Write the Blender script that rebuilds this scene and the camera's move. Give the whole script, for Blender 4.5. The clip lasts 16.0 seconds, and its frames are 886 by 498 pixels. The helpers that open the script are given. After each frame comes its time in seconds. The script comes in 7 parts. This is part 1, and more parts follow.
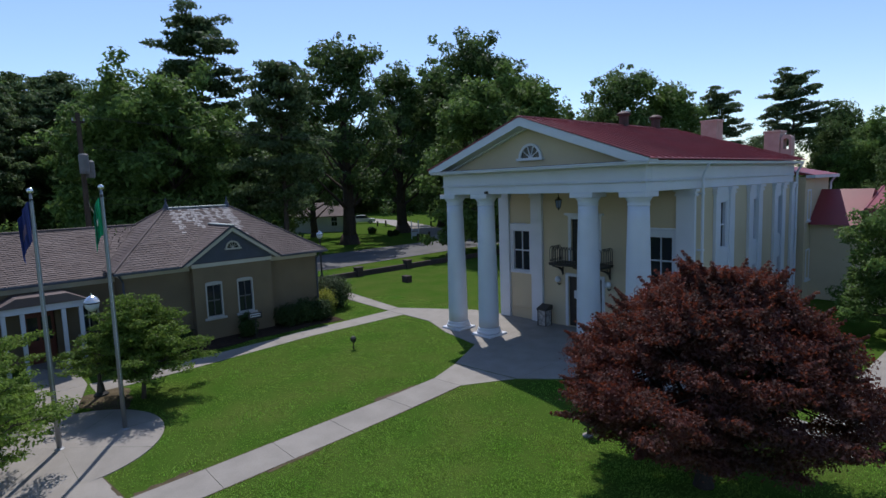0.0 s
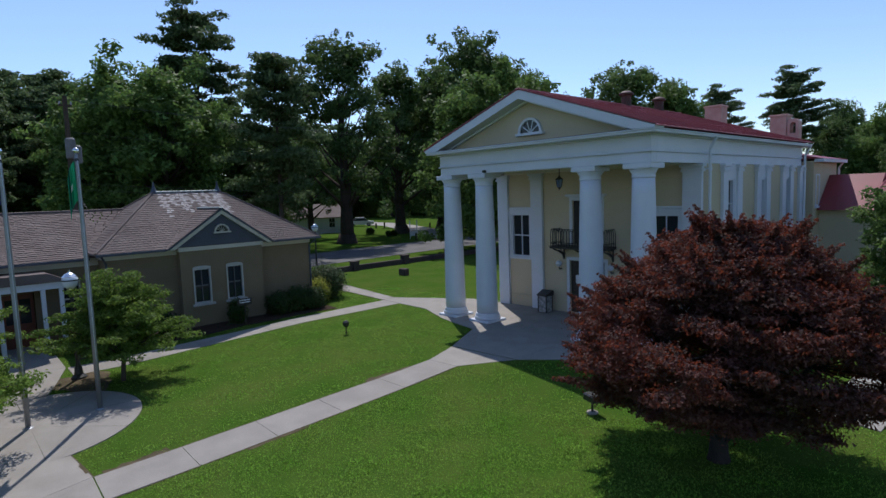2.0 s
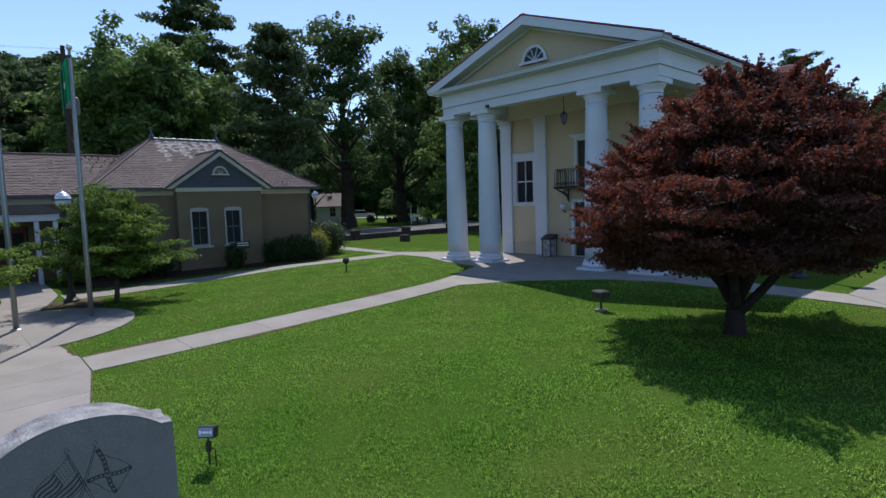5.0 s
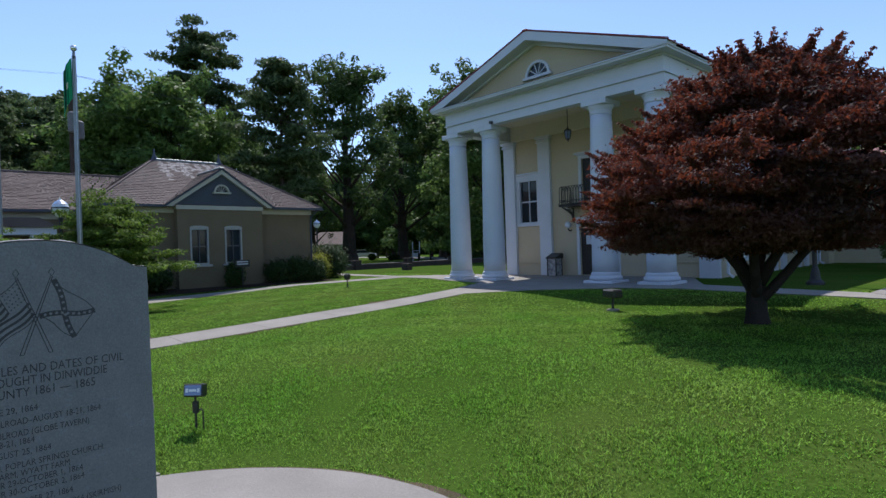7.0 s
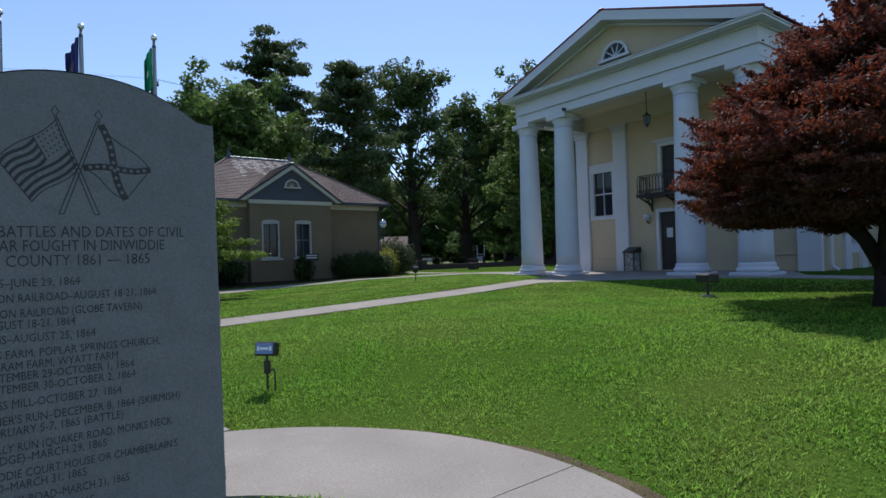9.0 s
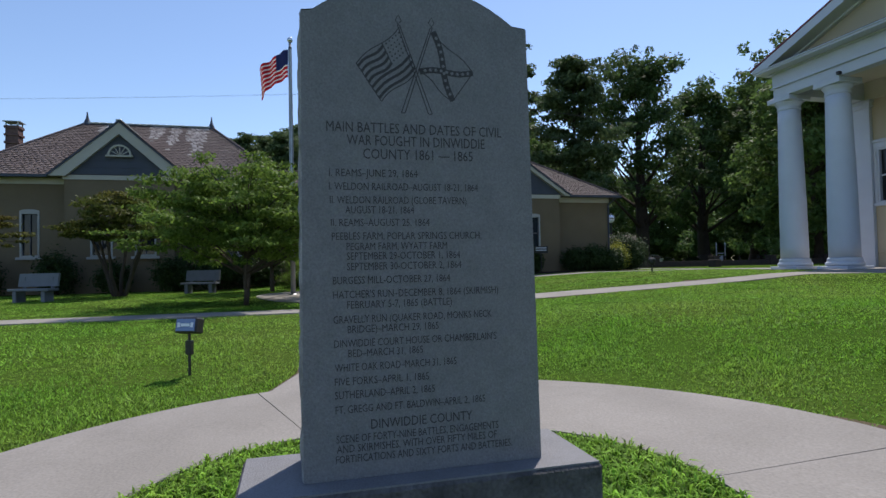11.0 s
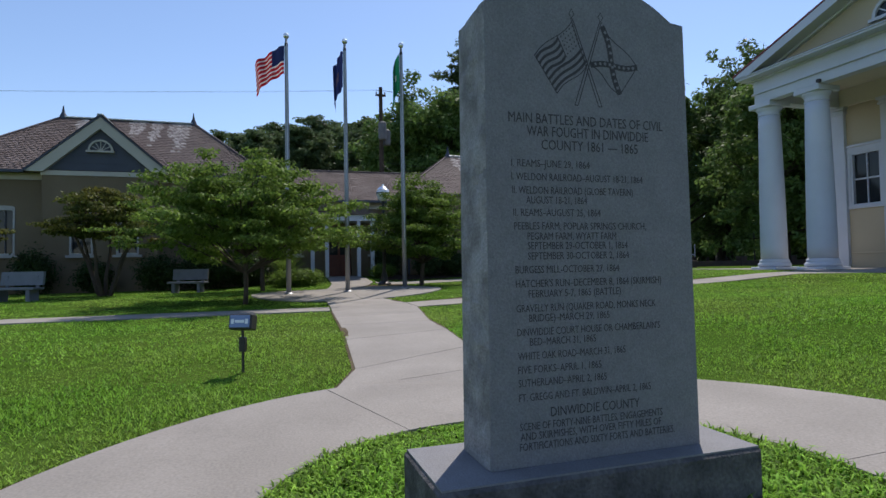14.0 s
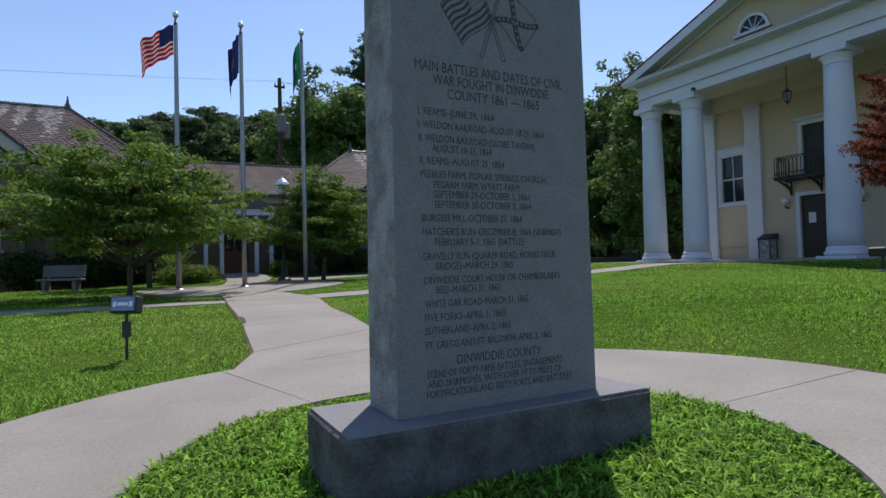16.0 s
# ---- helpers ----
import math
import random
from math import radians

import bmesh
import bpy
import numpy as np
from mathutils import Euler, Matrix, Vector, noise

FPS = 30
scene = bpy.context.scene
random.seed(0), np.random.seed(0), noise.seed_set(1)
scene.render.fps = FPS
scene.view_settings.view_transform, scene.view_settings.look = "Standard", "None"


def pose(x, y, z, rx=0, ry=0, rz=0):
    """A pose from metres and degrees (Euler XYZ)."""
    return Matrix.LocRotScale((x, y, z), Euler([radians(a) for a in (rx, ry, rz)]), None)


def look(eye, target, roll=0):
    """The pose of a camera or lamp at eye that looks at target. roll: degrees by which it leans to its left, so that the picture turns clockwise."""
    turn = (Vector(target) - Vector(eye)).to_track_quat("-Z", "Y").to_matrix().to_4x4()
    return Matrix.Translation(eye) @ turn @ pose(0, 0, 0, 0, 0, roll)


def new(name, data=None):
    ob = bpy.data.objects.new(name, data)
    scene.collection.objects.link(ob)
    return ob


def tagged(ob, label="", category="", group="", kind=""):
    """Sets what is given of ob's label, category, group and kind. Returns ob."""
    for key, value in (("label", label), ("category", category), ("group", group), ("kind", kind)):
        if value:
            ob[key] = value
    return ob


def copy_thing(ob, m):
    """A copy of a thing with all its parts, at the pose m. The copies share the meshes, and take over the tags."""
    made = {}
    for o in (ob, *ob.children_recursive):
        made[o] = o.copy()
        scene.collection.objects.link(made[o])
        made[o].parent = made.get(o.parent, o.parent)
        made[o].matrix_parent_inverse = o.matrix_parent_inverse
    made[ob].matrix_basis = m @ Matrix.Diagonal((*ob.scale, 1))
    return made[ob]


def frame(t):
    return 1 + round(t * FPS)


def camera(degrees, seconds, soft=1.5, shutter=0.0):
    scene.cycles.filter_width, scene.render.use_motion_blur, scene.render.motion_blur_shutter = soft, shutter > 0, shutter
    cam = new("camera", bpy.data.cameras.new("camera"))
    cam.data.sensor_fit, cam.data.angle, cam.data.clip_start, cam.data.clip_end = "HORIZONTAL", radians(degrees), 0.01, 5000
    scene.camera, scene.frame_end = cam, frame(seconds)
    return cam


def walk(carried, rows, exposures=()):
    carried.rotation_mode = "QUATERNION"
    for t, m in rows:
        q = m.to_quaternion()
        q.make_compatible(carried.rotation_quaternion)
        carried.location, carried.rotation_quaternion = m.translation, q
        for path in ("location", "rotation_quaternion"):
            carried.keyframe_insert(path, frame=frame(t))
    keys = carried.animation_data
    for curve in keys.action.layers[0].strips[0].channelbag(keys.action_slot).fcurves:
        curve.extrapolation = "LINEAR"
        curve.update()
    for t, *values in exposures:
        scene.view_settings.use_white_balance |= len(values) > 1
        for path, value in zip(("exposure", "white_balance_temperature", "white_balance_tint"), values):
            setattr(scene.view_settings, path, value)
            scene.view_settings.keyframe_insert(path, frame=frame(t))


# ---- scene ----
cam = camera(75.5, 16.0)
PATH = [
    (0, (0.346, 1.007, 6.252), (-1.115, 2.354, 6.028), -2.0),
    (0.5, (0.090, 1.376, 6.004), (-1.376, 2.721, 5.797), -1.9),
    (1, (-0.071, 1.586, 5.775), (-1.538, 2.930, 5.577), -2.0),
    (1.5, (-0.169, 1.610, 5.487), (-1.632, 2.960, 5.293), -2.0),
    (2, (-0.143, 1.584, 5.098), (-1.606, 2.935, 4.905), -2.0),
    (2.5, (-0.173, 1.571, 4.663), (-1.634, 2.923, 4.471), -2.0),
    (3, (-0.243, 1.603, 4.214), (-1.705, 2.955, 4.024), -2.0),
    (3.5, (-0.333, 1.599, 3.754), (-1.794, 2.951, 3.566), -2.0),
    (4, (-0.368, 1.583, 3.255), (-1.829, 2.936, 3.073), -2.0),
    (4.5, (-0.368, 1.595, 2.795), (-1.832, 2.947, 2.621), -2.0),
    (6.8, (-0.734, 1.759, 1.367), (-2.203, 3.116, 1.336), -1.8),
    (7, (-0.762, 1.780, 1.286), (-2.231, 3.137, 1.283), -1.9),
    (7.5, (-0.833, 1.879, 1.052), (-2.323, 3.214, 1.078), -1.9),
    (8, (-1.064, 1.905, 0.880), (-2.597, 3.189, 0.908), -1.8),
    (8.5, (-1.305, 1.951, 0.756), (-2.872, 3.193, 0.787), -1.8),
    (9, (-1.426, 1.981, 0.718), (-3.033, 3.171, 0.752), -1.8),
    (9.5, (-1.473, 1.972, 0.625), (-3.194, 2.991, 0.668), -1.8),
    (10, (-1.508, 1.945, 0.517), (-3.338, 2.751, 0.569), -1.7),
    (10.2, (-1.531, 1.921, 0.481), (-3.389, 2.659, 0.534), -1.6),
    (12.3, (-1.869, 1.182, 0.239), (-3.841, 1.508, 0.309), -1.2),
    (12.5, (-1.892, 1.115, 0.258), (-3.864, 1.442, 0.326), -1.3),
    (13, (-1.953, 1.007, 0.283), (-3.911, 1.411, 0.351), -1.1),
    (13.5, (-1.968, 0.940, 0.304), (-3.896, 1.465, 0.370), -1.2),
    (14, (-1.845, 0.988, 0.324), (-3.749, 1.599, 0.386), -1.1),
    (14.5, (-1.771, 1.011, 0.322), (-3.653, 1.686, 0.382), -1.2),
    (15, (-1.785, 0.995, 0.294), (-3.647, 1.722, 0.354), -1.3),
    (15.5, (-1.837, 0.984, 0.216), (-3.658, 1.808, 0.274), -1.3),
    (16, (-1.878, 0.984, 0.144), (-3.652, 1.907, 0.198), -1.5),
]
walk(cam, [(t, look(eye, target, roll)) for t, eye, target, roll in PATH],
     exposures=((0.0, -0.22, 6100, 14), (2.5, -0.17, 6100, 14), (4.5, -0.02, 6150, 14), (7.0, 0.05, 6150, 14), (9.0, -0.04, 6300, 14), (12.5, -0.04, 6500, 14), (16.0, -0.04, 6500, 14)))
import itertools

# ---- light ----
SUN_FROM = Vector((-3.7, 2.63, 6.79)).normalized()
world = bpy.data.worlds.new("sky")
scene.world = world
world.use_nodes = True
wn = world.node_tree.nodes
wn.clear()
sky = wn.new("ShaderNodeTexSky")
sky.sky_type = "NISHITA"
sky.sun_disc = False
sky.sun_elevation = math.asin(SUN_FROM.z)
sky.sun_rotation = math.atan2(SUN_FROM.x, SUN_FROM.y)
sky.air_density, sky.dust_density, sky.ozone_density = 1.0, 0.25, 3.4
back = wn.new("ShaderNodeBackground")
back.inputs["Strength"].default_value = 0.165
wout = wn.new("ShaderNodeOutputWorld")
world.node_tree.links.new(sky.outputs[0], back.inputs["Color"])
world.node_tree.links.new(back.outputs[0], wout.inputs["Surface"])
sun_data = bpy.data.lights.new("sun", "SUN")
sun_data.energy, sun_data.angle, sun_data.color = 4.7, radians(0.53), (1.0, 0.95, 0.86)
sun = new("sun", sun_data)
sun.matrix_world = look(SUN_FROM * 50, (0, 0, 0))
scene.view_settings.exposure = 0.0


# ---- materials ----
def material(name, base, rough=0.6, second=None, scale=4.0, amount=0.5, fine=60.0, fine_amount=0.25, bump=0.2,
             metal=0.0, spec=0.4, translucent=0.0, by_object=0.0, by_island=0.0, stretch=(1, 1, 1), detail=6.0, through_colour=None):
    """A surface with patches at one scale, grain at another, fine relief, and a shade that varies from piece to piece."""
    m = bpy.data.materials.new(name)
    m.use_nodes = True
    n, l = m.node_tree.nodes, m.node_tree.links
    bsdf = n["Principled BSDF"]
    bsdf.inputs["Roughness"].default_value = rough
    bsdf.inputs["Metallic"].default_value = metal
    bsdf.inputs["Specular IOR Level"].default_value = spec
    geo = n.new("ShaderNodeNewGeometry")
    mapping = n.new("ShaderNodeMapping")
    mapping.inputs["Scale"].default_value = stretch
    l.new(geo.outputs["Position"], mapping.inputs["Vector"])
    patch, grain = n.new("ShaderNodeTexNoise"), n.new("ShaderNodeTexNoise")
    for node, sc, de in ((patch, scale, detail), (grain, fine, 3.0)):
        node.inputs["Scale"].default_value = sc
        node.inputs["Detail"].default_value = de
        l.new(mapping.outputs[0], node.inputs["Vector"])
    ramp = n.new("ShaderNodeMapRange")
    ramp.inputs["From Min"].default_value, ramp.inputs["From Max"].default_value = 0.35, 0.65
    ramp.inputs["To Max"].default_value = amount
    l.new(patch.outputs["Fac"], ramp.inputs["Value"])
    mix = n.new("ShaderNodeMix")
    mix.data_type = "RGBA"
    mix.inputs["A"].default_value = (*base, 1)
    mix.inputs["B"].default_value = (*(second or [c * 0.7 for c in base]), 1)
    l.new(ramp.outputs[0], mix.inputs["Factor"])
    hsv = n.new("ShaderNodeHueSaturation")
    l.new(mix.outputs["Result"], hsv.inputs["Color"])
    value = n.new("ShaderNodeMath")
    value.operation = "MULTIPLY_ADD"
    value.inputs[1].default_value, value.inputs[2].default_value = fine_amount * 2, 1 - fine_amount
    l.new(grain.outputs["Fac"], value.inputs[0])
    last = value
    for src, amt in ((("obj", by_object)), (("isl", by_island))):
        if amt:
            if src == "obj":
                info = n.new("ShaderNodeObjectInfo")
                out = info.outputs["Random"]
            else:
                out = geo.outputs["Random Per Island"]
            add = n.new("ShaderNodeMath")
            add.operation = "MULTIPLY_ADD"
            add.inputs[1].default_value = amt * 2
            add.inputs[2].default_value = 1 - amt
            l.new(out, add.inputs[0])
            mul = n.new("ShaderNodeMath")
            mul.operation = "MULTIPLY"
            l.new(last.outputs[0], mul.inputs[0])
            l.new(add.outputs[0], mul.inputs[1])
            last = mul
    l.new(last.outputs[0], hsv.inputs["Value"])
    l.new(hsv.outputs[0], bsdf.inputs["Base Color"])
    if bump:
        b = n.new("ShaderNodeBump")
        b.inputs["Strength"].default_value = bump
        b.inputs["Distance"].default_value = 0.01
        l.new(grain.outputs["Fac"], b.inputs["Height"])
        l.new(b.outputs[0], bsdf.inputs["Normal"])
    if translucent:
        tr = n.new("ShaderNodeBsdfTranslucent")
        if through_colour:
            tr.inputs["Color"].default_value = (*through_colour, 1)
        else:
            l.new(hsv.outputs[0], tr.inputs["Color"])
        ms = n.new("ShaderNodeMixShader")
        ms.inputs[0].default_value = translucent
        l.new(bsdf.outputs[0], ms.inputs[1])
        l.new(tr.outputs[0], ms.inputs[2])
        l.new(ms.outputs[0], n["Material Output"].inputs["Surface"])
    return m


def glass_material(name, tint=(0.02, 0.025, 0.03)):
    m = bpy.data.materials.new(name)
    m.use_nodes = True
    b = m.node_tree.nodes["Principled BSDF"]
    b.inputs["Base Color"].default_value = (*tint, 1)
    b.inputs["Roughness"].default_value = 0.06
    b.inputs["Specular IOR Level"].default_value = 0.32
    return m


M_GRASS = material("grass ground", (0.045, 0.095, 0.013), 0.9, (0.075, 0.105, 0.022), 0.55, 0.8, 30, 0.8, 1.0, spec=0.0)
M_BLADE = material("grass blades", (0.16, 0.345, 0.034), 0.6, (0.26, 0.36, 0.066), 0.5, 0.7, 24, 0.5, 0, spec=0.12, translucent=0.42, by_island=0.75)
M_SOILSHADOW = material("bare soil and edge shadow", (0.075, 0.06, 0.036), 0.95, (0.12, 0.092, 0.058), 3, 0.8, 70, 0.4, 0.8, spec=0.1)
M_CONCRETE = material("concrete", (0.285, 0.262, 0.235), 0.88, (0.225, 0.207, 0.184), 1.6, 0.7, 70, 0.3, 0.25, spec=0.25, by_object=0.05)
M_MULCH = material("dark bark mulch", (0.035, 0.025, 0.019), 0.95, (0.06, 0.042, 0.03), 5, 0.8, 70, 0.5, 1.0, spec=0.05)
M_ASPHALT = material("asphalt", (0.14, 0.137, 0.137), 0.9, (0.1, 0.1, 0.1), 0.6, 0.8, 80, 0.3, 0.4, spec=0.2)
M_WHITE = material("white paint", (0.59, 0.62, 0.69), 0.5, (0.53, 0.555, 0.61), 1.1, 0.6, 30, 0.04, 0.06, spec=0.35)
M_STUCCO = material("cream stucco", (0.52, 0.445, 0.32), 0.85, (0.46, 0.39, 0.275), 0.7, 0.7, 55, 0.08, 0.3, spec=0.2)
M_CEILING = material("cream ceiling paint", (0.62, 0.575, 0.46), 0.7, (0.56, 0.515, 0.41), 0.9, 0.6, 40, 0.05, 0.08, spec=0.25)
M_REDROOF = material("red metal roof", (0.25, 0.034, 0.04), 0.48, (0.18, 0.03, 0.035), 0.5, 0.7, 20, 0.1, 0.05, spec=0.5, by_object=0.05)
M_BRICKRED = material("pink brick", (0.50, 0.36, 0.32), 0.9, (0.42, 0.28, 0.24), 3, 0.8, 30, 0.25, 0.5, spec=0.15)
M_IRON = material("black iron", (0.016, 0.016, 0.017), 0.45, (0.03, 0.028, 0.026), 6, 0.5, 50, 0.2, 0.2, spec=0.5)
# Black for doors and flashing; also stands for unlit rooms inside.
M_DOORUNLIT = material("black door paint and unlit interior", (0.022, 0.02, 0.02), 0.4, (0.03, 0.028, 0.027), 3, 0.5, 40, 0.1, 0.1)
M_GLASS = glass_material("window glass")
M_SHINGLE = material("slate shingles", (0.118, 0.09, 0.083), 0.85, (0.16, 0.127, 0.118), 0.9, 0.8, 35, 0.18, 0.4, spec=0.25, by_object=0.1, by_island=0.13)
M_TAN = material("tan wall", (0.185, 0.145, 0.093), 0.9, (0.148, 0.116, 0.075), 0.8, 0.7, 40, 0.12, 0.4, spec=0.15)
M_TRIM = material("cream trim", (0.46, 0.435, 0.365), 0.6, (0.39, 0.37, 0.31), 1.5, 0.6, 30, 0.05, 0.05)
M_GABLE = material("blue-grey gable boards", (0.065, 0.075, 0.10), 0.7, (0.05, 0.058, 0.078), 2, 0.6, 30, 0.1, 0.15)
M_GRANITE = material("grey granite", (0.195, 0.195, 0.205), 0.72, (0.155, 0.155, 0.163), 11, 0.5, 150, 0.4, 0.4, spec=0.35)
M_ROUGHGRANITE = material("rough granite", (0.34, 0.335, 0.34), 0.9, (0.17, 0.166, 0.168), 9, 0.9, 90, 0.4, 1.0, spec=0.2)
M_ROCKFACE = material("rock-faced granite", (0.125, 0.12, 0.122), 0.9, (0.06, 0.058, 0.06), 9, 0.9, 70, 0.5, 1.0, spec=0.2)
M_CUT = material("engraved granite", (0.07, 0.068, 0.074), 0.9, (0.05, 0.048, 0.052), 6, 0.6, 120, 0.2, 0.2, spec=0.15)
M_POLE = material("galvanised pole", (0.30, 0.31, 0.325), 0.5, (0.25, 0.26, 0.275), 3, 0.5, 40, 0.08, 0.05, metal=0.7)
M_BALL = material("aluminium ball", (0.75, 0.76, 0.78), 0.25, (0.68, 0.69, 0.71), 8, 0.5, 40, 0.05, 0, metal=0.9)
M_BARK = material("bark", (0.075, 0.058, 0.045), 0.95, (0.045, 0.036, 0.03), 5, 0.8, 28, 0.4, 1.0, spec=0.1, stretch=(1, 1, 0.35))
# Maple bark: the crown's shade on trunk and limbs is put into this colour.
M_SHADEBARK = material("shade-darkened bark", (0.042, 0.034, 0.03), 0.95, (0.026, 0.021, 0.019), 6, 0.8, 30, 0.35, 0.9, spec=0.1, stretch=(1, 1, 0.35))
M_GREYBARK = material("smooth grey bark", (0.10, 0.08, 0.065), 0.9, (0.065, 0.052, 0.044), 5, 0.8, 28, 0.3, 0.6, spec=0.1, stretch=(1, 1, 0.35))


def leaf_material(name, base, second, trans=0.35, isl=0.35, rough=0.55):
    return material(name, base, rough, second, 0.55, 0.9, 7, 0.15, 0, spec=0.12, translucent=trans, by_island=isl, by_object=0.12)


M_MAPLE = material("maple leaves", (0.105, 0.05, 0.045), 0.65, (0.045, 0.034, 0.029), 1.3, 0.95, 9, 0.25, 0, spec=0.08, translucent=0.3, by_island=0.5, through_colour=(0.27, 0.062, 0.028))
M_OAKLEAF = leaf_material("broad leaves", (0.098, 0.155, 0.046), (0.07, 0.118, 0.037), 0.45)
M_LIGHTLEAF = leaf_material("light broad leaves", (0.125, 0.2, 0.05), (0.092, 0.155, 0.042), 0.45)
M_NEEDLE = leaf_material("pine needles", (0.115, 0.165, 0.07), (0.085, 0.13, 0.055), 0.42)
M_DOGLEAF = leaf_material("dogwood leaves", (0.165, 0.252, 0.046), (0.115, 0.185, 0.036), 0.5)
M_MYRTLE = leaf_material("myrtle leaves", (0.09, 0.125, 0.026), (0.12, 0.10, 0.025), 0.45)
M_SHRUB = leaf_material("shrub leaves", (0.045, 0.075, 0.022), (0.03, 0.055, 0.018), 0.25)
M_HEDGE = leaf_material("clipped shrub leaves", (0.075, 0.11, 0.045), (0.05, 0.08, 0.033), 0.25)
M_YELLOWSHRUB = leaf_material("golden shrub leaves", (0.30, 0.31, 0.04), (0.22, 0.25, 0.035), 0.3)


# ---- helpers ----
def part(name, bm, mat, parent=None, label="", smooth=False):
    """Links a bmesh as one mesh object under a thing or a part."""
    me = bpy.data.meshes.new(name)
    bm.to_mesh(me)
    bm.free()
    me.materials.append(mat)
    if smooth:
        me.shade_smooth()
    ob = new(name, me)
    if parent:
        ob.parent = parent
    if label:
        tagged(ob, label)
    return ob


def mesh_part(name, verts, faces, mat, parent=None, label="", smooth=False):
    me = bpy.data.meshes.new(name)
    me.from_pydata(verts, [], faces)
    me.materials.append(mat)
    if smooth:
        me.shade_smooth()
    ob = new(name, me)
    if parent:
        ob.parent = parent
    if label:
        tagged(ob, label)
    return ob


def thing(name, label, category, m=None, group="", kind=""):
    e = new(name)
    e.empty_display_size = 0.2
    if m is not None:
        e.matrix_world = m
    return tagged(e, label, category, group, kind)


def box(bm, x0, x1, y0, y1, z0, z1, bevel=0.0):
    v = [bm.verts.new(p) for p in ((x0, y0, z0), (x1, y0, z0), (x1, y1, z0), (x0, y1, z0),
                                   (x0, y0, z1), (x1, y0, z1), (x1, y1, z1), (x0, y1, z1))]
    f = [bm.faces.new([v[i] for i in q]) for q in ((0, 3, 2, 1), (4, 5, 6, 7), (0, 1, 5, 4), (1, 2, 6, 5), (2, 3, 7, 6), (3, 0, 4, 7))]
    if bevel:
        edges = {e for face in f for e in face.edges}
        bmesh.ops.bevel(bm, geom=list(edges), offset=bevel, segments=1, affect="EDGES")
    return bm


def boxes(*specs, bevel=0.0):
    bm = bmesh.new()
    for s in specs:
        box(bm, *s, bevel=bevel)
    return bm


def prism(bm, outline, m, depth):
    """A flat outline (u, v), extruded along its normal w by depth; m takes (u, v, w) to the world."""
    a = [bm.verts.new(m @ Vector((u, v, 0))) for u, v in outline]
    b = [bm.verts.new(m @ Vector((u, v, depth))) for u, v in outline]
    bm.faces.new(a[::-1])
    bm.faces.new(b)
    for i in range(len(a)):
        j = (i + 1) % len(a)
        bm.faces.new((a[i], a[j], b[j], b[i]))
    return bm


def lathe(bm, profile, centre=(0, 0), steps=24, m=None):
    """Turns a profile of (radius, z) round the vertical."""
    rings = []
    for r, z in profile:
        ring = []
        for i in range(steps):
            a = 2 * math.pi * i / steps
            p = Vector((centre[0] + r * math.cos(a), centre[1] + r * math.sin(a), z))
            ring.append(bm.verts.new(m @ p if m else p))
        rings.append(ring)
    for lo, hi in zip(rings, rings[1:]):
        for i in range(steps):
            j = (i + 1) % steps
            bm.faces.new((lo[i], lo[j], hi[j], hi[i]))
    bm.faces.new(rings[0][::-1])
    bm.faces.new(rings[-1])
    return bm


def tube(bm, points, radii, steps=8):
    """A round limb through points."""
    pts = [Vector(p) for p in points]
    rings = []
    for k, p in enumerate(pts):
        d = (pts[min(k + 1, len(pts) - 1)] - pts[max(k - 1, 0)]).normalized()
        u = d.orthogonal().normalized()
        if rings:
            u = (old - d * old.dot(d)).normalized()
        old = u
        w = d.cross(u)
        rings.append([bm.verts.new(p + (u * math.cos(2 * math.pi * i / steps) + w * math.sin(2 * math.pi * i / steps)) * radii[k]) for i in range(steps)])
    for lo, hi in zip(rings, rings[1:]):
        for i in range(steps):
            j = (i + 1) % steps
            bm.faces.new((lo[i], lo[j], hi[j], hi[i]))
    bm.faces.new(rings[0][::-1])
    bm.faces.new(rings[-1])
    return bm


def ramp01(v):
    v = min(max(v, 0.0), 1.0)
    return v * v * (3 - 2 * v)


def gz(x, y):
    """The lawn's height: it falls from the portico to the monument."""
    rise = 1 - ramp01((-20.8 - x) / 4) * ramp01((y + 1) / 4)
    sunk = 0.045 * ramp01((x + 13.9) / 0.9) * (1 - ramp01((x + 11) / 3)) * ramp01((y - 3) / 1.5) * ramp01((13.5 - y) / 2)
    fall = 0.42 * min(max((12.9 - y) / 10, 0), 1.0)
    hollow = max(0.0, 0.21 * ramp01((15.4 - y) / 2.2) - fall) * ramp01((x + 11.8) / 4)
    return -sunk - hollow - fall * rise - 0.19 * ramp01((x + 9) / 4) * ramp01((8.5 - y) / 4) + 0.1 * ramp01((-14.5 - x) / 3) * ramp01((7 - y) / 3) * rise


# ---- ground ----
def spread(lo, hi, fine_lo, fine_hi, step):
    out = list(np.arange(fine_lo, fine_hi + 1e-6, step))
    s, v = step, fine_lo
    while v > lo:
        s *= 1.35
        v -= s
        out.insert(0, v)
    s, v = step, fine_hi
    while v < hi:
        s *= 1.35
        v += s
        out.append(v)
    return out


gx, gy = spread(-2500, 2500, -30, 8, 0.5), spread(-2500, 2500, -14, 24, 0.5)
gv = [(x, y, gz(x, y)) for y in gy for x in gx]
gf = [(j * len(gx) + i, j * len(gx) + i + 1, (j + 1) * len(gx) + i + 1, (j + 1) * len(gx) + i) for j in range(len(gy) - 1) for i in range(len(gx) - 1)]
ground = tagged(mesh_part("ground", gv, gf, M_GRASS, smooth=True), "mown green lawn sloping gently to the monument", "lawn", kind="structure")
# ---- pavement ----
MON = (-3.786, 2.149)
PAVED = []


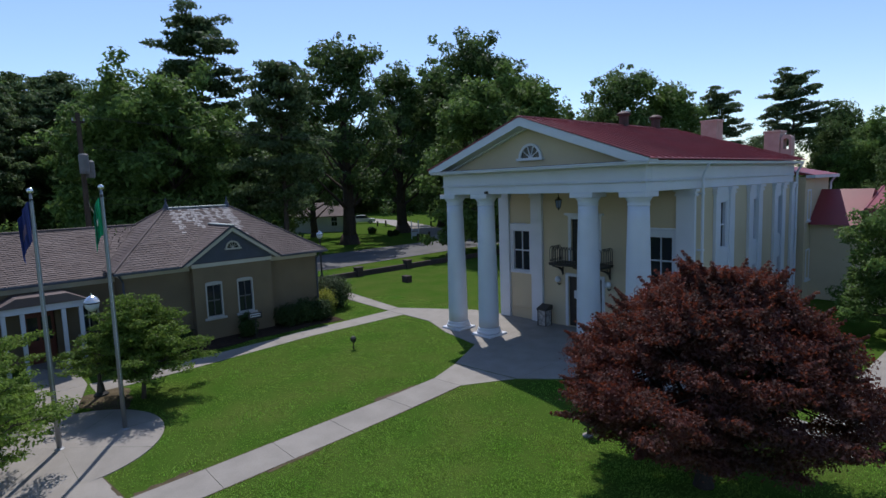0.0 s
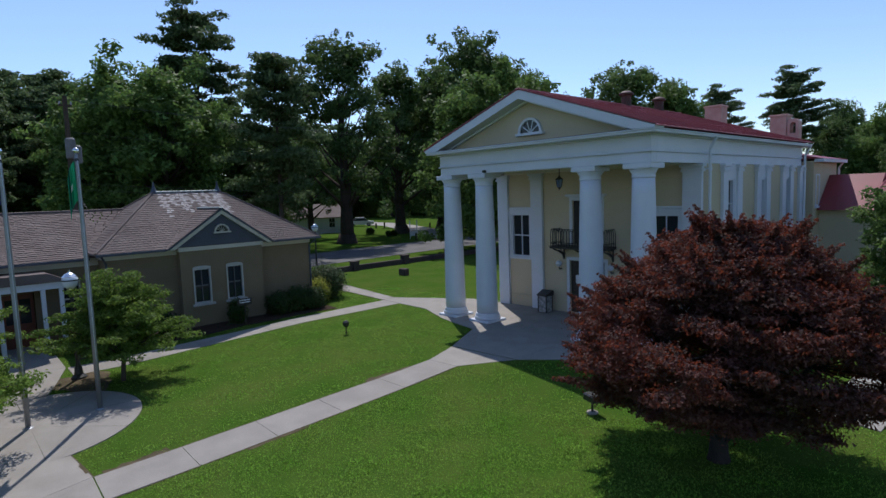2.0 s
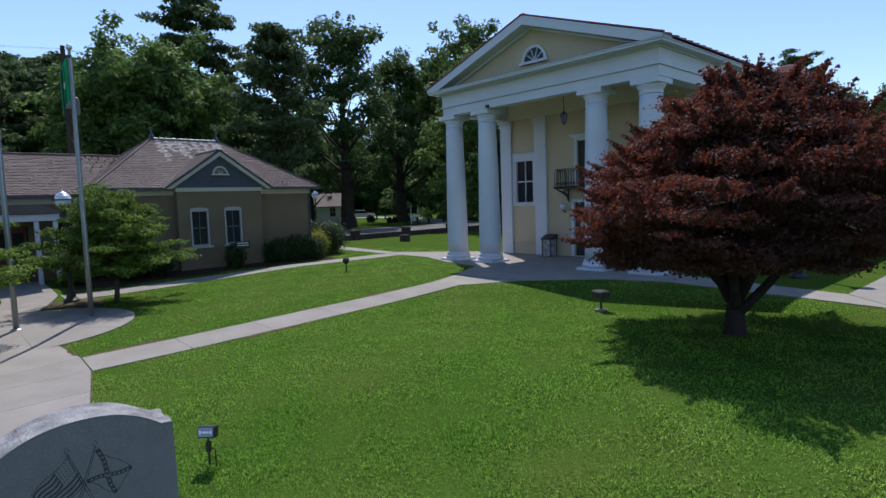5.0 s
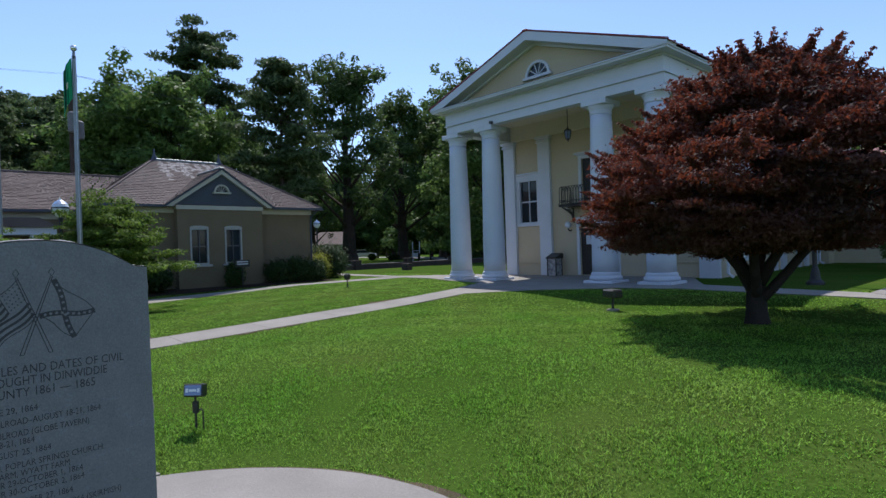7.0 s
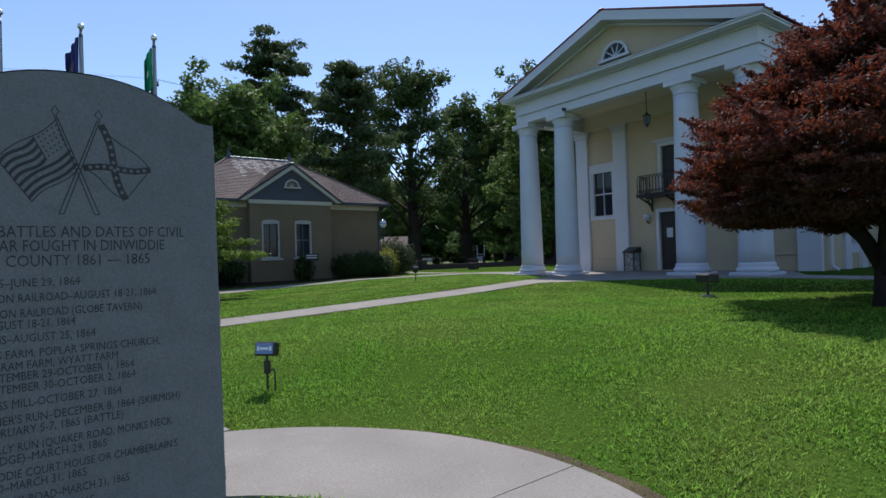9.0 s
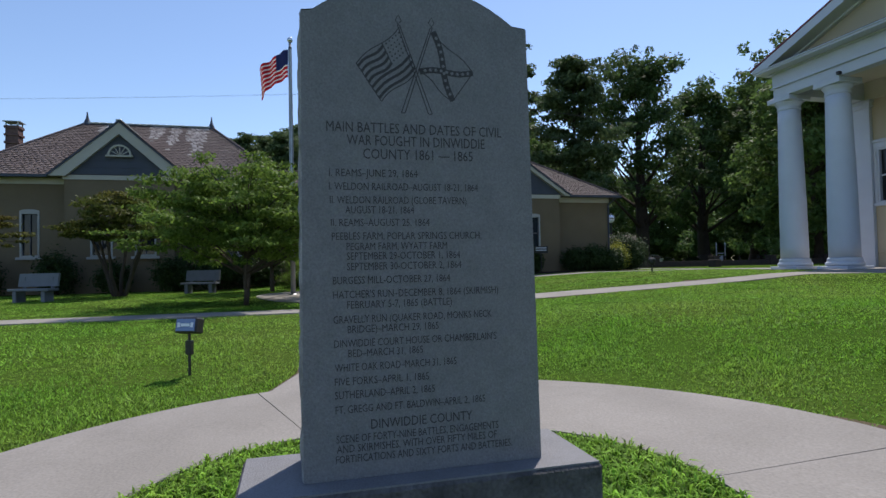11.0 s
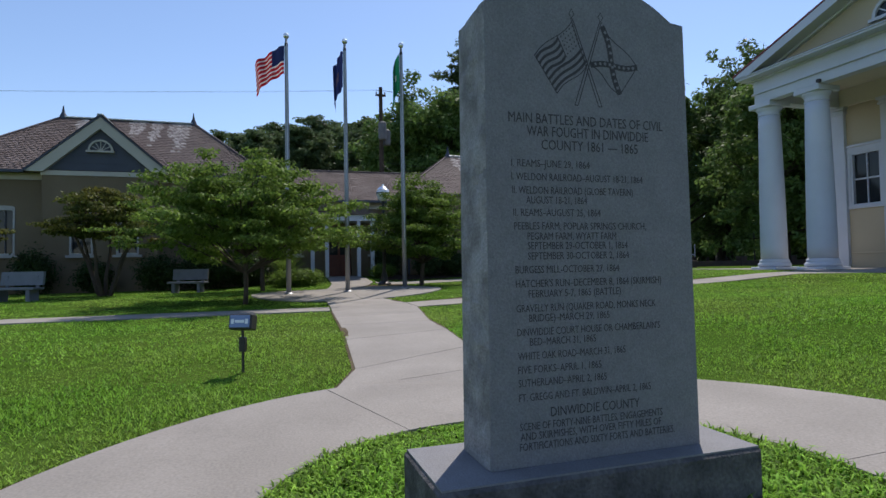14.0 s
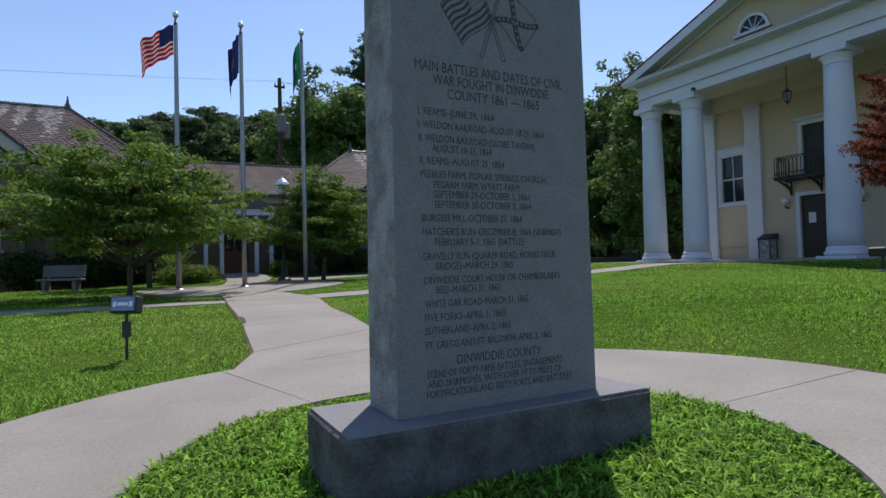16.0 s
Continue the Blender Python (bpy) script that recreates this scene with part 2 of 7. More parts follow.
def slab(name, outline, parent, lift=0.022, mat=None):
    """One cast slab that follows the lawn's fall."""
    PAVED.append(np.array(outline))
    n = len(outline)
    v = [(x, y, gz(x, y) + lift) for x, y in outline] + [(x, y, gz(x, y) - 0.1) for x, y in outline]
    f = [tuple(range(n)), tuple(range(2 * n - 1, n - 1, -1))] + [(i, i + n, (i + 1) % n + n, (i + 1) % n) for i in range(n)]
    ob = mesh_part(name, v, f, mat or M_CONCRETE, parent)
    return ob


def ccw(o):
    a = sum(o[i][0] * o[(i + 1) % len(o)][1] - o[(i + 1) % len(o)][0] * o[i][1] for i in range(len(o)))
    return o if a > 0 else o[::-1]


def walkway(label, left, right, lengths, lift=0.02):
    """Slabs between two edge lines with equal numbers of points; each stretch is cut into so many slabs."""
    p = thing("pavement", label, "pavement", kind="structure")
    for k, n in enumerate(lengths):
        for i in range(n):
            a, b = i / n, (i + 1) / n
            q = []
            for line, u in ((left, a), (right, a), (right, b), (left, b)):
                whole = (Vector(line[k + 1]) - Vector(line[k])).length
                s = Vector(line[k]).lerp(Vector(line[k + 1]), u + (0.005 if u == a else -0.005) / whole)
                q.append((s.x, s.y))
            slab("slab", ccw(q), p, lift)
    return p


def arc(c, r, a0, a1, n):
    return [(c[0] + r * math.cos(radians(a0 + (a1 - a0) * i / n)), c[1] + r * math.sin(radians(a0 + (a1 - a0) * i / n))) for i in range(n + 1)]


ring = thing("pavement", "pale concrete ring walk round the granite monument", "pavement", kind="structure")
for a0, a1 in ((88, 197), (197, 268), (268, 340), (340, 448)):
    slab("slab", ccw(arc(MON, 2.42, a0 + 0.1, a1 - 0.1, 28) + arc(MON, 1.26, a1 - 0.1, a0 + 0.1, 28)), ring, 0.024)
walkway("pale concrete walk from the monument to the flagpoles",
        [(-5.8, 0.9), (-6.1, 1.5), (-6.7, 1.75), (-9.35, 1.98), (-11.95, 2.18), (-12.9, 2.27), (-15.0, 2.42)],
        [(-6.0, 3.27), (-6.5, 3.16), (-7.3, 3.0), (-9.35, 3.18), (-12.07, 3.74), (-13.28, 3.8), (-15.0, 3.66)], [1, 1, 2, 2, 1, 1], 0.014)
walkway("long straight concrete walk across the lawn to the portico",
        [(-12.05, 3.76), (-12.03, 9.0), (-12.08, 13.0), (-11.2, 14.6)], [(-13.27, 3.82), (-13.24, 9.0), (-13.2, 12.9), (-13.75, 14.4)], [3, 2, 1], 0.012)
walkway("concrete walk beside the tan building", [(-22.15, 4.9), (-22.1, 11.6), (-22.5, 18.3)], [(-21.2, 4.9), (-21.15, 11.6), (-21.2, 18.3)], [5, 5], 0.012)
walkway("concrete walk crossing the lawn to the benches", [(-11.97, 2.16), (-12.05, -4.0), (-11.8, -30)], [(-12.88, 2.24), (-13.0, -4.0), (-12.8, -30)], [4, 8])
walkway("concrete walk leading to the entrance door", [(-19.7, 2.9), (-22.15, 3.4), (-26.2, 3.5)], [(-19.65, 4.0), (-22.15, 4.85), (-26.2, 4.8)], [2, 3])
walkway("concrete apron before the white portico", [(-22.6, 18.17), (-19.2, 18.0), (-17.1, 17.1), (-14.9, 16.6), (-13.78, 14.45), (-11.15, 14.65), (-9.3, 16.2), (-7.6, 16.6), (-2.4, 15.5)],
        [(-22.6, 18.9), (-19.2, 21.0), (-17.1, 21.2), (-14.9, 21.2), (-13.5, 21.2), (-11.4, 21.2), (-9.3, 21.2), (-7.6, 18.0), (-3.6, 16.9)], [2, 1, 1, 1, 1, 1, 1, 3])
walkway("concrete walk running back past the hedge", [(-22.62, 18.17), (-26.5, 18.5), (-34, 19.6)], [(-22.62, 18.9), (-27.8, 19.65), (-34, 21.0)], [3, 4])
walkway("concrete walk along the white building", [(-3.6, 16.95), (-3.4, 30)], [(-2.4, 15.5), (-1.9, 30)], [7])
plaza = thing("pavement", "round concrete flagpole plaza dappled by tree shade", "pavement", kind="structure")
PLAZA = (-17.2, 3.25)
PAVED.append(np.array(arc(PLAZA, 2.47, 0, 360, 48)))
for i in range(8):
    rows_ = [arc(PLAZA, 2.47 * (0.02 + 0.98 * j / 8), 45 * i + 0.15, 45 * i + 44.85, 8) for j in range(9)]
    v = [(x, y, gz(x, y) + 0.024) for row in rows_ for x, y in row]
    f = [(9 * j + k, 9 * j + 9 + k, 9 * j + 10 + k, 9 * j + 1 + k) for j in range(8) for k in range(8)]
    rim = len(v)
    v += [(x, y, gz(x, y) - 0.1) for x, y in rows_[-1]]
    f += [(72 + k, rim + k, rim + k + 1, 73 + k) for k in range(8)]
    mesh_part("slab", v, f, M_CONCRETE, plaza)


# ---- courthouse ----
CX = -12.93
WALL_Y, SIDE = 21.2, 4.55
court = thing("house", "cream stuccoed courthouse with a white columned portico and red metal roof", "building")


def wall_with_holes(along, y0, y1, x0, x1, z0, z1, holes, swap=False):
    """A wall cut into rectangles round its openings (x0, x1, z0, z1)."""
    bm = bmesh.new()
    xs = sorted({x0, x1, *[h[0] for h in holes], *[h[1] for h in holes]})
    zs = sorted({z0, z1, *[h[2] for h in holes], *[h[3] for h in holes]})
    for a, b in zip(xs, xs[1:]):
        for c, d in zip(zs, zs[1:]):
            if any(h[0] <= a and b <= h[1] and h[2] <= c and d <= h[3] for h in holes):
                continue
            if swap:
                box(bm, y0, y1, a, b, c, d)
            else:
                box(bm, a, b, y0, y1, c, d)
    bmesh.ops.remove_doubles(bm, verts=bm.verts, dist=0.0005)
    return bm


X0, X1 = CX - SIDE, CX + SIDE
BACK = 31.85
WALL_TOP = 5.80
FRONT_WINDOWS = ((-16.27, -16.9, -15.64), (-9.68, -10.22, -9.04))
front_holes = [(c - 0.53, c + 0.53, 2.2, 4.1) for c, _, _ in FRONT_WINDOWS] + [(-13.74, -12.12, 0.05, 2.2), (-13.58, -12.28, 2.85, 4.63)]
part("wall", wall_with_holes("x", WALL_Y, WALL_Y + 0.35, X0, X1, -0.2, WALL_TOP, front_holes), M_STUCCO, court)
SIDE_WINDOWS = (23.5, 26.73, 29.72)
side_holes = [(y - 0.36, y + 0.36, z0, z1) for y in SIDE_WINDOWS for z0, z1 in ((3.45, 5.28), (0.7, 2.5))]
for xs in ((X1 - 0.35, X1), (X0, X0 + 0.35)):
    part("wall", wall_with_holes("y", xs[0], xs[1], WALL_Y + 0.35, BACK, -0.2, WALL_TOP, side_holes, True), M_STUCCO, court)
part("wall", boxes((X0 + 0.35, X1 - 0.35, BACK - 0.35, BACK, -0.2, WALL_TOP)), M_STUCCO, court)
# Added floor, coloured black in place of the darkness indoors.
part("floor", boxes((X0 + 0.35, X1 - 0.35, WALL_Y + 0.36, BACK - 0.36, 2.5, 2.7)), M_DOORUNLIT, court, "dark floor inside the building")

# portico entablature and ceiling
FY = 17.62
CEIL = 6.42
part("ceiling", boxes((X0 + 0.451, X1 - 0.451, FY + 0.345, WALL_Y - 0.005, CEIL, CEIL + 0.05)), M_CEILING, court, "cream-painted boarded portico ceiling")
part("beam", boxes((X0 + 0.451, X1 - 0.451, WALL_Y - 0.16, WALL_Y + 0.3, WALL_TOP + 0.001, CEIL - 0.002), bevel=0.006), M_CEILING, court, "cream beam over the wall pilasters")


def entablature(name, steps, mat, label=""):
    """Mouldings that run round the portico's front and both long sides: (out, z0, z1)."""
    for o, z0, z1 in steps:
        part(name, boxes((X0 - o, X1 + o, FY - o * 1.4, FY + 0.34, z0, z1), bevel=0.006), mat, court, label)
        part(name, boxes((X1 - 0.45, X1 + o, FY + 0.341, BACK + o, z0, z1), bevel=0.006), mat, court, label)
        part(name, boxes((X0 - o, X0 + 0.45, FY + 0.341, BACK + o, z0, z1), bevel=0.006), mat, court, label)


entablature("architrave", [(0.0, 5.81, 6.12)], M_WHITE)
entablature("fillet", [(0.055, 6.121, 6.15), (0.03, 6.151, 6.19)], M_WHITE)
entablature("frieze", [(0.012, 6.191, 6.60)], M_WHITE)
entablature("bed_moulding", [(0.08, 6.601, 6.65)], M_WHITE)
entablature("cornice", [(0.33, 6.651, 6.72), (0.36, 6.721, 6.76)], M_WHITE)

# pediment
AP = 8.47
EAVE = 6.762
half = SIDE + 0.37
SLOPE = (AP - EAVE) / half
bm = bmesh.new()
m_front = Matrix(((1, 0, 0, CX), (0, 0, -1, FY + 0.3), (0, 1, 0, 0), (0, 0, 0, 1)))
prism(bm, [(-SIDE - 0.1, EAVE + 0.01), (SIDE + 0.1, EAVE + 0.01), (0, AP - 0.1)], m_front, 0.25)
part("tympanum", bm, M_STUCCO, court, "cream stuccoed pediment field")
RAKE = 0.30
foot = half - (RAKE - 0.06) / SLOPE
for side in (-1, 1):
    outer = [(side * half, EAVE + 0.003), (side * half, EAVE + 0.06), (0, AP + 0.06), (0, AP + 0.06 - RAKE), (side * foot, EAVE + 0.003)]
    inner = [(side * (foot - 0.015), EAVE + 0.003), (0, AP + 0.055 - RAKE), (0, AP - 0.02 - RAKE), (side * (foot - 0.015 - 0.075 / SLOPE), EAVE + 0.003)]
    for o, reach in ((outer, 0.56), (inner, 0.12)):
        bm = bmesh.new()
        prism(bm, o if side < 0 else o[::-1], m_front @ Matrix.Translation((0, 0, 0.25)), reach)
        part("raking_cornice", bm, M_WHITE, court)

part("flashing", boxes((X0 + 0.3, X1 - 0.3, FY - 0.49, FY + 0.04, EAVE - 0.001, EAVE + 0.014)), M_DOORUNLIT, court, "dark metal flashing on the cornice")

# fan light
def half_round(r, n=12):
    return [(r * math.cos(math.pi * i / n), r * math.sin(math.pi * i / n)) for i in range(n + 1)]


def fanlight(parent, m, r, spokes=5, frame_mat=None, thick=0.09):
    bm = bmesh.new()
    prism(bm, half_round(r), m, 0.02)
    w = part("window", bm, M_GLASS, parent, "half-round fanlight with radiating bars")
    bm = bmesh.new()
    o, i = half_round(r + thick), half_round(r)
    for k in range(12):
        prism(bm, [i[k], o[k], o[k + 1], i[k + 1]], m, 0.09)
    part("frame", bm, frame_mat or M_WHITE, w)
    bm = bmesh.new()
    prism(bm, [(-r - thick * 1.8, -thick), (r + thick * 1.8, -thick), (r + thick * 1.8, 0), (-r - thick * 1.8, 0)], m, 0.14)
    part("sill", bm, frame_mat or M_WHITE, w)
    for k in range(1, spokes):
        a = math.pi * k / spokes
        c, s = math.cos(a), math.sin(a)
        t = r * 0.035
        bm = bmesh.new()
        prism(bm, [(-s * t + 0.12 * r * c, c * t + 0.12 * r * s), (s * t + 0.12 * r * c, -c * t + 0.12 * r * s), (s * t + r * c, -c * t + r * s), (-s * t + r * c, c * t + r * s)], m, 0.05)
        part("glazing_bar", bm, frame_mat or M_WHITE, w)
    bm = bmesh.new()
    prism(bm, half_round(r * 0.22, 6), m, 0.05)
    part("glazing_bar", bm, frame_mat or M_WHITE, w)
    return w


fanlight(court, m_front @ Matrix.Translation((0.09, 7.10, 0.252)), 0.43)

# roof of standing-seam panels, hipped at the back
RIDGE_END = 29.4
NP = 34
ridge_z = AP + 0.07
ey0, ey1 = FY - 0.53, BACK + 0.40
roof = part("roof", boxes((X0 + 0.2, X1 - 0.2, FY + 0.5, BACK - 0.2, 6.5, 6.68)), M_DOORUNLIT, court, "red standing-seam metal roof")
for side in (-1, 1):
    for k in range(NP):
        ya, yb = ey0 + (ey1 - ey0) * k / NP, ey0 + (ey1 - ey0) * (k + 1) / NP

        def top(y):
            t = 1.0 if y < RIDGE_END else max(0.0, (ey1 - y) / (ey1 - RIDGE_END))
            return Vector((CX + side * half * (1 - t), y, EAVE + 0.075 + (ridge_z - EAVE - 0.075) * t))
        e = CX + side * (half + 0.04)
        a, b, c, d = Vector((e, ya, EAVE + 0.07)), Vector((e, yb, EAVE + 0.07)), top(yb), top(ya)
        up = Vector((0, 0, 1))
        vs = [a, b, c, d, a - up * 0.03, b - up * 0.03, c - up * 0.03, d - up * 0.03]
        r1, r2 = a + up * 0.045, d + up * 0.045
        dy = Vector((0, 0.035, 0))
        vs += [a, a + dy, d + dy, d, r1, r1 + dy, r2 + dy, r2]
        fs = [(0, 1, 2, 3), (4, 5, 1, 0), (8, 9, 13, 12), (12, 13, 14, 15), (9, 10, 14, 13), (8, 12, 15, 11)]
        if side < 0:
            fs = [f[::-1] for f in fs]
        mesh_part("panel", [tuple(v) for v in vs], fs, M_REDROOF, roof)
mesh_part("panel", [(CX - half, ey1, EAVE + 0.07), (CX + half, ey1, EAVE + 0.07), (CX, RIDGE_END, ridge_z)], [(0, 1, 2)], M_REDROOF, roof)
part("ridge_cap", boxes((CX - 0.09, CX + 0.09, ey0 - 0.02, RIDGE_END, ridge_z - 0.03, ridge_z + 0.045), bevel=0.015), M_REDROOF, roof)

# columns
def column(x, y):
    c = thing("column", "tall tapering white round column with moulded cap and base", "column", pose(x, y, 0), group="portico columns")
    part("plinth", boxes((-0.52, 0.52, -0.52, 0.52, -0.12, 0.10), bevel=0.015), M_WHITE, c)
    part("base", lathe(bmesh.new(), [(0.46, 0.1), (0.51, 0.13), (0.52, 0.18), (0.49, 0.23), (0.46, 0.25), (0.46, 0.27), (0.47, 0.30), (0.45, 0.34), (0.43, 0.36)], steps=32), M_WHITE, c, smooth=True)
    prof = [(0.42 - 0.085 * (u ** 1.6), 0.36 + u * (5.36 - 0.36)) for u in [i / 12 for i in range(13)]]
    part("shaft", lathe(bmesh.new(), prof, steps=36), M_WHITE, c, smooth=True)
    part("capital", lathe(bmesh.new(), [(0.335, 5.361), (0.365, 5.39), (0.345, 5.42), (0.345, 5.50), (0.40, 5.58), (0.43, 5.64)], steps=32), M_WHITE, c, smooth=True)
    part("abacus", boxes((-0.45, 0.45, -0.45, 0.45, 5.641, 5.808), bevel=0.012), M_WHITE, c)
    return c


for x in (-17.28, -15.48, -10.71, -8.84):
    column(x, FY + 0.42)


# pilasters on the front wall and along the side
def pilaster(x0, x1, y0, y1, top=WALL_TOP):
    p = thing("pilaster", "flat white pilaster with moulded cap on the cream wall", "pilaster", pose((x0 + x1) / 2, (y0 + y1) / 2, 0), group="wall pilasters")
    w, d = (x1 - x0) / 2, (y1 - y0) / 2
    part("shaft", boxes((-w, w, -d, d, -0.1, top - 0.26), bevel=0.008), M_WHITE, p)
    part("capital", boxes((-w - 0.05, w + 0.05, -d - 0.05, d + 0.05, top - 0.259, top - 0.18), (-w - 0.02, w + 0.02, -d - 0.02, d + 0.02, top - 0.179, top - 0.1), (-w - 0.08, w + 0.08, -d - 0.08, d + 0.08, top - 0.099, top), bevel=0.006), M_WHITE, p)
    return p


for a, b in ((X0 - 0.02, X0 + 0.57), (-15.63, -15.03), (-10.83, -10.23), (X1 - 0.65, X1 + 0.02)):
    pilaster(a, b, WALL_Y - 0.14, WALL_Y - 0.002)
for y in (22.88, 24.22, 26.2, 27.26, 29.2, 30.22, 31.55):
    for x in ((X1 + 0.002, X1 + 0.12), (X0 - 0.12, X0 - 0.002)):
        pilaster(x[0], x[1], y - 0.22, y + 0.22)


def sash_window(parent, m, w, h, cols=2, rows=2, frame=0.07, mat=None, hood=0.0, sill=True, recess=0.10, arched=False, label="white sash window with dark panes", sash=None):
    """A sash window in its opening; m: u along the wall, v up, w outwards, from the opening's lower middle."""
    # Black sheet behind the panes: the unlit room painted as colour.
    win = part("window", prism(bmesh.new(), [(-w / 2, 0), (w / 2, 0), (w / 2, h), (-w / 2, h)], m @ Matrix.Translation((0, 0, -recess - 0.03)), 0.01), M_DOORUNLIT, parent, label)

    def bar(name, u0, u1, v0, v1, d0, d1, mt=None):
        bm = bmesh.new()
        prism(bm, [(u0, v0), (u1, v0), (u1, v1), (u0, v1)], m @ Matrix.Translation((0, 0, d0)), d1 - d0)
        return part(name, bm, mt or mat or M_WHITE, win)
    f = frame
    bar("frame", -w / 2, -w / 2 + f, 0, h, -recess, 0.02)
    bar("frame", w / 2 - f, w / 2, 0, h, -recess, 0.02)
    bar("frame", -w / 2 + f, w / 2 - f, h - f, h, -recess, 0.02)
    bar("frame", -w / 2 + f, w / 2 - f, 0, f, -recess, 0.02)
    bar("meeting_rail", -w / 2 + f, w / 2 - f, h / 2 - 0.025, h / 2 + 0.025, -recess, -0.03, sash)
    iw, ih = w - 2 * f, h - 2 * f
    for c in range(1, cols):
        u = -iw / 2 + iw * c / cols
        bar("glazing_bar", u - 0.014, u + 0.014, f, h - f, -recess - 0.005, -0.045, sash)
    for c in range(cols):
        for r in range(rows):
            v0, v1 = f + ih * r / rows, f + ih * (r + 1) / rows
            u0 = -iw / 2 + iw * c / cols
            bar("pane", u0 + 0.005, u0 + iw / cols - 0.005, v0 + 0.005, v1 - 0.005, -recess - 0.012, -recess - 0.004, M_GLASS)
    if sill:
        bar("sill", -w / 2 - 0.1, w / 2 + 0.1, -0.09, -0.002, -recess, 0.09)
    if hood:
        if arched:
            head = [(-w / 2, h + 0.002), (w / 2, h + 0.002)] + [(w / 2 * math.cos(math.pi * k / 8), h + 0.03 + hood * math.sin(math.pi * k / 8)) for k in range(9)]
            part("lintel", prism(bmesh.new(), head, m @ Matrix.Translation((0, 0, -0.02)), 0.045), mat or M_WHITE, win)
        else:
            bar("lintel", -w / 2 - 0.08, w / 2 + 0.08, h + 0.002, h + hood, -recess, 0.04)
    return win


def face_m(origin, u, w):
    """Axes on a wall: u along it, z up, w outwards."""
    u, w = Vector(u), Vector(w)
    return Matrix(((u.x, 0, w.x, origin[0]), (u.y, 0, w.y, origin[1]), (0, 1, 0, origin[2]), (0, 0, 0, 1)))


for c, a, b in FRONT_WINDOWS:
    part("casing", wall_with_holes("x", WALL_Y - 0.045, WALL_Y - 0.002, a + 0.004, b - 0.004, 2.1, 4.29, [(c - 0.53, c + 0.53, 2.2, 4.1)]), M_WHITE, court)
    sash_window(court, face_m((c, WALL_Y, 2.2), (1, 0, 0), (0, -1, 0)), 1.06, 1.9, 2, 2)
    part("string_course", boxes((a + 0.003, b - 0.003, WALL_Y - 0.1, WALL_Y - 0.002, 4.291, 4.38), bevel=0.015), M_WHITE, court)
    part("string_course", boxes((a + 0.003, b - 0.003, WALL_Y - 0.05, WALL_Y - 0.002, 0.5, 0.56), bevel=0.01), M_STUCCO, court)
for y, half_bay in zip(SIDE_WINDOWS, (0.44, 0.30, 0.28)):
    for x, u, w in ((X1, 1, 1), (X0, -1, -1)):
        xs = (x + 0.002, x + 0.045) if w > 0 else (x - 0.045, x - 0.002)
        holes = [(y - 0.36, y + 0.36, 3.45, 5.28), (y - 0.36, y + 0.36, 0.7, 2.5)]
        wide = max(half_bay, 0.36) + 0.08
        part("casing", wall_with_holes("y", *xs, y - wide, y + wide, 0.5, WALL_TOP - 0.01, holes, True), M_WHITE, court)
        for z, h in ((3.45, 1.83), (0.7, 1.8)):
            sash_window(court, face_m((x, y, z), (0, u, 0), (w, 0, 0)), 0.72, h, 2, 2, sill=False)


def house_door(parent, x0, x1, z0, z1, y, label):
    d = part("door", boxes((x0, x1, y + 0.09, y + 0.15, z0, z1)), M_DOORUNLIT, parent, label)
    mid = (x0 + x1) / 2
    for a, b in ((x0 + 0.08, mid - 0.06), (mid + 0.06, x1 - 0.08)):
        for c, e in ((0.1, 0.42), (0.48, 0.92)):
            part("panel", boxes((a, b, y + 0.07, y + 0.089, z0 + (z1 - z0) * c, z0 + (z1 - z0) * e), bevel=0.008), M_DOORUNLIT, d)
    part("frame", boxes((x0 - 0.13, x0 - 0.001, y - 0.05, y + 0.1, z0, z1 + 0.13), (x1 + 0.001, x1 + 0.13, y - 0.05, y + 0.1, z0, z1 + 0.13), (x0, x1, y - 0.05, y + 0.1, z1 + 0.001, z1 + 0.13), bevel=0.008), M_WHITE, d)
    return d


dl = house_door(court, -13.74, -12.12, 0.05, 2.2, WALL_Y, "black double door in a white frame")
part("notice", boxes((-13.5, -13.26, WALL_Y + 0.055, WALL_Y + 0.062, 1.25, 1.6)), M_WHITE, dl, "white notice fixed to the door")
du = house_door(court, -13.58, -12.28, 2.85, 4.63, WALL_Y, "tall black balcony door in a white frame")
part("lintel", boxes((-13.84, -12.02, WALL_Y - 0.16, WALL_Y - 0.002, 4.8, 4.88), (-13.76, -12.1, WALL_Y - 0.1, WALL_Y - 0.002, 4.762, 4.799), bevel=0.01), M_WHITE, du)

# balcony
BX0, BX1, BY = -14.12, -11.62, WALL_Y - 0.85
balcony = part("balcony", boxes((BX0, BX1, BY, WALL_Y - 0.004, 2.74, 2.82), (BX0 - 0.03, BX1 + 0.03, BY - 0.03, WALL_Y - 0.004, 2.821, 2.845), bevel=0.008), M_IRON, court, "black cast-iron balcony with interlaced arched railing")


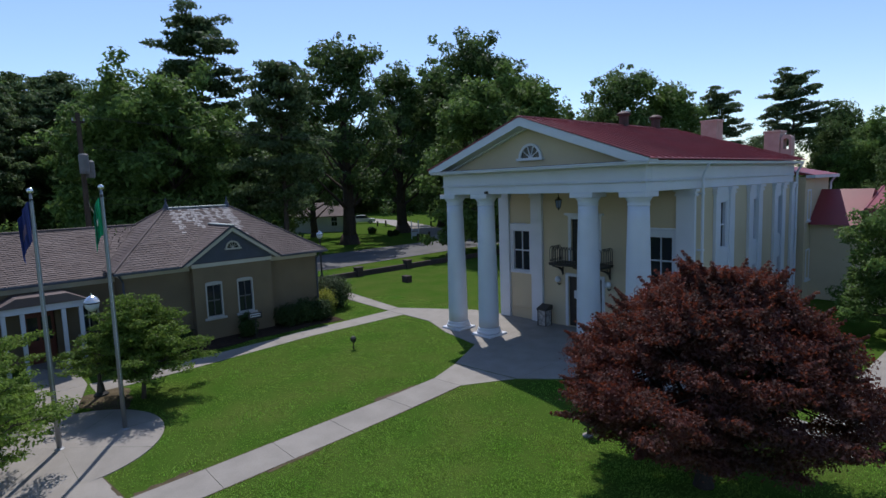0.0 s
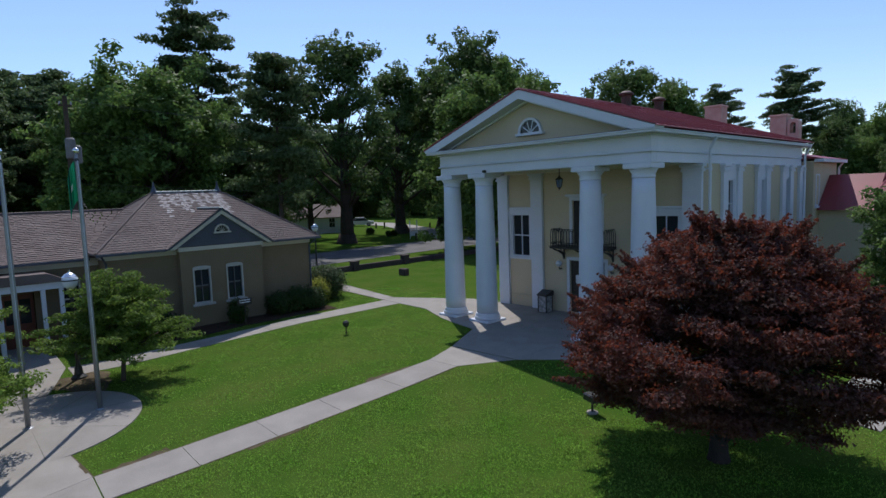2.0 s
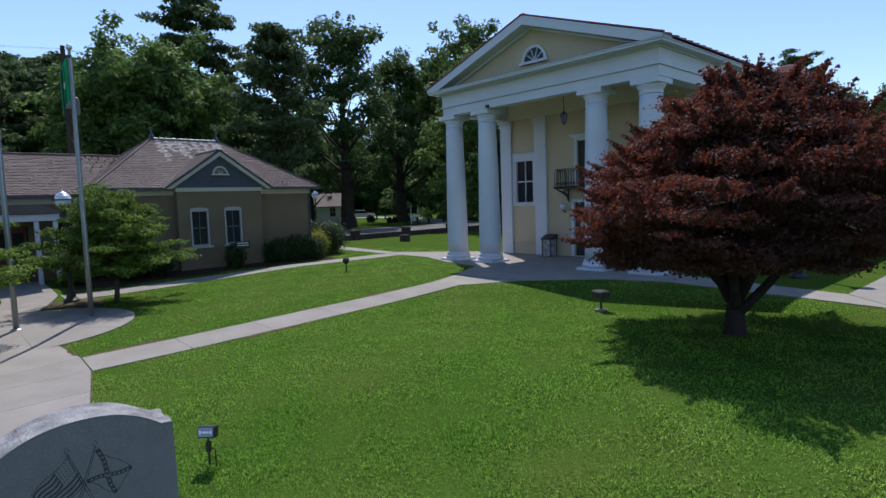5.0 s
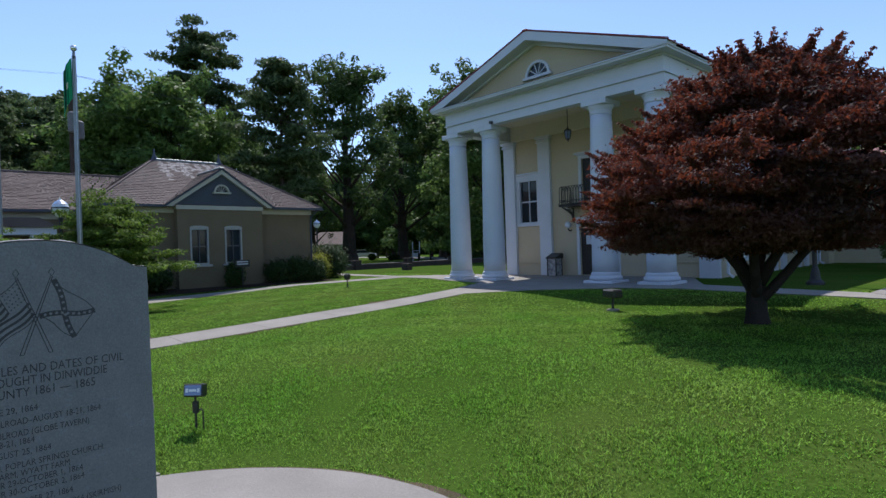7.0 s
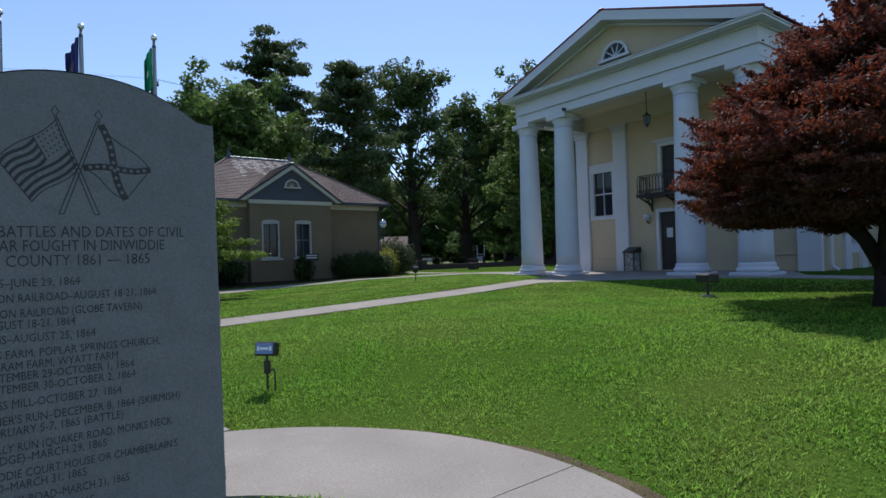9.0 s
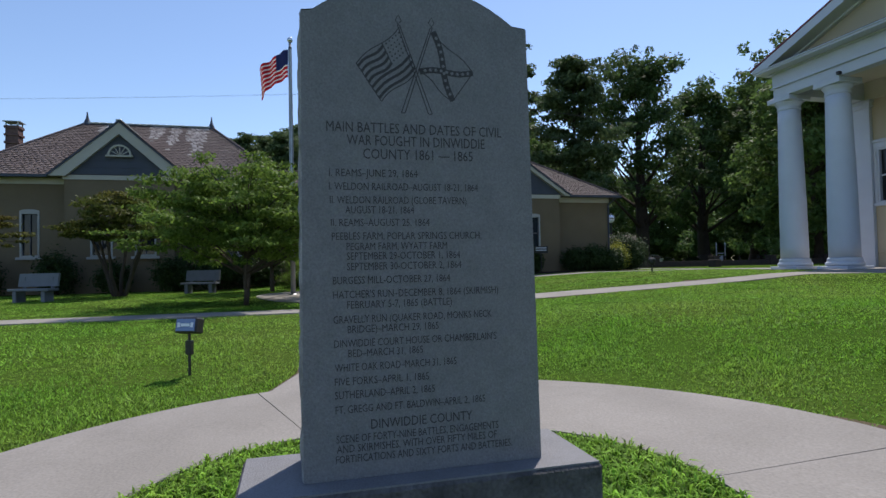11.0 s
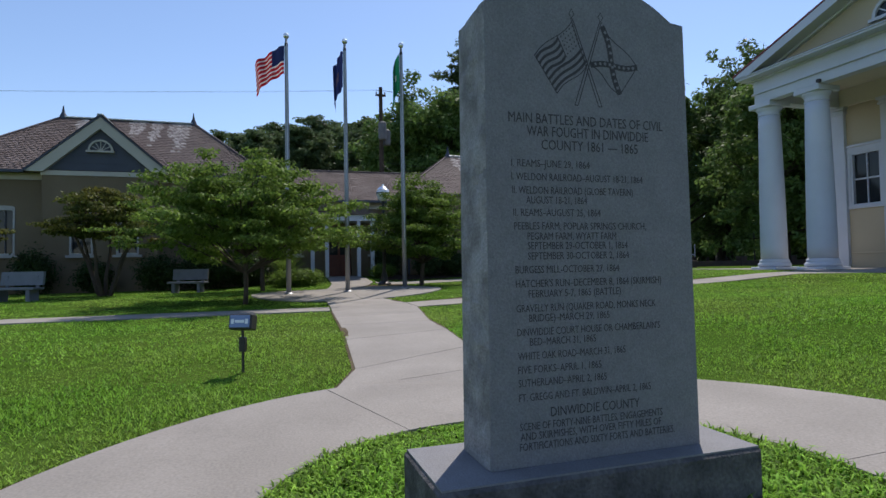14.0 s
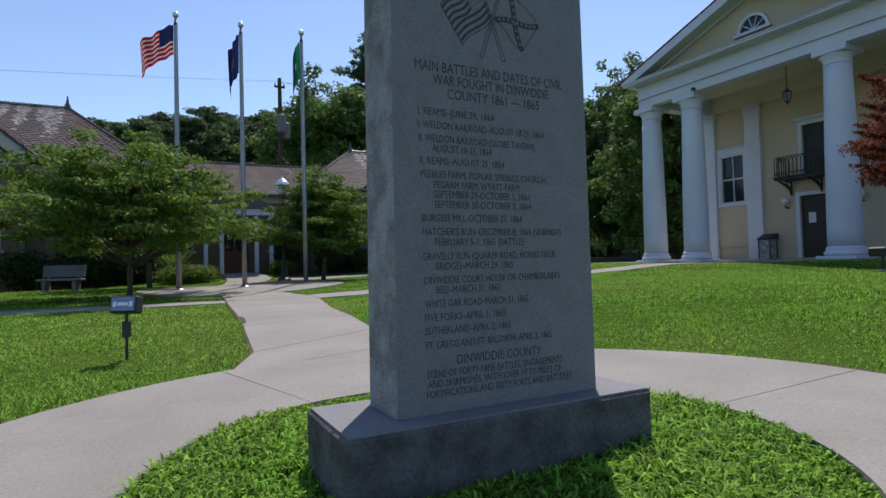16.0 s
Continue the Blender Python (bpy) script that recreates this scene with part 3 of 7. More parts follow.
def rail_run(p0, p1, n):
    """Balusters whose heads interlace in round arches over a scalloped bottom rail."""
    p0, p1 = Vector(p0), Vector(p1)
    part("bottom_rail", tube(bmesh.new(), [p0 + Vector((0, 0, 2.98)), p1 + Vector((0, 0, 2.98))], [0.014, 0.014], 6), M_IRON, balcony)
    for i in range(n + 1):
        p = p0.lerp(p1, i / n)
        part("baluster", tube(bmesh.new(), [(p.x, p.y, 2.84), (p.x, p.y, 3.34)], [0.015, 0.015], 5), M_IRON, balcony)
        if i < n:
            q = p0.lerp(p1, (i + 1) / n)
            pts = [p.lerp(q, 0.5 - 0.5 * math.cos(math.pi * k / 4)) + Vector((0, 0, 2.975 - 0.06 * math.sin(math.pi * k / 4))) for k in range(5)]
            part("scallop", tube(bmesh.new(), pts, [0.011] * 5, 4), M_IRON, balcony)
        if i < n - 1:
            q = p0.lerp(p1, (i + 2) / n)
            pts = [p.lerp(q, 0.5 - 0.5 * math.cos(math.pi * k / 8)) + Vector((0, 0, 3.33 + 0.2 * math.sin(math.pi * k / 8))) for k in range(9)]
            part("arch", tube(bmesh.new(), pts, [0.014] * 9, 5), M_IRON, balcony)


rail_run((BX0 + 0.03, BY + 0.03, 0), (BX1 - 0.03, BY + 0.03, 0), 19)
rail_run((BX0 + 0.03, BY + 0.03, 0), (BX0 + 0.03, WALL_Y - 0.02, 0), 6)
rail_run((BX1 - 0.03, BY + 0.03, 0), (BX1 - 0.03, WALL_Y - 0.02, 0), 6)
for x in (BX0 + 0.12, CX - 0.05, BX1 - 0.12):
    bm = bmesh.new()
    tube(bm, [(x, WALL_Y - 0.03, 2.25), (x, WALL_Y - 0.1, 2.45), (x, WALL_Y - 0.34, 2.58), (x, WALL_Y - 0.78, 2.72)], [0.035, 0.05, 0.045, 0.025], 6)
    tube(bm, [(x, WALL_Y - 0.03, 2.25), (x, WALL_Y - 0.03, 2.73)], [0.03, 0.03], 6)
    for c, z, r in ((0.13, 2.62, 0.09), (0.34, 2.67, 0.06)):
        tube(bm, [(x, WALL_Y - c + r * math.cos(a), z + r * math.sin(a)) for a in [k * math.pi / 4 for k in range(9)]], [0.016] * 9, 5)
    part("bracket", bm, M_IRON, balcony)

# chimneys and vents on the roof
M_RUST = material("rusty dark vent", (0.09, 0.04, 0.035), 0.7, (0.05, 0.03, 0.028), 5, 0.7, 30, 0.2, 0.2)
def roof_stack(x, y, z0, z1, w, d, mat, label, cap=True):
    c = part("chimney", boxes((x - w, x + w, y - d, y + d, z0, z1 - 0.1), bevel=0.01), mat, roof, label)
    if cap:
        part("cap", boxes((x - w - 0.05, x + w + 0.05, y - d - 0.05, y + d + 0.05, z1 - 0.1, z1), bevel=0.015), mat, c)
    return c


for y in (24.3, 27.2):
    v = part("vent_pipe", lathe(bmesh.new(), [(0.2, ridge_z - 0.15), (0.2, ridge_z + 0.42), (0.22, ridge_z + 0.43), (0.3, ridge_z + 0.45), (0.3, ridge_z + 0.52), (0.12, ridge_z + 0.62)], (CX, y), 16), M_RUST, roof, "dark red round roof vent with a cap", smooth=False)
roof_stack(-12.81, 33.3, 6.0, 9.2, 0.42, 0.4, M_BRICKRED, "pink rendered brick chimney")
roof_stack(-9.7, 33.3, 6.0, 8.35, 0.36, 0.4, M_BRICKRED, "pink rendered brick chimney")
ar = [(-0.24, 0.0), (-0.12, 0.0), (-0.12, 0.42)] + [(-0.12 * math.cos(math.pi * k / 6), 0.42 + 0.1 * math.sin(math.pi * k / 6)) for k in range(1, 6)] + [(0.12, 0.42), (0.12, 0.0), (0.24, 0.0), (0.24, 0.5)] + [(0.24 * math.cos(math.pi * k / 8), 0.5 + 0.2 * math.sin(math.pi * k / 8)) for k in range(1, 8)] + [(-0.24, 0.5)]
st = part("chimney", boxes((-9.3, -8.82, 32.9, 33.4, 6.0, 7.4)), M_BRICKRED, roof, "pink brick chimney with an arched open top")
part("arch", prism(bmesh.new(), ar, Matrix(((1, 0, 0, -9.06), (0, 0, 1, 32.9), (0, 1, 0, 7.401), (0, 0, 0, 1))), 0.5), M_BRICKRED, st)

# rear wings
wing = thing("house", "cream rear wing with red metal roofs", "building")
part("wall", boxes((-15.5, -8.0, BACK + 0.5, 36.3, -0.2, 6.0)), M_STUCCO, wing)
bm = bmesh.new()
prism(bm, [(-7.6, 6.1), (-11.7, 7.0), (-15.9, 6.1)], Matrix(((1, 0, 0, 0), (0, 0, 1, BACK + 0.45), (0, 1, 0, 0), (0, 0, 0, 1))), 4.35)
part("roof", bm, M_REDROOF, wing, "red metal roof")
part("cornice", boxes((-7.98, -7.6, BACK + 0.45, 36.6, 5.95, 6.09)), M_WHITE, wing)
part("downpipe", tube(bmesh.new(), [(-7.7, 36.3, 6.0), (-7.9, 36.3, 5.7), (-7.92, 36.3, 3.0)], [0.05] * 3, 8), M_WHITE, wing)
for z in (1.0, 3.9):
    sash_window(wing, face_m((-7.996, 33.0, z), (0, 1, 0), (1, 0, 0)), 0.6, 1.5, 2, 2)
annex = thing("house", "low cream annex with a red standing-seam roof", "building")
part("wall", boxes((-7.99, 6.0, 33.3, 41.0, -0.2, 3.7)), M_STUCCO, annex)
ax = Matrix(((0, 0, 1, -7.98), (1, 0, 0, 0), (0, 1, 0, 0), (0, 0, 0, 1)))
ra = part("roof", prism(bmesh.new(), [(32.9, 3.7), (35.0, 5.35), (41.4, 3.7)], ax, 2.2), M_REDROOF, annex, "red standing-seam roof")
rb = part("roof", prism(bmesh.new(), [(32.9, 4.5), (36.4, 5.42), (41.4, 4.5), (41.4, 3.71), (32.9, 3.71)], ax @ Matrix.Translation((0, 0, 2.201)), 11.0), M_REDROOF, annex, "low-pitched red roof with standing seams")
for k in range(18):
    x = -5.7 + k * 0.6
    part("seam", tube(bmesh.new(), [(x, 32.9, 4.52), (x, 36.4, 5.44)], [0.03, 0.03], 4), M_REDROOF, rb)


# ---- tan slate-roofed building ----
M_SCREEN = material("sash behind insect screen", (0.11, 0.11, 0.115), 0.7, (0.08, 0.08, 0.085), 2, 0.6, 40, 0.06, 0.1)
M_SASH = material("weathered window paint", (0.40, 0.39, 0.365), 0.6, (0.33, 0.32, 0.3), 1.5, 0.6, 30, 0.05, 0.05)
M_OLDBRICK = material("old brick", (0.17, 0.11, 0.095), 0.95, (0.10, 0.07, 0.065), 4, 0.8, 30, 0.4, 0.6, spec=0.1)
M_STREAK = material("lime-streaked slates", (0.40, 0.375, 0.36), 0.85, (0.2, 0.17, 0.165), 5, 0.9, 35, 0.3, 0.4, spec=0.25, by_island=0.3)
def shingled(name, eave0, eave1, top0, top1, parent, rng, course=0.15, width=0.3, streaks=()):
    """Slates in courses over a roof face, each lifted at its lower edge."""
    e0, e1, t0, t1 = map(Vector, (eave0, eave1, top0, top1))
    n = max(2, round(((t0 + t1) / 2 - (e0 + e1) / 2).length / course))
    nor = (e1 - e0).cross(t0 - e0)
    if nor.length < 1e-6:
        nor = (e1 - e0).cross(t1 - e0)
    nor.normalize()
    if nor.z < 0:
        nor = -nor
    verts, faces, pale = [], [], []
    for k in range(n):
        a0, b0 = e0.lerp(t0, k / n), e1.lerp(t1, k / n)
        a1, b1 = e0.lerp(t0, (k + 1.25) / n), e1.lerp(t1, (k + 1.25) / n)
        m = max(1, round((b0 - a0).length / width))
        cuts = [0.0] + sorted((i + rng.uniform(-0.25, 0.25)) / m for i in range(1, m)) + [1.0]
        for u, v in zip(cuts, cuts[1:]):
            lift = 0.022 + rng.uniform(0, 0.012)
            q = [a0.lerp(b0, u + 0.003) + nor * lift, a0.lerp(b0, v - 0.003) + nor * lift, a1.lerp(b1, v - 0.003) + nor * 0.004, a1.lerp(b1, u + 0.003) + nor * 0.004]
            q += [q[0] - nor * 0.02, q[1] - nor * 0.02]
            i = len(verts)
            verts += [tuple(p) for p in q]
            faces += [(i, i + 1, i + 2, i + 3), (i + 4, i + 5, i + 1, i)]
            mid = (q[0] + q[1]) / 2
            pale.append(any(abs(mid.y - y) < w and 1 - k / n < reach * rng.uniform(0.75, 1.1) for y, w, reach in streaks))
    loose = min(300, len(pale)) if streaks else 0
    for q in range(len(pale) - loose, len(pale)):
        vs = [tuple(verts[6 * q + i]) for i in range(6)]
        mesh_part("slate", vs, [(0, 1, 2, 3), (4, 5, 1, 0)], M_STREAK if pale[q] else M_SHINGLE, parent)
    if loose:
        verts, faces, pale = verts[:-6 * loose], faces[:-2 * loose], pale[:-loose]
    ob = mesh_part(name, verts, faces, M_SHINGLE, parent)
    if streaks:
        ob.data.materials.append(M_STREAK)
        for poly in ob.data.polygons:
            if pale[poly.index // 2]:
                poly.material_index = 1
    return tagged(ob, kind="stuff")


def finial(x, y, z, parent):
    return part("finial", lathe(bmesh.new(), [(0.16, z - 0.12), (0.11, z + 0.04), (0.055, z + 0.16), (0.035, z + 0.28), (0.02, z + 0.42)], (x, y), 10), M_GABLE, parent, "dark pointed roof finial")


M_METALCAP = material("weathered metal ridge", (0.42, 0.46, 0.44), 0.5, (0.32, 0.35, 0.34), 3, 0.6, 30, 0.1, 0.1, metal=0.5)


def pavilion(name, label, x0, x1, y0, y1, ez, rx, ry0, ry1, rz, bay, holes, gab_z, seed, streaks=(), barge=0.17):
    """A hip-roofed block with a gabled bay on its east face. holes: windows on the bay and wall (wall x, y, z, w, h)."""
    rng = random.Random(seed)
    h = thing("house", label, "building")
    gb = -0.4
    bayx, by0, by1 = bay
    wall_h = [(y - w / 2, y + w / 2, z, z + hh) for wx, y, z, w, hh in holes if wx == "wall"]
    bay_h = [(y - w / 2, y + w / 2, z, z + hh) for wx, y, z, w, hh in holes if wx == "bay"]
    part("wall", wall_with_holes("y", x1 - 0.3, x1, y0, y1, gb, ez, wall_h + [(by0 + 0.3, by1 - 0.3, gb, ez - 0.3)], True), M_TAN, h)
    part("wall", boxes((x0, x1 - 0.3, y0, y0 + 0.3, gb, ez)), M_TAN, h)
    part("wall", boxes((x0, x1 - 0.3, y1 - 0.3, y1, gb, ez)), M_TAN, h)
    part("wall", boxes((x0, x0 + 0.3, y0 + 0.3, y1 - 0.3, gb, ez)), M_TAN, h)
    part("wall", wall_with_holes("y", bayx - 0.3, bayx, by0, by1, gb, ez, bay_h, True), M_TAN, h)
    for a in (by0, by1 - 0.3):
        part("wall", boxes((x1 + 0.001, bayx - 0.3, a, a + 0.3, gb, ez)), M_TAN, h)
    for wx, y, z, w, hh in holes:
        sash_window(h, face_m((x1 if wx == "wall" else bayx, y, z), (0, 1, 0), (1, 0, 0)), w, hh, 2, 2, frame=0.06, mat=M_SASH, hood=0.07, arched=True, sash=M_SCREEN, label="cream-framed sash window with a shallow arched head")
    o = 0.38
    part("fascia", boxes((x0 - 0.04, x1 + 0.04, y0 - 0.04, y1 + 0.04, ez - 0.28, ez - 0.001)), M_TRIM, h)
    part("fascia", boxes((x1, bayx + 0.04, by0 - 0.04, by1 + 0.04, ez - 0.16, ez - 0.002)), M_TRIM, h)
    E = [(x1 + o, y0 - o, ez), (x1 + o, y1 + o, ez), (x0 - o, y1 + o, ez), (x0 - o, y0 - o, ez)]
    R0, R1 = (rx, ry0, rz), (rx, ry1, rz)
    rf = mesh_part("roof", [*E, R0, R1] + [(p[0], p[1], ez - 0.06) for p in E], [(0, 1, 5, 4), (1, 2, 5), (2, 3, 4, 5), (3, 0, 4), (6, 7, 1, 0), (7, 8, 2, 1), (8, 9, 3, 2), (9, 6, 0, 3), (9, 8, 7, 6)], M_SHINGLE, h, "weathered dark slate hip roof")
    shingled("shingling", E[0], E[1], R0, R1, rf, rng, 0.15, 0.2 if streaks else 0.3, streaks)
    shingled("shingling", E[1], E[2], R1, R1, rf, rng)
    shingled("shingling", E[3], E[0], R0, R0, rf, rng)
    shingled("shingling", E[2], E[3], R1, R0, rf, rng, 0.3, 0.6)
    for a, b in ((E[0], R0), (E[1], R1), (E[2], R1), (E[3], R0)):
        part("hip_cap", tube(bmesh.new(), [Vector(a) + Vector((0, 0, 0.03)), Vector(b) + Vector((0, 0, 0.03))], [0.05, 0.05], 6), M_SHINGLE, rf)
    n = max(4, round((ry1 - ry0) / 0.25))
    for i in range(n):
        ya, yb = ry0 + (ry1 - ry0) * i / n, ry0 + (ry1 - ry0) * (i + 1) / n
        part("ridge_cap", boxes((rx - 0.12, rx + 0.12, ya + 0.006, yb - 0.006, rz - 0.02, rz + 0.05), bevel=0.02), M_METALCAP, rf)
    finial(rx, ry0, rz + 0.05, rf)
    finial(rx, ry1, rz + 0.05, rf)
    # gable
    c = (by0 + by1) / 2
    gw = (by1 - by0) / 2 + 0.32
    gx = bayx + 0.02
    mg = face_m((gx, c, 0), (0, 1, 0), (1, 0, 0))
    gable = part("gable", prism(bmesh.new(), [(-gw + 0.1, ez + 0.02), (gw - 0.1, ez + 0.02), (0, gab_z - 0.14)], mg @ Matrix.Translation((0, 0, -0.1)), 0.1), M_GABLE, h, "blue-grey boarded gable with cream bargeboards")
    for k in range(7):
        z0 = ez + 0.03 + k * (gab_z - ez - 0.2) / 7
        wv = (gw - 0.15) * (1 - (z0 + 0.1 - ez) / (gab_z - ez - 0.1))
        if wv > 0.1:
            part("board", prism(bmesh.new(), [(-wv, z0), (wv, z0), (wv, z0 + 0.015), (-wv, z0 + 0.015)], mg, 0.012), M_GABLE, gable)
    fanlight(gable, mg @ Matrix.Translation((0, ez + (gab_z - ez) * 0.38, 0.012)), (gab_z - ez) * 0.175, 6, M_TRIM, 0.06)
    for s in (-1, 1):
        o1 = [(s * (gw + 0.12), ez - 0.06), (0, gab_z), (0, gab_z - barge), (s * (gw + 0.12 - barge * 1.3), ez - 0.06)]
        part("bargeboard", prism(bmesh.new(), o1 if s < 0 else o1[::-1], mg @ Matrix.Translation((0, 0, 0.0)), 0.16), M_TRIM, gable)
        o2 = [(s * (gw + 0.17), ez - 0.06), (s * (gw + 0.17), ez - 0.02), (0, gab_z + 0.07), (0, gab_z + 0.005), (s * (gw + 0.125), ez - 0.06)]
        part("verge", prism(bmesh.new(), o2 if s < 0 else o2[::-1], mg @ Matrix.Translation((0, 0, -0.1)), 0.3), M_GABLE, gable)
        # the bay's own roof runs back into the main slope
        back = x1 + o - (gab_z - ez) / (rz - ez) * (x1 + o - rx)
        pts = [(gx + 0.18, c + s * (gw + 0.17), ez - 0.02), (gx + 0.18, c, gab_z + 0.08), (back, c, gab_z + 0.08), (x1 + o, c + s * (gw + 0.17), ez - 0.02)]
        ds = mesh_part("roof", pts, [(0, 1, 2, 3) if s < 0 else (3, 2, 1, 0)], M_SHINGLE, gable)
        shingled("shingling", pts[3] if s > 0 else pts[0], pts[0] if s > 0 else pts[3], pts[2] if s > 0 else pts[1], pts[1] if s > 0 else pts[2], ds, rng)
    part("ridge_cap", boxes((back, gx + 0.18, c - 0.1, c + 0.1, gab_z + 0.06, gab_z + 0.12), bevel=0.02), M_METALCAP, gable)
    for (x, y) in ((x1 + o - 0.04, y1 + 0.2), (x1 + o - 0.04, y0 - 0.2)):
        part("downpipe", tube(bmesh.new(), [(x, y, ez - 0.08), (x - 0.3, y - (0.2 if y > c else -0.2), ez - 0.4), (x - 0.33, y - (0.2 if y > c else -0.2), gb)], [0.04] * 3, 8), M_GABLE, h)
    for g in ((x1 + o - 0.02, x1 + o + 0.08, y0 - o, by0 - 0.5), (x1 + o - 0.02, x1 + o + 0.08, by1 + 0.5, y1 + o), (x0 - o, x1 + o, y1 + o, y1 + o + 0.1)):
        part("gutter", boxes((*g, ez - 0.09, ez)), M_GABLE, h)
    return h


EZ = 3.3
north = pavilion("north", "tan brick pavilion with a slate hip roof and gabled bay", -31.1, -24.36, 6.75, 15.28, EZ, -27.74, 9.62, 12.45, 5.6,
                 (-23.98, 9.28, 12.75), [("bay", 10.1, 0.95, 0.72, 1.45), ("bay", 11.47, 0.95, 0.72, 1.45)], 4.75, 3, [(9.75, 0.16, 0.55), (10.15, 0.14, 0.3), (10.55, 0.18, 0.5), (10.95, 0.1, 0.25), (11.3, 0.15, 0.38), (11.75, 0.12, 0.3), (12.25, 0.22, 0.6)])
south = pavilion("south", "large tan brick pavilion with slate roof and benches before it", -31.1, -24.36, -9.06, 1.0, 3.8, -27.74, -6.34, -1.6, 6.5,
                 (-23.98, -5.9, -2.4), [("wall", -7.08, 0.98, 0.6, 1.56), ("bay", -4.75, 0.95, 0.7, 1.45), ("bay", -3.35, 0.95, 0.7, 1.45), ("wall", -0.6, 0.95, 0.7, 1.45)], 5.65, 4, [(-3.6, 0.3, 0.35), (-2.9, 0.2, 0.5), (-2.2, 0.25, 0.4), (-1.9, 0.2, 0.65), (-5.6, 0.15, 0.25)], 0.40)
rs = [o for o in south.children if o.name.startswith("roof")][0]
ch = part("chimney", boxes((-27.92, -27.48, -9.12, -8.68, 3.6, 6.15), (-27.96, -27.44, -9.16, -8.64, 5.55, 5.63), (-27.96, -27.44, -9.16, -8.64, 5.85, 5.93), (-27.96, -27.44, -9.16, -8.64, 6.15, 6.25)), M_OLDBRICK, rs, "dark brick chimney with a metal cap")
part("cap", boxes((-27.99, -27.41, -9.19, -8.61, 6.4, 6.43), (-27.92, -27.88, -9.12, -9.08, 6.25, 6.4), (-27.52, -27.48, -8.72, -8.68, 6.25, 6.4), (-27.52, -27.48, -9.12, -9.08, 6.25, 6.4), (-27.92, -27.88, -8.72, -8.68, 6.25, 6.4)), M_METALCAP, ch)

link = thing("house", "low tan link with slate roof and white entrance porch", "building")
LX = -25.6
part("wall", wall_with_holes("y", LX - 0.3, LX, 1.0, 6.75, -0.4, 3.1, [(3.62, 4.62, -0.3, 2.0), (1.9, 2.6, 0.9, 2.3), (5.4, 6.1, 0.9, 2.3)], True), M_TAN, link)
part("wall", boxes((-31.5, -31.2, 1.0, 6.75, -0.4, 3.1)), M_TAN, link)
part("fascia", boxes((LX, LX + 0.05, 1.0, 6.75, 2.8, 3.08)), M_TRIM, link)
lr = mesh_part("roof", [(LX + 0.4, 0.6, 3.12), (LX + 0.4, 7.0, 3.12), (-28.8, 7.0, 4.85), (-28.8, 0.6, 4.85), (-32, 7.0, 3.12), (-32, 0.6, 3.12)], [(0, 1, 2, 3), (2, 4, 5, 3)], M_SHINGLE, link, "weathered slate roof")
shingled("shingling", (LX + 0.4, 0.6, 3.12), (LX + 0.4, 7.4, 3.12), (-28.8, 0.6, 4.85), (-28.8, 9.0, 4.85), lr, random.Random(6))
part("ridge_cap", tube(bmesh.new(), [(-28.8, 0.6, 4.88), (-28.8, 9, 4.88)], [0.06, 0.06], 6), M_SHINGLE, lr)
part("gutter", boxes((LX + 0.38, LX + 0.48, 1.4, 6.4, 3.03, 3.12)), M_GABLE, link)
for y in (2.25, 5.75):
    sash_window(link, face_m((LX, y, 0.9), (0, 1, 0), (1, 0, 0)), 0.7, 1.4, 2, 2, frame=0.05, mat=M_TRIM)
M_REDDOOR = material("dark red wooden door", (0.13, 0.03, 0.022), 0.4, (0.09, 0.022, 0.018), 4, 0.6, 30, 0.15, 0.1)
ld = part("door", boxes((LX - 0.2, LX - 0.14, 3.64, 4.6, -0.28, 1.98)), M_REDDOOR, link, "dark red panelled entrance door")
for a in (3.74, 4.17):
    part("pane", boxes((LX - 0.139, LX - 0.13, a, a + 0.33, 0.9, 1.8)), M_GLASS, ld)
    part("panel", boxes((LX - 0.139, LX - 0.12, a, a + 0.33, -0.1, 0.7), bevel=0.01), M_REDDOOR, ld)
porch = thing("porch", "white timber entrance porch with slender posts", "porch", pose(0, 0, 0))
for y in (2.95, 3.5, 4.75, 5.3):
    part("post", boxes((LX + 1.0, LX + 1.14, y - 0.07, y + 0.07, -0.3, 2.2), bevel=0.01), M_WHITE, porch)
part("beam", boxes((LX + 0.03, LX + 1.2, 2.82, 5.43, 2.2, 2.45), bevel=0.01), M_WHITE, porch)
bm = bmesh.new()
prism(bm, [(2.7, 2.451), (5.55, 2.451), (4.9, 2.78), (3.35, 2.78)], face_m((LX + 0.06, 0, 0), (0, 1, 0), (1, 0, 0)), 1.25)
part("roof", bm, M_SHINGLE, porch, "small dark slate hipped porch roof")

# ---- monument ----
mon = thing("monument", "grey granite monument with carved flags and lettering on a rough-hewn base", "monument", pose(MON[0], MON[1], -0.0543) @ Matrix.Scale(1.1636, 4))
BZ = -0.278
TH = 0.105
FX = 0.105
base = part("base", boxes((-0.2, 0.2, -0.55, 0.55, -0.56, BZ), bevel=0.012), M_ROCKFACE, mon, "rough-hewn granite base")
part("top", boxes((-0.19, 0.19, -0.54, 0.54, BZ - 0.002, BZ + 0.003)), M_GRANITE, base, "sawn pale granite top of the base")


def slab_outline():
    out = [(-0.366, BZ + 0.004), (0.386, BZ + 0.004), (0.37, 1.12), (0.322, 1.125)]
    for i in range(1, 16):
        u = 0.322 - 0.644 * i / 16
        a = (u / 0.322)
        out.append((u, 1.125 + 0.105 * (1 - abs(a) ** 2.3)))
    return out + [(-0.322, 1.125), (-0.356, 1.12)]


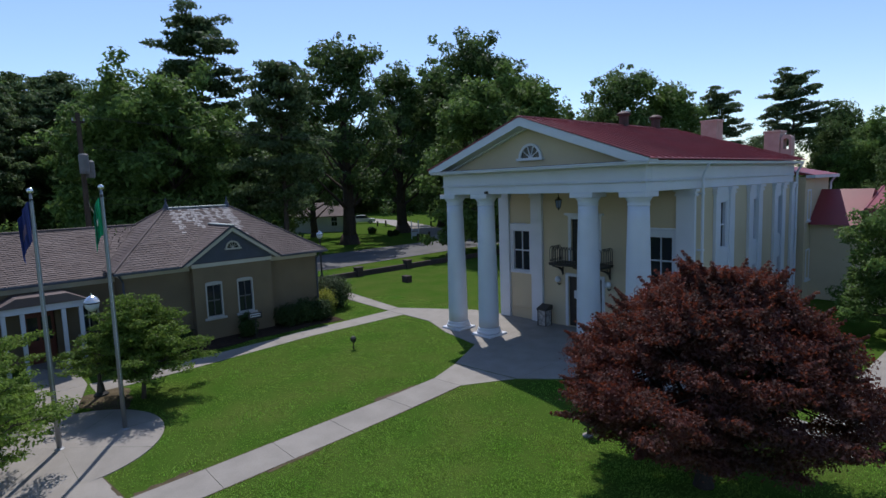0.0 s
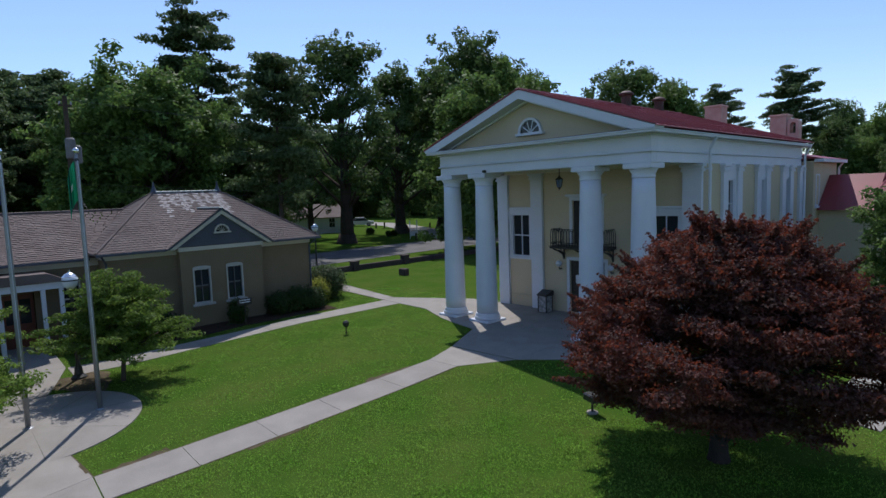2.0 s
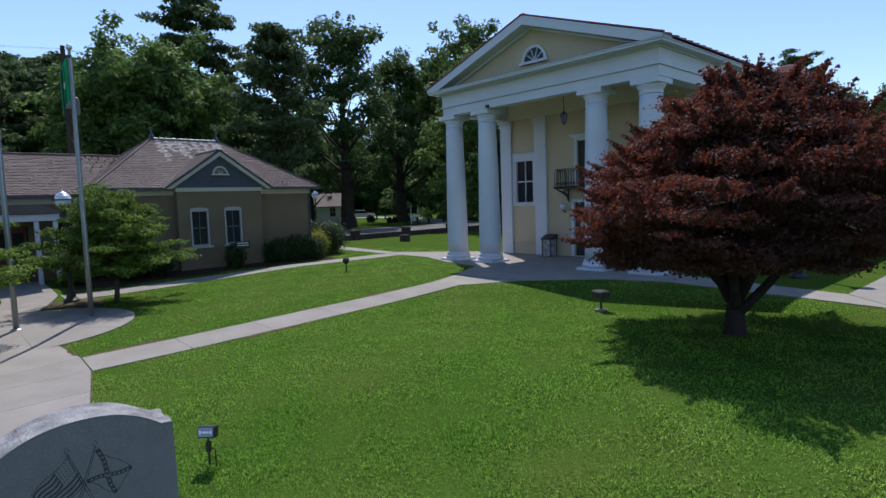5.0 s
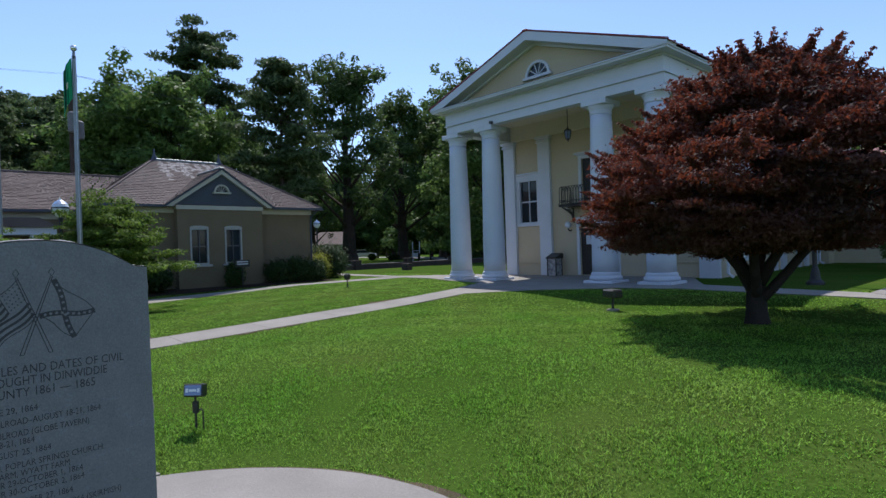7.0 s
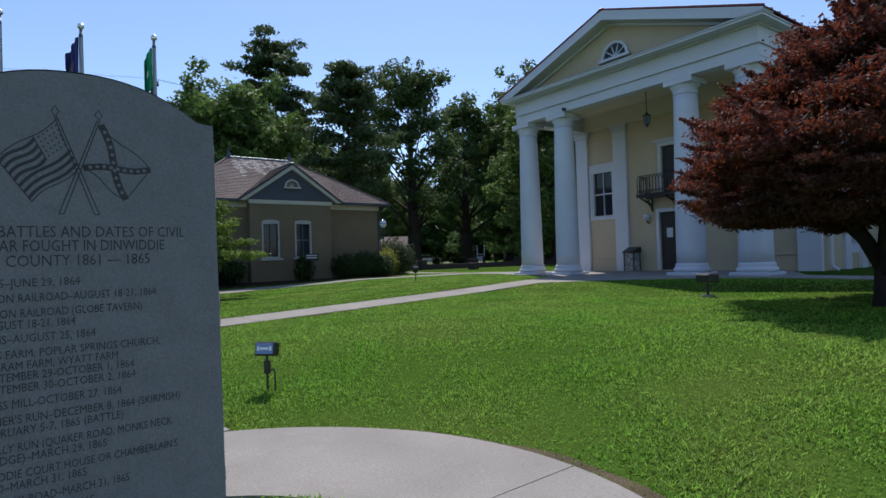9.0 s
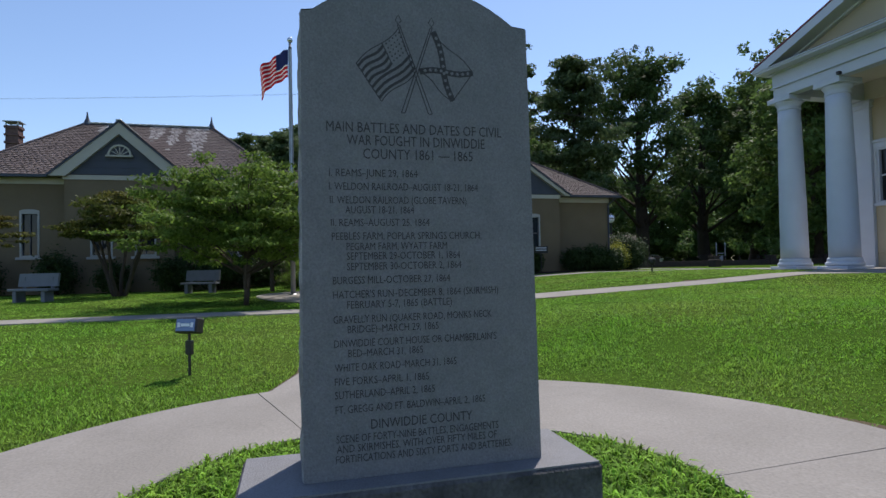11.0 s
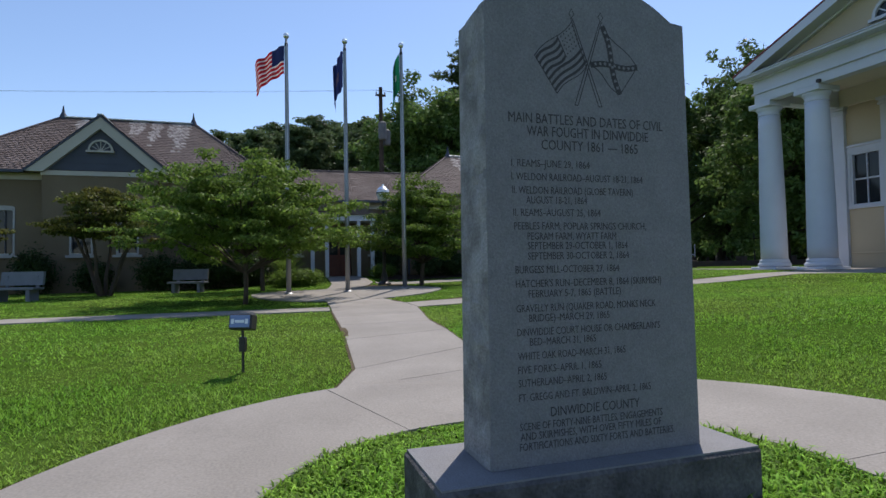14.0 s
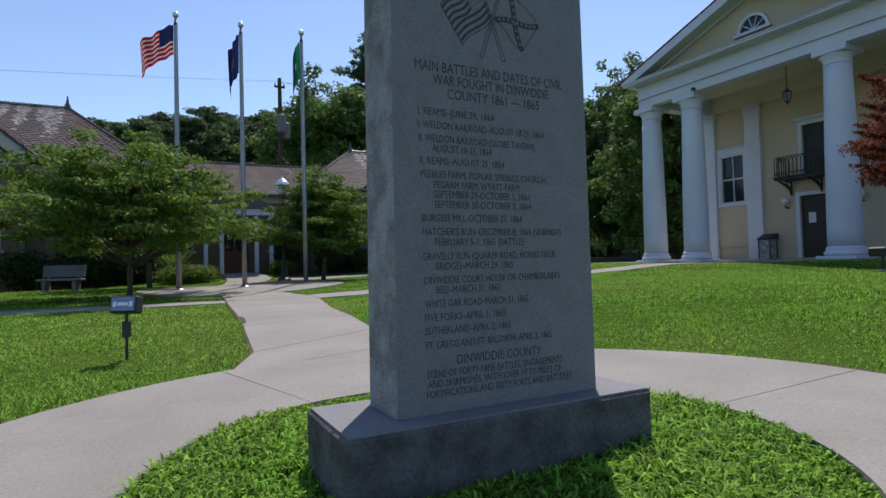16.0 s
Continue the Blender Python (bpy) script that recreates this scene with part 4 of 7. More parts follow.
rng = random.Random(12)
mf = face_m((0, 0, 0), (0, 1, 0), (1, 0, 0))
outline = slab_outline()
dense = []
for (a, b) in zip(outline, outline[1:] + outline[:1]):
    n = max(1, int((Vector(a) - Vector(b)).length / 0.03))
    dense += [(a[0] + (b[0] - a[0]) * k / n, a[1] + (b[1] - a[1]) * k / n) for k in range(n)]
bm = bmesh.new()
rings = []
LAYERS = 8
for k in range(LAYERS + 1):
    w = -0.13 + (FX + 0.13) * k / LAYERS
    ring_v = []
    for u, v in dense:
        j = 0.0 if k in (0, LAYERS) else 1.0
        nx = noise.noise(Vector((u * 14, v * 14, w * 14))) * 0.012 + noise.noise(Vector((u * 40, v * 40, w * 40))) * 0.006
        if v < BZ + 0.02:
            nx = 0
        s = 1 + (nx * j - (0.006 if j == 0 else 0)) / 0.4
        ring_v.append(bm.verts.new(mf @ Vector((u * s, v + (nx * j if v > 1.1 else 0), w))))
    rings.append(ring_v)
bm.faces.new(rings[0][::-1])
N = len(dense)
for lo, hi in zip(rings, rings[1:]):
    for i in range(N):
        bm.faces.new((lo[i], lo[(i + 1) % N], hi[(i + 1) % N], hi[i]))
edge = part("slab", bm, M_ROUGHGRANITE, mon, "upright granite slab with rough edges and a curved top")
part("face", prism(bmesh.new(), [(u * 0.988, v if v < 0 else v - 0.004) for u, v in outline], mf @ Matrix.Translation((0, 0, FX - 0.03)), 0.0305), M_GRANITE, edge, "smooth grey face with carved letters")

HEADING = [
    (0.774, -0.282, 0.272, 0.047, "MAIN BATTLES AND DATES OF CIVIL"),
    (0.735, -0.222, 0.214, 0.047, "WAR FOUGHT IN DINWIDDIE"),
    (0.694, -0.174, 0.173, 0.047, "COUNTY 1861 \u2014 1865"),
    (0.635, -0.276, -0.007, 0.034, "I. REAMS\u2013JUNE 29, 1864"),
    (0.594, -0.277, 0.188, 0.034, "I. WELDON RAILROAD\u2013AUGUST 18-21, 1864"),
    (0.553, -0.275, 0.149, 0.034, "II. WELDON RAILROAD (GLOBE TAVERN)"),
    (0.523, -0.230, -0.020, 0.034, "AUGUST 18-21, 1864"),
    (0.485, -0.273, 0.028, 0.034, "II. REAMS\u2013AUGUST 25, 1864"),
    (0.444, -0.271, 0.196, 0.034, "PEEBLES FARM, POPLAR SPRINGS CHURCH,"),
    (0.413, -0.228, 0.083, 0.034, "PEGRAM FARM, WYATT FARM"),
    (0.384, -0.228, 0.124, 0.034, "SEPTEMBER 29-OCTOBER 1, 1864"),
    (0.353, -0.228, 0.128, 0.034, "SEPTEMBER 30-OCTOBER 2, 1864"),
    (0.312, -0.270, 0.090, 0.034, "BURGESS MILL-OCTOBER 27, 1864"),
]
BATTLES = [
    (0.270, -0.270, 0.248, 0.034, "HATCHER'S RUN\u2013DECEMBER 8, 1864 (SKIRMISH)"),
    (0.239, -0.229, 0.094, 0.034, "FEBRUARY 5-7, 1865 (BATTLE)"),
    (0.196, -0.270, 0.224, 0.034, "GRAVELLY RUN (QUAKER ROAD, MONKS NECK"),
    (0.166, -0.229, 0.050, 0.034, "BRIDGE)\u2013MARCH 29, 1865"),
    (0.125, -0.269, 0.238, 0.034, "DINWIDDIE COURT HOUSE OR CHAMBERLAIN'S"),
    (0.095, -0.228, -0.001, 0.034, "BED\u2013MARCH 31, 1865"),
    (0.054, -0.268, 0.105, 0.034, "WHITE OAK ROAD\u2013MARCH 31, 1865"),
    (0.013, -0.269, 0.016, 0.034, "FIVE FORKS\u2013APRIL 1, 1865"),
    (-0.026, -0.269, 0.034, 0.034, "SUTHERLAND\u2013APRIL 2, 1865"),
    (-0.069, -0.268, 0.196, 0.034, "FT. GREGG AND FT. BALDWIN\u2013APRIL 2, 1865"),
    (-0.118, -0.164, 0.152, 0.043, "DINWIDDIE COUNTY"),
    (-0.155, -0.267, 0.238, 0.034, "SCENE OF FORTY-NINE BATTLES, ENGAGEMENTS"),
    (-0.184, -0.266, 0.232, 0.034, "AND SKIRMISHES, WITH OVER FIFTY MILES OF"),
    (-0.214, -0.269, 0.282, 0.034, "FORTIFICATIONS AND SIXTY FORTS AND BATTERIES."),
]


def carve(words, u0, u1, v, size, parent):
    """A line of sunk lettering, fitted between u0 and u1."""
    cu = bpy.data.curves.new("letters", "FONT")
    cu.body, cu.size, cu.extrude, cu.resolution_u = words, size, 0.0006, 2
    tmp = bpy.data.objects.new("letters", cu)
    scene.collection.objects.link(tmp)
    me = bpy.data.meshes.new_from_object(tmp.evaluated_get(bpy.context.evaluated_depsgraph_get()))
    bpy.data.objects.remove(tmp)
    bpy.data.curves.remove(cu)
    xs = [p.co.x for p in me.vertices]
    lo, hi = min(xs), max(xs)
    k = (u1 - u0) / (hi - lo)
    for p in me.vertices:
        p.co = mf @ Vector((u0 + (p.co.x - lo) * k, v + p.co.y * 0.95, FX + 0.0008 + p.co.z))
    me.materials.clear()
    me.materials.append(M_CUT)
    ob = new("inscription", me)
    ob.parent = parent
    return ob


for v, u0, u1, size, words in HEADING + BATTLES:
    carve(words, u0, u1, v - size * 0.34, size, edge)


# ---- carved flags ----
STROKES = itertools.count()


def stroke(bm, pts, w):
    """A carved line of width w through points (u, v), as one mitred ribbon."""
    h = FX + 0.0009 + 0.00002 * (next(STROKES) % 40)
    p = [Vector(q) for q in pts]
    closed = len(p) > 3 and (p[0] - p[-1]).length < 1e-6
    lo, hi = [], []
    for k, q in enumerate(p):
        d = p[min(k + 1, len(p) - 1)] - p[max(k - 1, 0)]
        if closed and k in (0, len(p) - 1):
            d = p[1] - p[-2]
        d.normalize()
        n = Vector((-d.y, d.x)) * w / 2
        lo.append([bm.verts.new(mf @ Vector((*(q + s * n), z))) for s, z in ((-1, FX - 0.001), (-1, h), (1, h), (1, FX - 0.001))])
    for a, b in zip(lo, lo[1:]):
        for i in range(3):
            bm.faces.new((a[i], a[i + 1], b[i + 1], b[i]))


def wavy(a, b, amp, n=8):
    a, b = Vector(a), Vector(b)
    d = b - a
    nrm = Vector((-d.y, d.x)).normalized()
    return [tuple(a + d * i / n + nrm * amp * math.sin(2 * math.pi * i / n)) for i in range(n + 1)]


bm = bmesh.new()
for foot, top in (((-0.048, 0.823), (0.047, 1.098)), ((0.038, 0.823), (-0.058, 1.098))):
    for off in (-0.006, 0.006):
        stroke(bm, [(foot[0] + off, foot[1]), (top[0] + off * 0.5, top[1])], 0.003)
    stroke(bm, [(foot[0] - 0.006, foot[1]), (foot[0] + 0.006, foot[1])], 0.003)
    stroke(bm, [(top[0], top[1]), (top[0] - 0.009, top[1] + 0.014), (top[0], top[1] + 0.03), (top[0] + 0.009, top[1] + 0.014), (top[0], top[1])], 0.003)
# striped flag
A, B, C, D = (-0.063, 1.085), (-0.1, 1.055), (-0.195, 0.965), (-0.118, 0.865)
p_top, p_mid, fly_top, fly_bot = Vector((-0.055, 1.09)), Vector((-0.005, 0.955)), Vector((-0.19, 0.968)), Vector((-0.115, 0.855))
stroke(bm, wavy(p_top, fly_top, 0.006), 0.003)
stroke(bm, wavy(p_mid, fly_bot, 0.006), 0.003)
stroke(bm, [tuple(fly_top), tuple(fly_bot)], 0.003)
for k in range(7):
    a, b = p_top.lerp(p_mid, (k + 0.55) / 7.2), fly_top.lerp(fly_bot, (k + 0.55) / 7.2)
    if k < 4:
        a = a.lerp(b, 0.42)
    stroke(bm, wavy(a, b, 0.005), 0.0085)
for r in range(5):
    for c in range(5):
        a, b = p_top.lerp(p_mid, (r + 0.9) / 10), fly_top.lerp(fly_bot, (r + 0.9) / 10)
        q = a.lerp(b, (c + 0.6) / 13)
        stroke(bm, [(q.x - 0.002, q.y), (q.x + 0.002, q.y)], 0.005)
stroke(bm, [tuple(p_top.lerp(fly_top, 0.42)), tuple(p_top.lerp(p_mid, 0.53).lerp(fly_top.lerp(fly_bot, 0.53), 0.42))], 0.003)
# crossed flag
q_top, q_mid, f_right, f_bot = (0.052, 1.085), (0.006, 0.955), (0.18, 0.962), (0.112, 0.868)
stroke(bm, wavy(q_top, f_right, -0.006), 0.003)
stroke(bm, wavy(q_mid, f_bot, 0.006), 0.003)
stroke(bm, [f_right, f_bot], 0.003)
for a, b in ((q_top, f_bot), (q_mid, f_right)):
    w = wavy(a, b, 0.006)
    stroke(bm, w, 0.019)
carved = part("carving", bm, M_CUT, edge, "two carved crossed flags")
bm = bmesh.new()
for a, b in ((q_top, f_bot), (q_mid, f_right)):
    for p in wavy(a, b, 0.006, 10)[1:-1]:
        for t in range(3):
            an = math.pi * t / 3
            dx, dy = 0.0055 * math.cos(an), 0.0055 * math.sin(an)
            d = Vector((p[0], p[1]))
            aa, bb = d + Vector((dx, dy)), d - Vector((dx, dy))
            dd = (bb - aa).normalized() * 0.0013
            nn = Vector((-dd.y, dd.x))
            prism(bm, [tuple(aa - nn), tuple(bb - nn), tuple(bb + nn), tuple(aa + nn)], mf @ Matrix.Translation((0, 0, FX + 0.0024 + 0.0001 * t)), 0.0006)
part("star", bm, M_GRANITE, carved, "small carved stars")


# ---- trees ----
def leaf_cloud(rng, blobs, count, size, flat=0.55, shape="quad"):
    """Leaves scattered over the shells of blobs (centre, radii, weight): verts and faces."""
    nr = np.random.RandomState(rng.randint(0, 10 ** 6))
    wts = np.array([b[2] for b in blobs], float)
    idx = nr.choice(len(blobs), size=count, p=wts / wts.sum())
    cen = np.array([b[0] for b in blobs], float)[idx]
    rad = np.array([b[1] for b in blobs], float)[idx]
    d = nr.normal(size=(count, 3))
    d /= np.linalg.norm(d, axis=1)[:, None]
    r = nr.uniform(0.35, 1.0, count) ** 0.5
    p = cen + d * rad * r[:, None] * (1 + 0.22 * nr.normal(size=count))[:, None]
    nrm = d * 0.7 + nr.normal(size=(count, 3)) * 0.6 + np.array([0, 0, flat])
    nrm /= np.linalg.norm(nrm, axis=1)[:, None]
    t = np.cross(nrm, nr.normal(size=(count, 3)))
    t /= np.linalg.norm(t, axis=1)[:, None]
    b = np.cross(nrm, t)
    s = (size * nr.uniform(0.6, 1.3, count))[:, None]
    if shape == "quad":
        v = np.stack([p - t * s, p - b * s * 0.45 + nrm * s * 0.1, p + t * s, p + b * s * 0.45 + nrm * s * 0.1], 1)
        faces = np.arange(count * 4).reshape(-1, 4)
    elif shape == "sliver":
        v = np.stack([p - t * s, p + t * s * 0.8 - b * s * 0.5, p + t * s * 0.8 + b * s * 0.5], 1)
        faces = np.arange(count * 3).reshape(-1, 3)
    else:
        v = np.stack([p - t * s, p + t * s * 0.2 + b * s * 0.8, p + t * s * 0.9, p + t * s * 0.2 - b * s * 0.8], 1)
        faces = np.arange(count * 4).reshape(-1, 4)
    return v.reshape(-1, 3), faces


def fast_mesh(name, v, f, mat):
    me = bpy.data.meshes.new(name)
    v, f = np.asarray(v, np.float32), np.asarray(f, np.int32)
    me.vertices.add(len(v))
    me.vertices.foreach_set("co", v.ravel())
    k = f.shape[1]
    me.loops.add(f.size)
    me.loops.foreach_set("vertex_index", f.ravel())
    me.polygons.add(len(f))
    me.polygons.foreach_set("loop_start", np.arange(len(f), dtype=np.int32) * k)
    me.update(calc_edges=True)
    me.materials.append(mat)
    return me


def limbs(rng, bm, base, top, r0, r1, bend=0.1, n=6, steps=8):
    base, top = Vector(base), Vector(top)
    L = (top - base).length
    pts, rad = [], []
    off = Vector((0, 0, 0))
    for i in range(n + 1):
        u = i / n
        if 0 < i:
            off += Vector((rng.uniform(-1, 1), rng.uniform(-1, 1), 0)) * bend * L / n
        pts.append(base.lerp(top, u) + off * (1 if i < n else 1))
        rad.append(r0 + (r1 - r0) * u ** 0.8)
    tube(bm, pts, rad, steps)
    return pts


def broad_tree(name, label, seed, height, spread_r, trunk_h, r0, leaves, size, mat, bark, lumps=26, low=0.3):
    """A broad tree: tapered trunk, forking limbs, and a crown of many clumps with gaps."""
    rng = random.Random(seed)
    t = thing(name, label, "tree")
    bm = bmesh.new()
    fork = limbs(rng, bm, (0, 0, -0.3), (rng.uniform(-0.3, 0.3), rng.uniform(-0.3, 0.3), height * 0.72), r0, r0 * 0.2, 0.06, 8, 10)
    tube(bm, [(0, 0, -0.3), (0, 0, 0.35), fork[0].lerp(fork[1], 0.8)], [r0 * 1.7, r0 * 1.3, r0 * 0.98], 12)
    blobs = []
    for i in range(lumps):
        u = (i + 0.5) / lumps
        z = height * (low + (1 - low) * u ** 0.85)
        prof = math.sin(math.pi * min(1, (0.18 + 0.82 * (z / height - low) / (1 - low)) ** 0.75)) ** 0.6
        a = i * 2.399 + rng.uniform(-0.4, 0.4)
        rr = spread_r * prof * rng.uniform(0.45, 0.95)
        c = Vector((rr * math.cos(a), rr * math.sin(a), z * rng.uniform(0.93, 1.0)))
        s = spread_r * rng.uniform(0.16, 0.30)
        blobs.append((tuple(c), (s, s, s * 0.7), s ** 2))
        j = min(len(fork) - 1, max(1, int(len(fork) * (0.25 + 0.6 * u))))
        limbs(rng, bm, fork[j], c, r0 * 0.28 * (1.1 - u), 0.03, 0.08, 4, 5)
        for k in range(4):
            o = Vector((rng.gauss(0, 1), rng.gauss(0, 1), rng.gauss(0, 0.6))) * s * 1.0
            q = s * rng.uniform(0.35, 0.65)
            blobs.append((tuple(c + o), (q, q, q * 0.75), q ** 2))
    part("trunk", bm, bark, t, smooth=True)
    v, f = leaf_cloud(rng, blobs, leaves, size, 0.5, "sliver")
    crown = new("crown", fast_mesh("crown", v, f, mat))
    crown.parent = t
    return t


def pine_tree(label, seed, height, spread_r, leaves, low=0.45):
    rng = random.Random(seed)
    t = thing("pine_tree", label, "tree")
    bm = bmesh.new()
    limbs(rng, bm, (0, 0, -0.3), (0.3, 0, height * 0.97), height * 0.014 + 0.05, 0.04, 0.02, 8, 8)
    blobs = []
    n = 30
    for i in range(n):
        u = (i + 0.5) / n
        z = height * (low + (0.985 - low) * u)
        a = i * 2.399 + rng.uniform(-0.5, 0.5)
        rr = spread_r * min(1.0, 0.55 + u * 1.6) * (1 - u) ** 0.45 * rng.uniform(0.45, 1.0) + 0.3
        tip = Vector((rr * math.cos(a), rr * math.sin(a), z + rr * rng.uniform(-0.15, 0.3) + rng.uniform(-0.5, 0.5)))
        pts = limbs(rng, bm, (0.3 * z / height, 0, z - 0.4), tip, 0.07, 0.02, 0.08, 4, 4)
        for k in range(9):
            c = pts[1].lerp(tip, k / 8) + Vector((rng.gauss(0, 0.5), rng.gauss(0, 0.5), rng.gauss(0.15, 0.28)))
            q = rng.uniform(0.35, 0.85)
            blobs.append((tuple(c), (q * 1.3, q * 1.3, q * 0.42), q * q))
    part("trunk", bm, M_BARK, t, smooth=True)
    v, f = leaf_cloud(rng, blobs, leaves, 0.22, 0.4, "sliver")
    crown = new("crown", fast_mesh("crown", v, f, M_NEEDLE))
    crown.parent = t
    return t


# ---- purple maple on the lawn ----
rng = random.Random(77)
MAPLE = (-4.42, 12.6)
maple = thing("maple_tree", "purple-leaved Japanese maple with a spreading crown on the lawn", "tree", pose(MAPLE[0], MAPLE[1], gz(*MAPLE)))
bm = bmesh.new()
stem = [Vector((-0.02 * z, 0.03 * z, z)) for z in (-0.15, 0.0, 0.14, 0.34, 0.6, 0.85)]
tube(bm, stem, [0.27, 0.215, 0.18, 0.165, 0.15, 0.085], 14)
M_LOW, M_TALL = 1.36, 3.1


def maple_reach(k, a):
    """How far the crown spreads at the share k of its depth, towards the angle a: lobed, widest low down."""
    r = 1.85 + 0.85 * math.sin(math.pi / 2 * k / 0.25) if k < 0.25 else 2.7 * max(0.0, 1 - ((k - 0.25) / 0.8) ** 1.5) ** 0.8
    lobe = noise.noise(Vector((2.2 * math.cos(a), 2.2 * math.sin(a), 4.2 * k + 5))) * 0.3
    return r * (1 + lobe) * (0.98 + 0.2 * max(0.0, math.cos(a + 0.5)) + 0.13 * max(0.0, math.cos(a - 2.2)) ** 2)


def maple_axis(k):
    return Vector((-0.2 + 0.42 * k, -0.2 + 0.3 * k, M_LOW + M_TALL * k))


blobs, heads = [], []
for i in range(9):
    a = i * 2 * math.pi / 9 + 0.3
    k = 0.22 + 0.16 * (i % 3)
    e = maple_axis(k) + Vector((math.cos(a), math.sin(a), 0)) * maple_reach(k, a) * 0.5
    mid = stem[-1].lerp(e, 0.5) + Vector((math.cos(a), math.sin(a), 0)) * 0.18
    start = stem[3].lerp(stem[-1], (i * 4 % 9) / 9)
    p1 = limbs(rng, bm, start, mid, 0.1, 0.062, 0.1, 4, 9)
    p2 = limbs(rng, bm, p1[-1], e, 0.06, 0.035, 0.12, 4, 7)
    heads += [p1[-1], p2[2], p2[-1]]
p1 = limbs(rng, bm, stem[-1], maple_axis(0.62), 0.11, 0.045, 0.08, 6, 8)
heads += p1[2:]
for i in range(640):
    a = i * 2.399963
    k = ((i * 0.754878) % 1.0) ** 1.05
    rim = i % 4 != 0
    rr = maple_reach(k, a) * (rng.uniform(0.74, 1.0) if rim else rng.uniform(0.2, 0.7))
    c = maple_axis(k) + Vector((rr * math.cos(a), rr * math.sin(a), rng.uniform(-0.12, 0.12)))
    s = rng.uniform(0.17, 0.36)
    blobs.append((tuple(c), (s * 1.3, s * 1.3, s * rng.uniform(0.28, 0.5)), s ** 2 * (1.0 if rim else 1.5)))
    if i % 3 == 1:
        way = Vector((math.cos(a) * (1 - 0.55 * k), math.sin(a) * (1 - 0.55 * k), 0.1 + 0.55 * k)).normalized()
        for j in range(1, 6):
            q = 0.16 * (1 - 0.14 * j)
            blobs.append((tuple(c + way * (0.12 + 0.085 * j)), (q * 0.7, q * 0.7, q * 0.45), q ** 2 * 0.8))
    if i % 3 == 0:
        h = min(heads, key=lambda q: (q - c).length)
        limbs(rng, bm, h, c, 0.026, 0.006, 0.1, 4, 4)
part("trunk", bm, M_SHADEBARK, maple, "dark forking trunk and limbs", smooth=True)
v, f = leaf_cloud(rng, blobs, 360000, 0.036, 0.5, "sliver")
crown = new("crown", fast_mesh("crown", v, f, M_MAPLE))
crown.parent = maple
tagged(crown, "dense purple-red leaves")

# ---- small trees by the tan building ----
def small_tree(name, label, seed, x, y, height, r, stems, mat, leaves, size, low, bark, lumps=85):
    rng = random.Random(seed)
    t = thing(name, label, "tree", pose(x, y, gz(x, y)))
    bm = bmesh.new()
    blobs = []
    tips = []
    for i in range(stems):
        a = 2 * math.pi * i / stems + rng.uniform(-0.3, 0.3)
        b0 = (0.08 * math.cos(a), 0.08 * math.sin(a), -0.15) if stems > 1 else (0, 0, -0.15)
        e = (r * 0.45 * math.cos(a), r * 0.45 * math.sin(a), height * 0.6) if stems > 1 else (0.05, 0, height * 0.5)
        tips += limbs(rng, bm, b0, e, 0.07 if stems > 1 else 0.1, 0.03, 0.1, 5, 7)[3:]
    for i in range(lumps):
        a = i * 2.399
        u = (i + 0.5) / lumps
        z = height * (low + (1 - low) * u)
        rr = r * math.sqrt(max(0.03, 1 - (max(0, u - 0.25) / 0.75) ** 2)) * rng.uniform(0.3, 1.0) * (0.85 + 0.28 * math.sin(2 * a + seed))
        c = Vector((rr * math.cos(a), rr * math.sin(a), z))
        c.z += 0.13 * r * noise.noise(Vector((c.x * 0.9 + seed, c.y * 0.9, 3.1)))
        s = r * rng.uniform(0.06, 0.16)
        blobs.append((tuple(c), (s * 1.6, s * 1.6, s * rng.uniform(0.25, 0.45)), s * s))
        limbs(rng, bm, min(tips, key=lambda q: (q - c).length), c, 0.025, 0.006, 0.1, 3, 4)
    part("trunk", bm, bark, t, smooth=True)
    v, f = leaf_cloud(rng, blobs, leaves, size, 0.6)
    crown = new("crown", fast_mesh("crown", v, f, mat))
    crown.parent = t
    return t


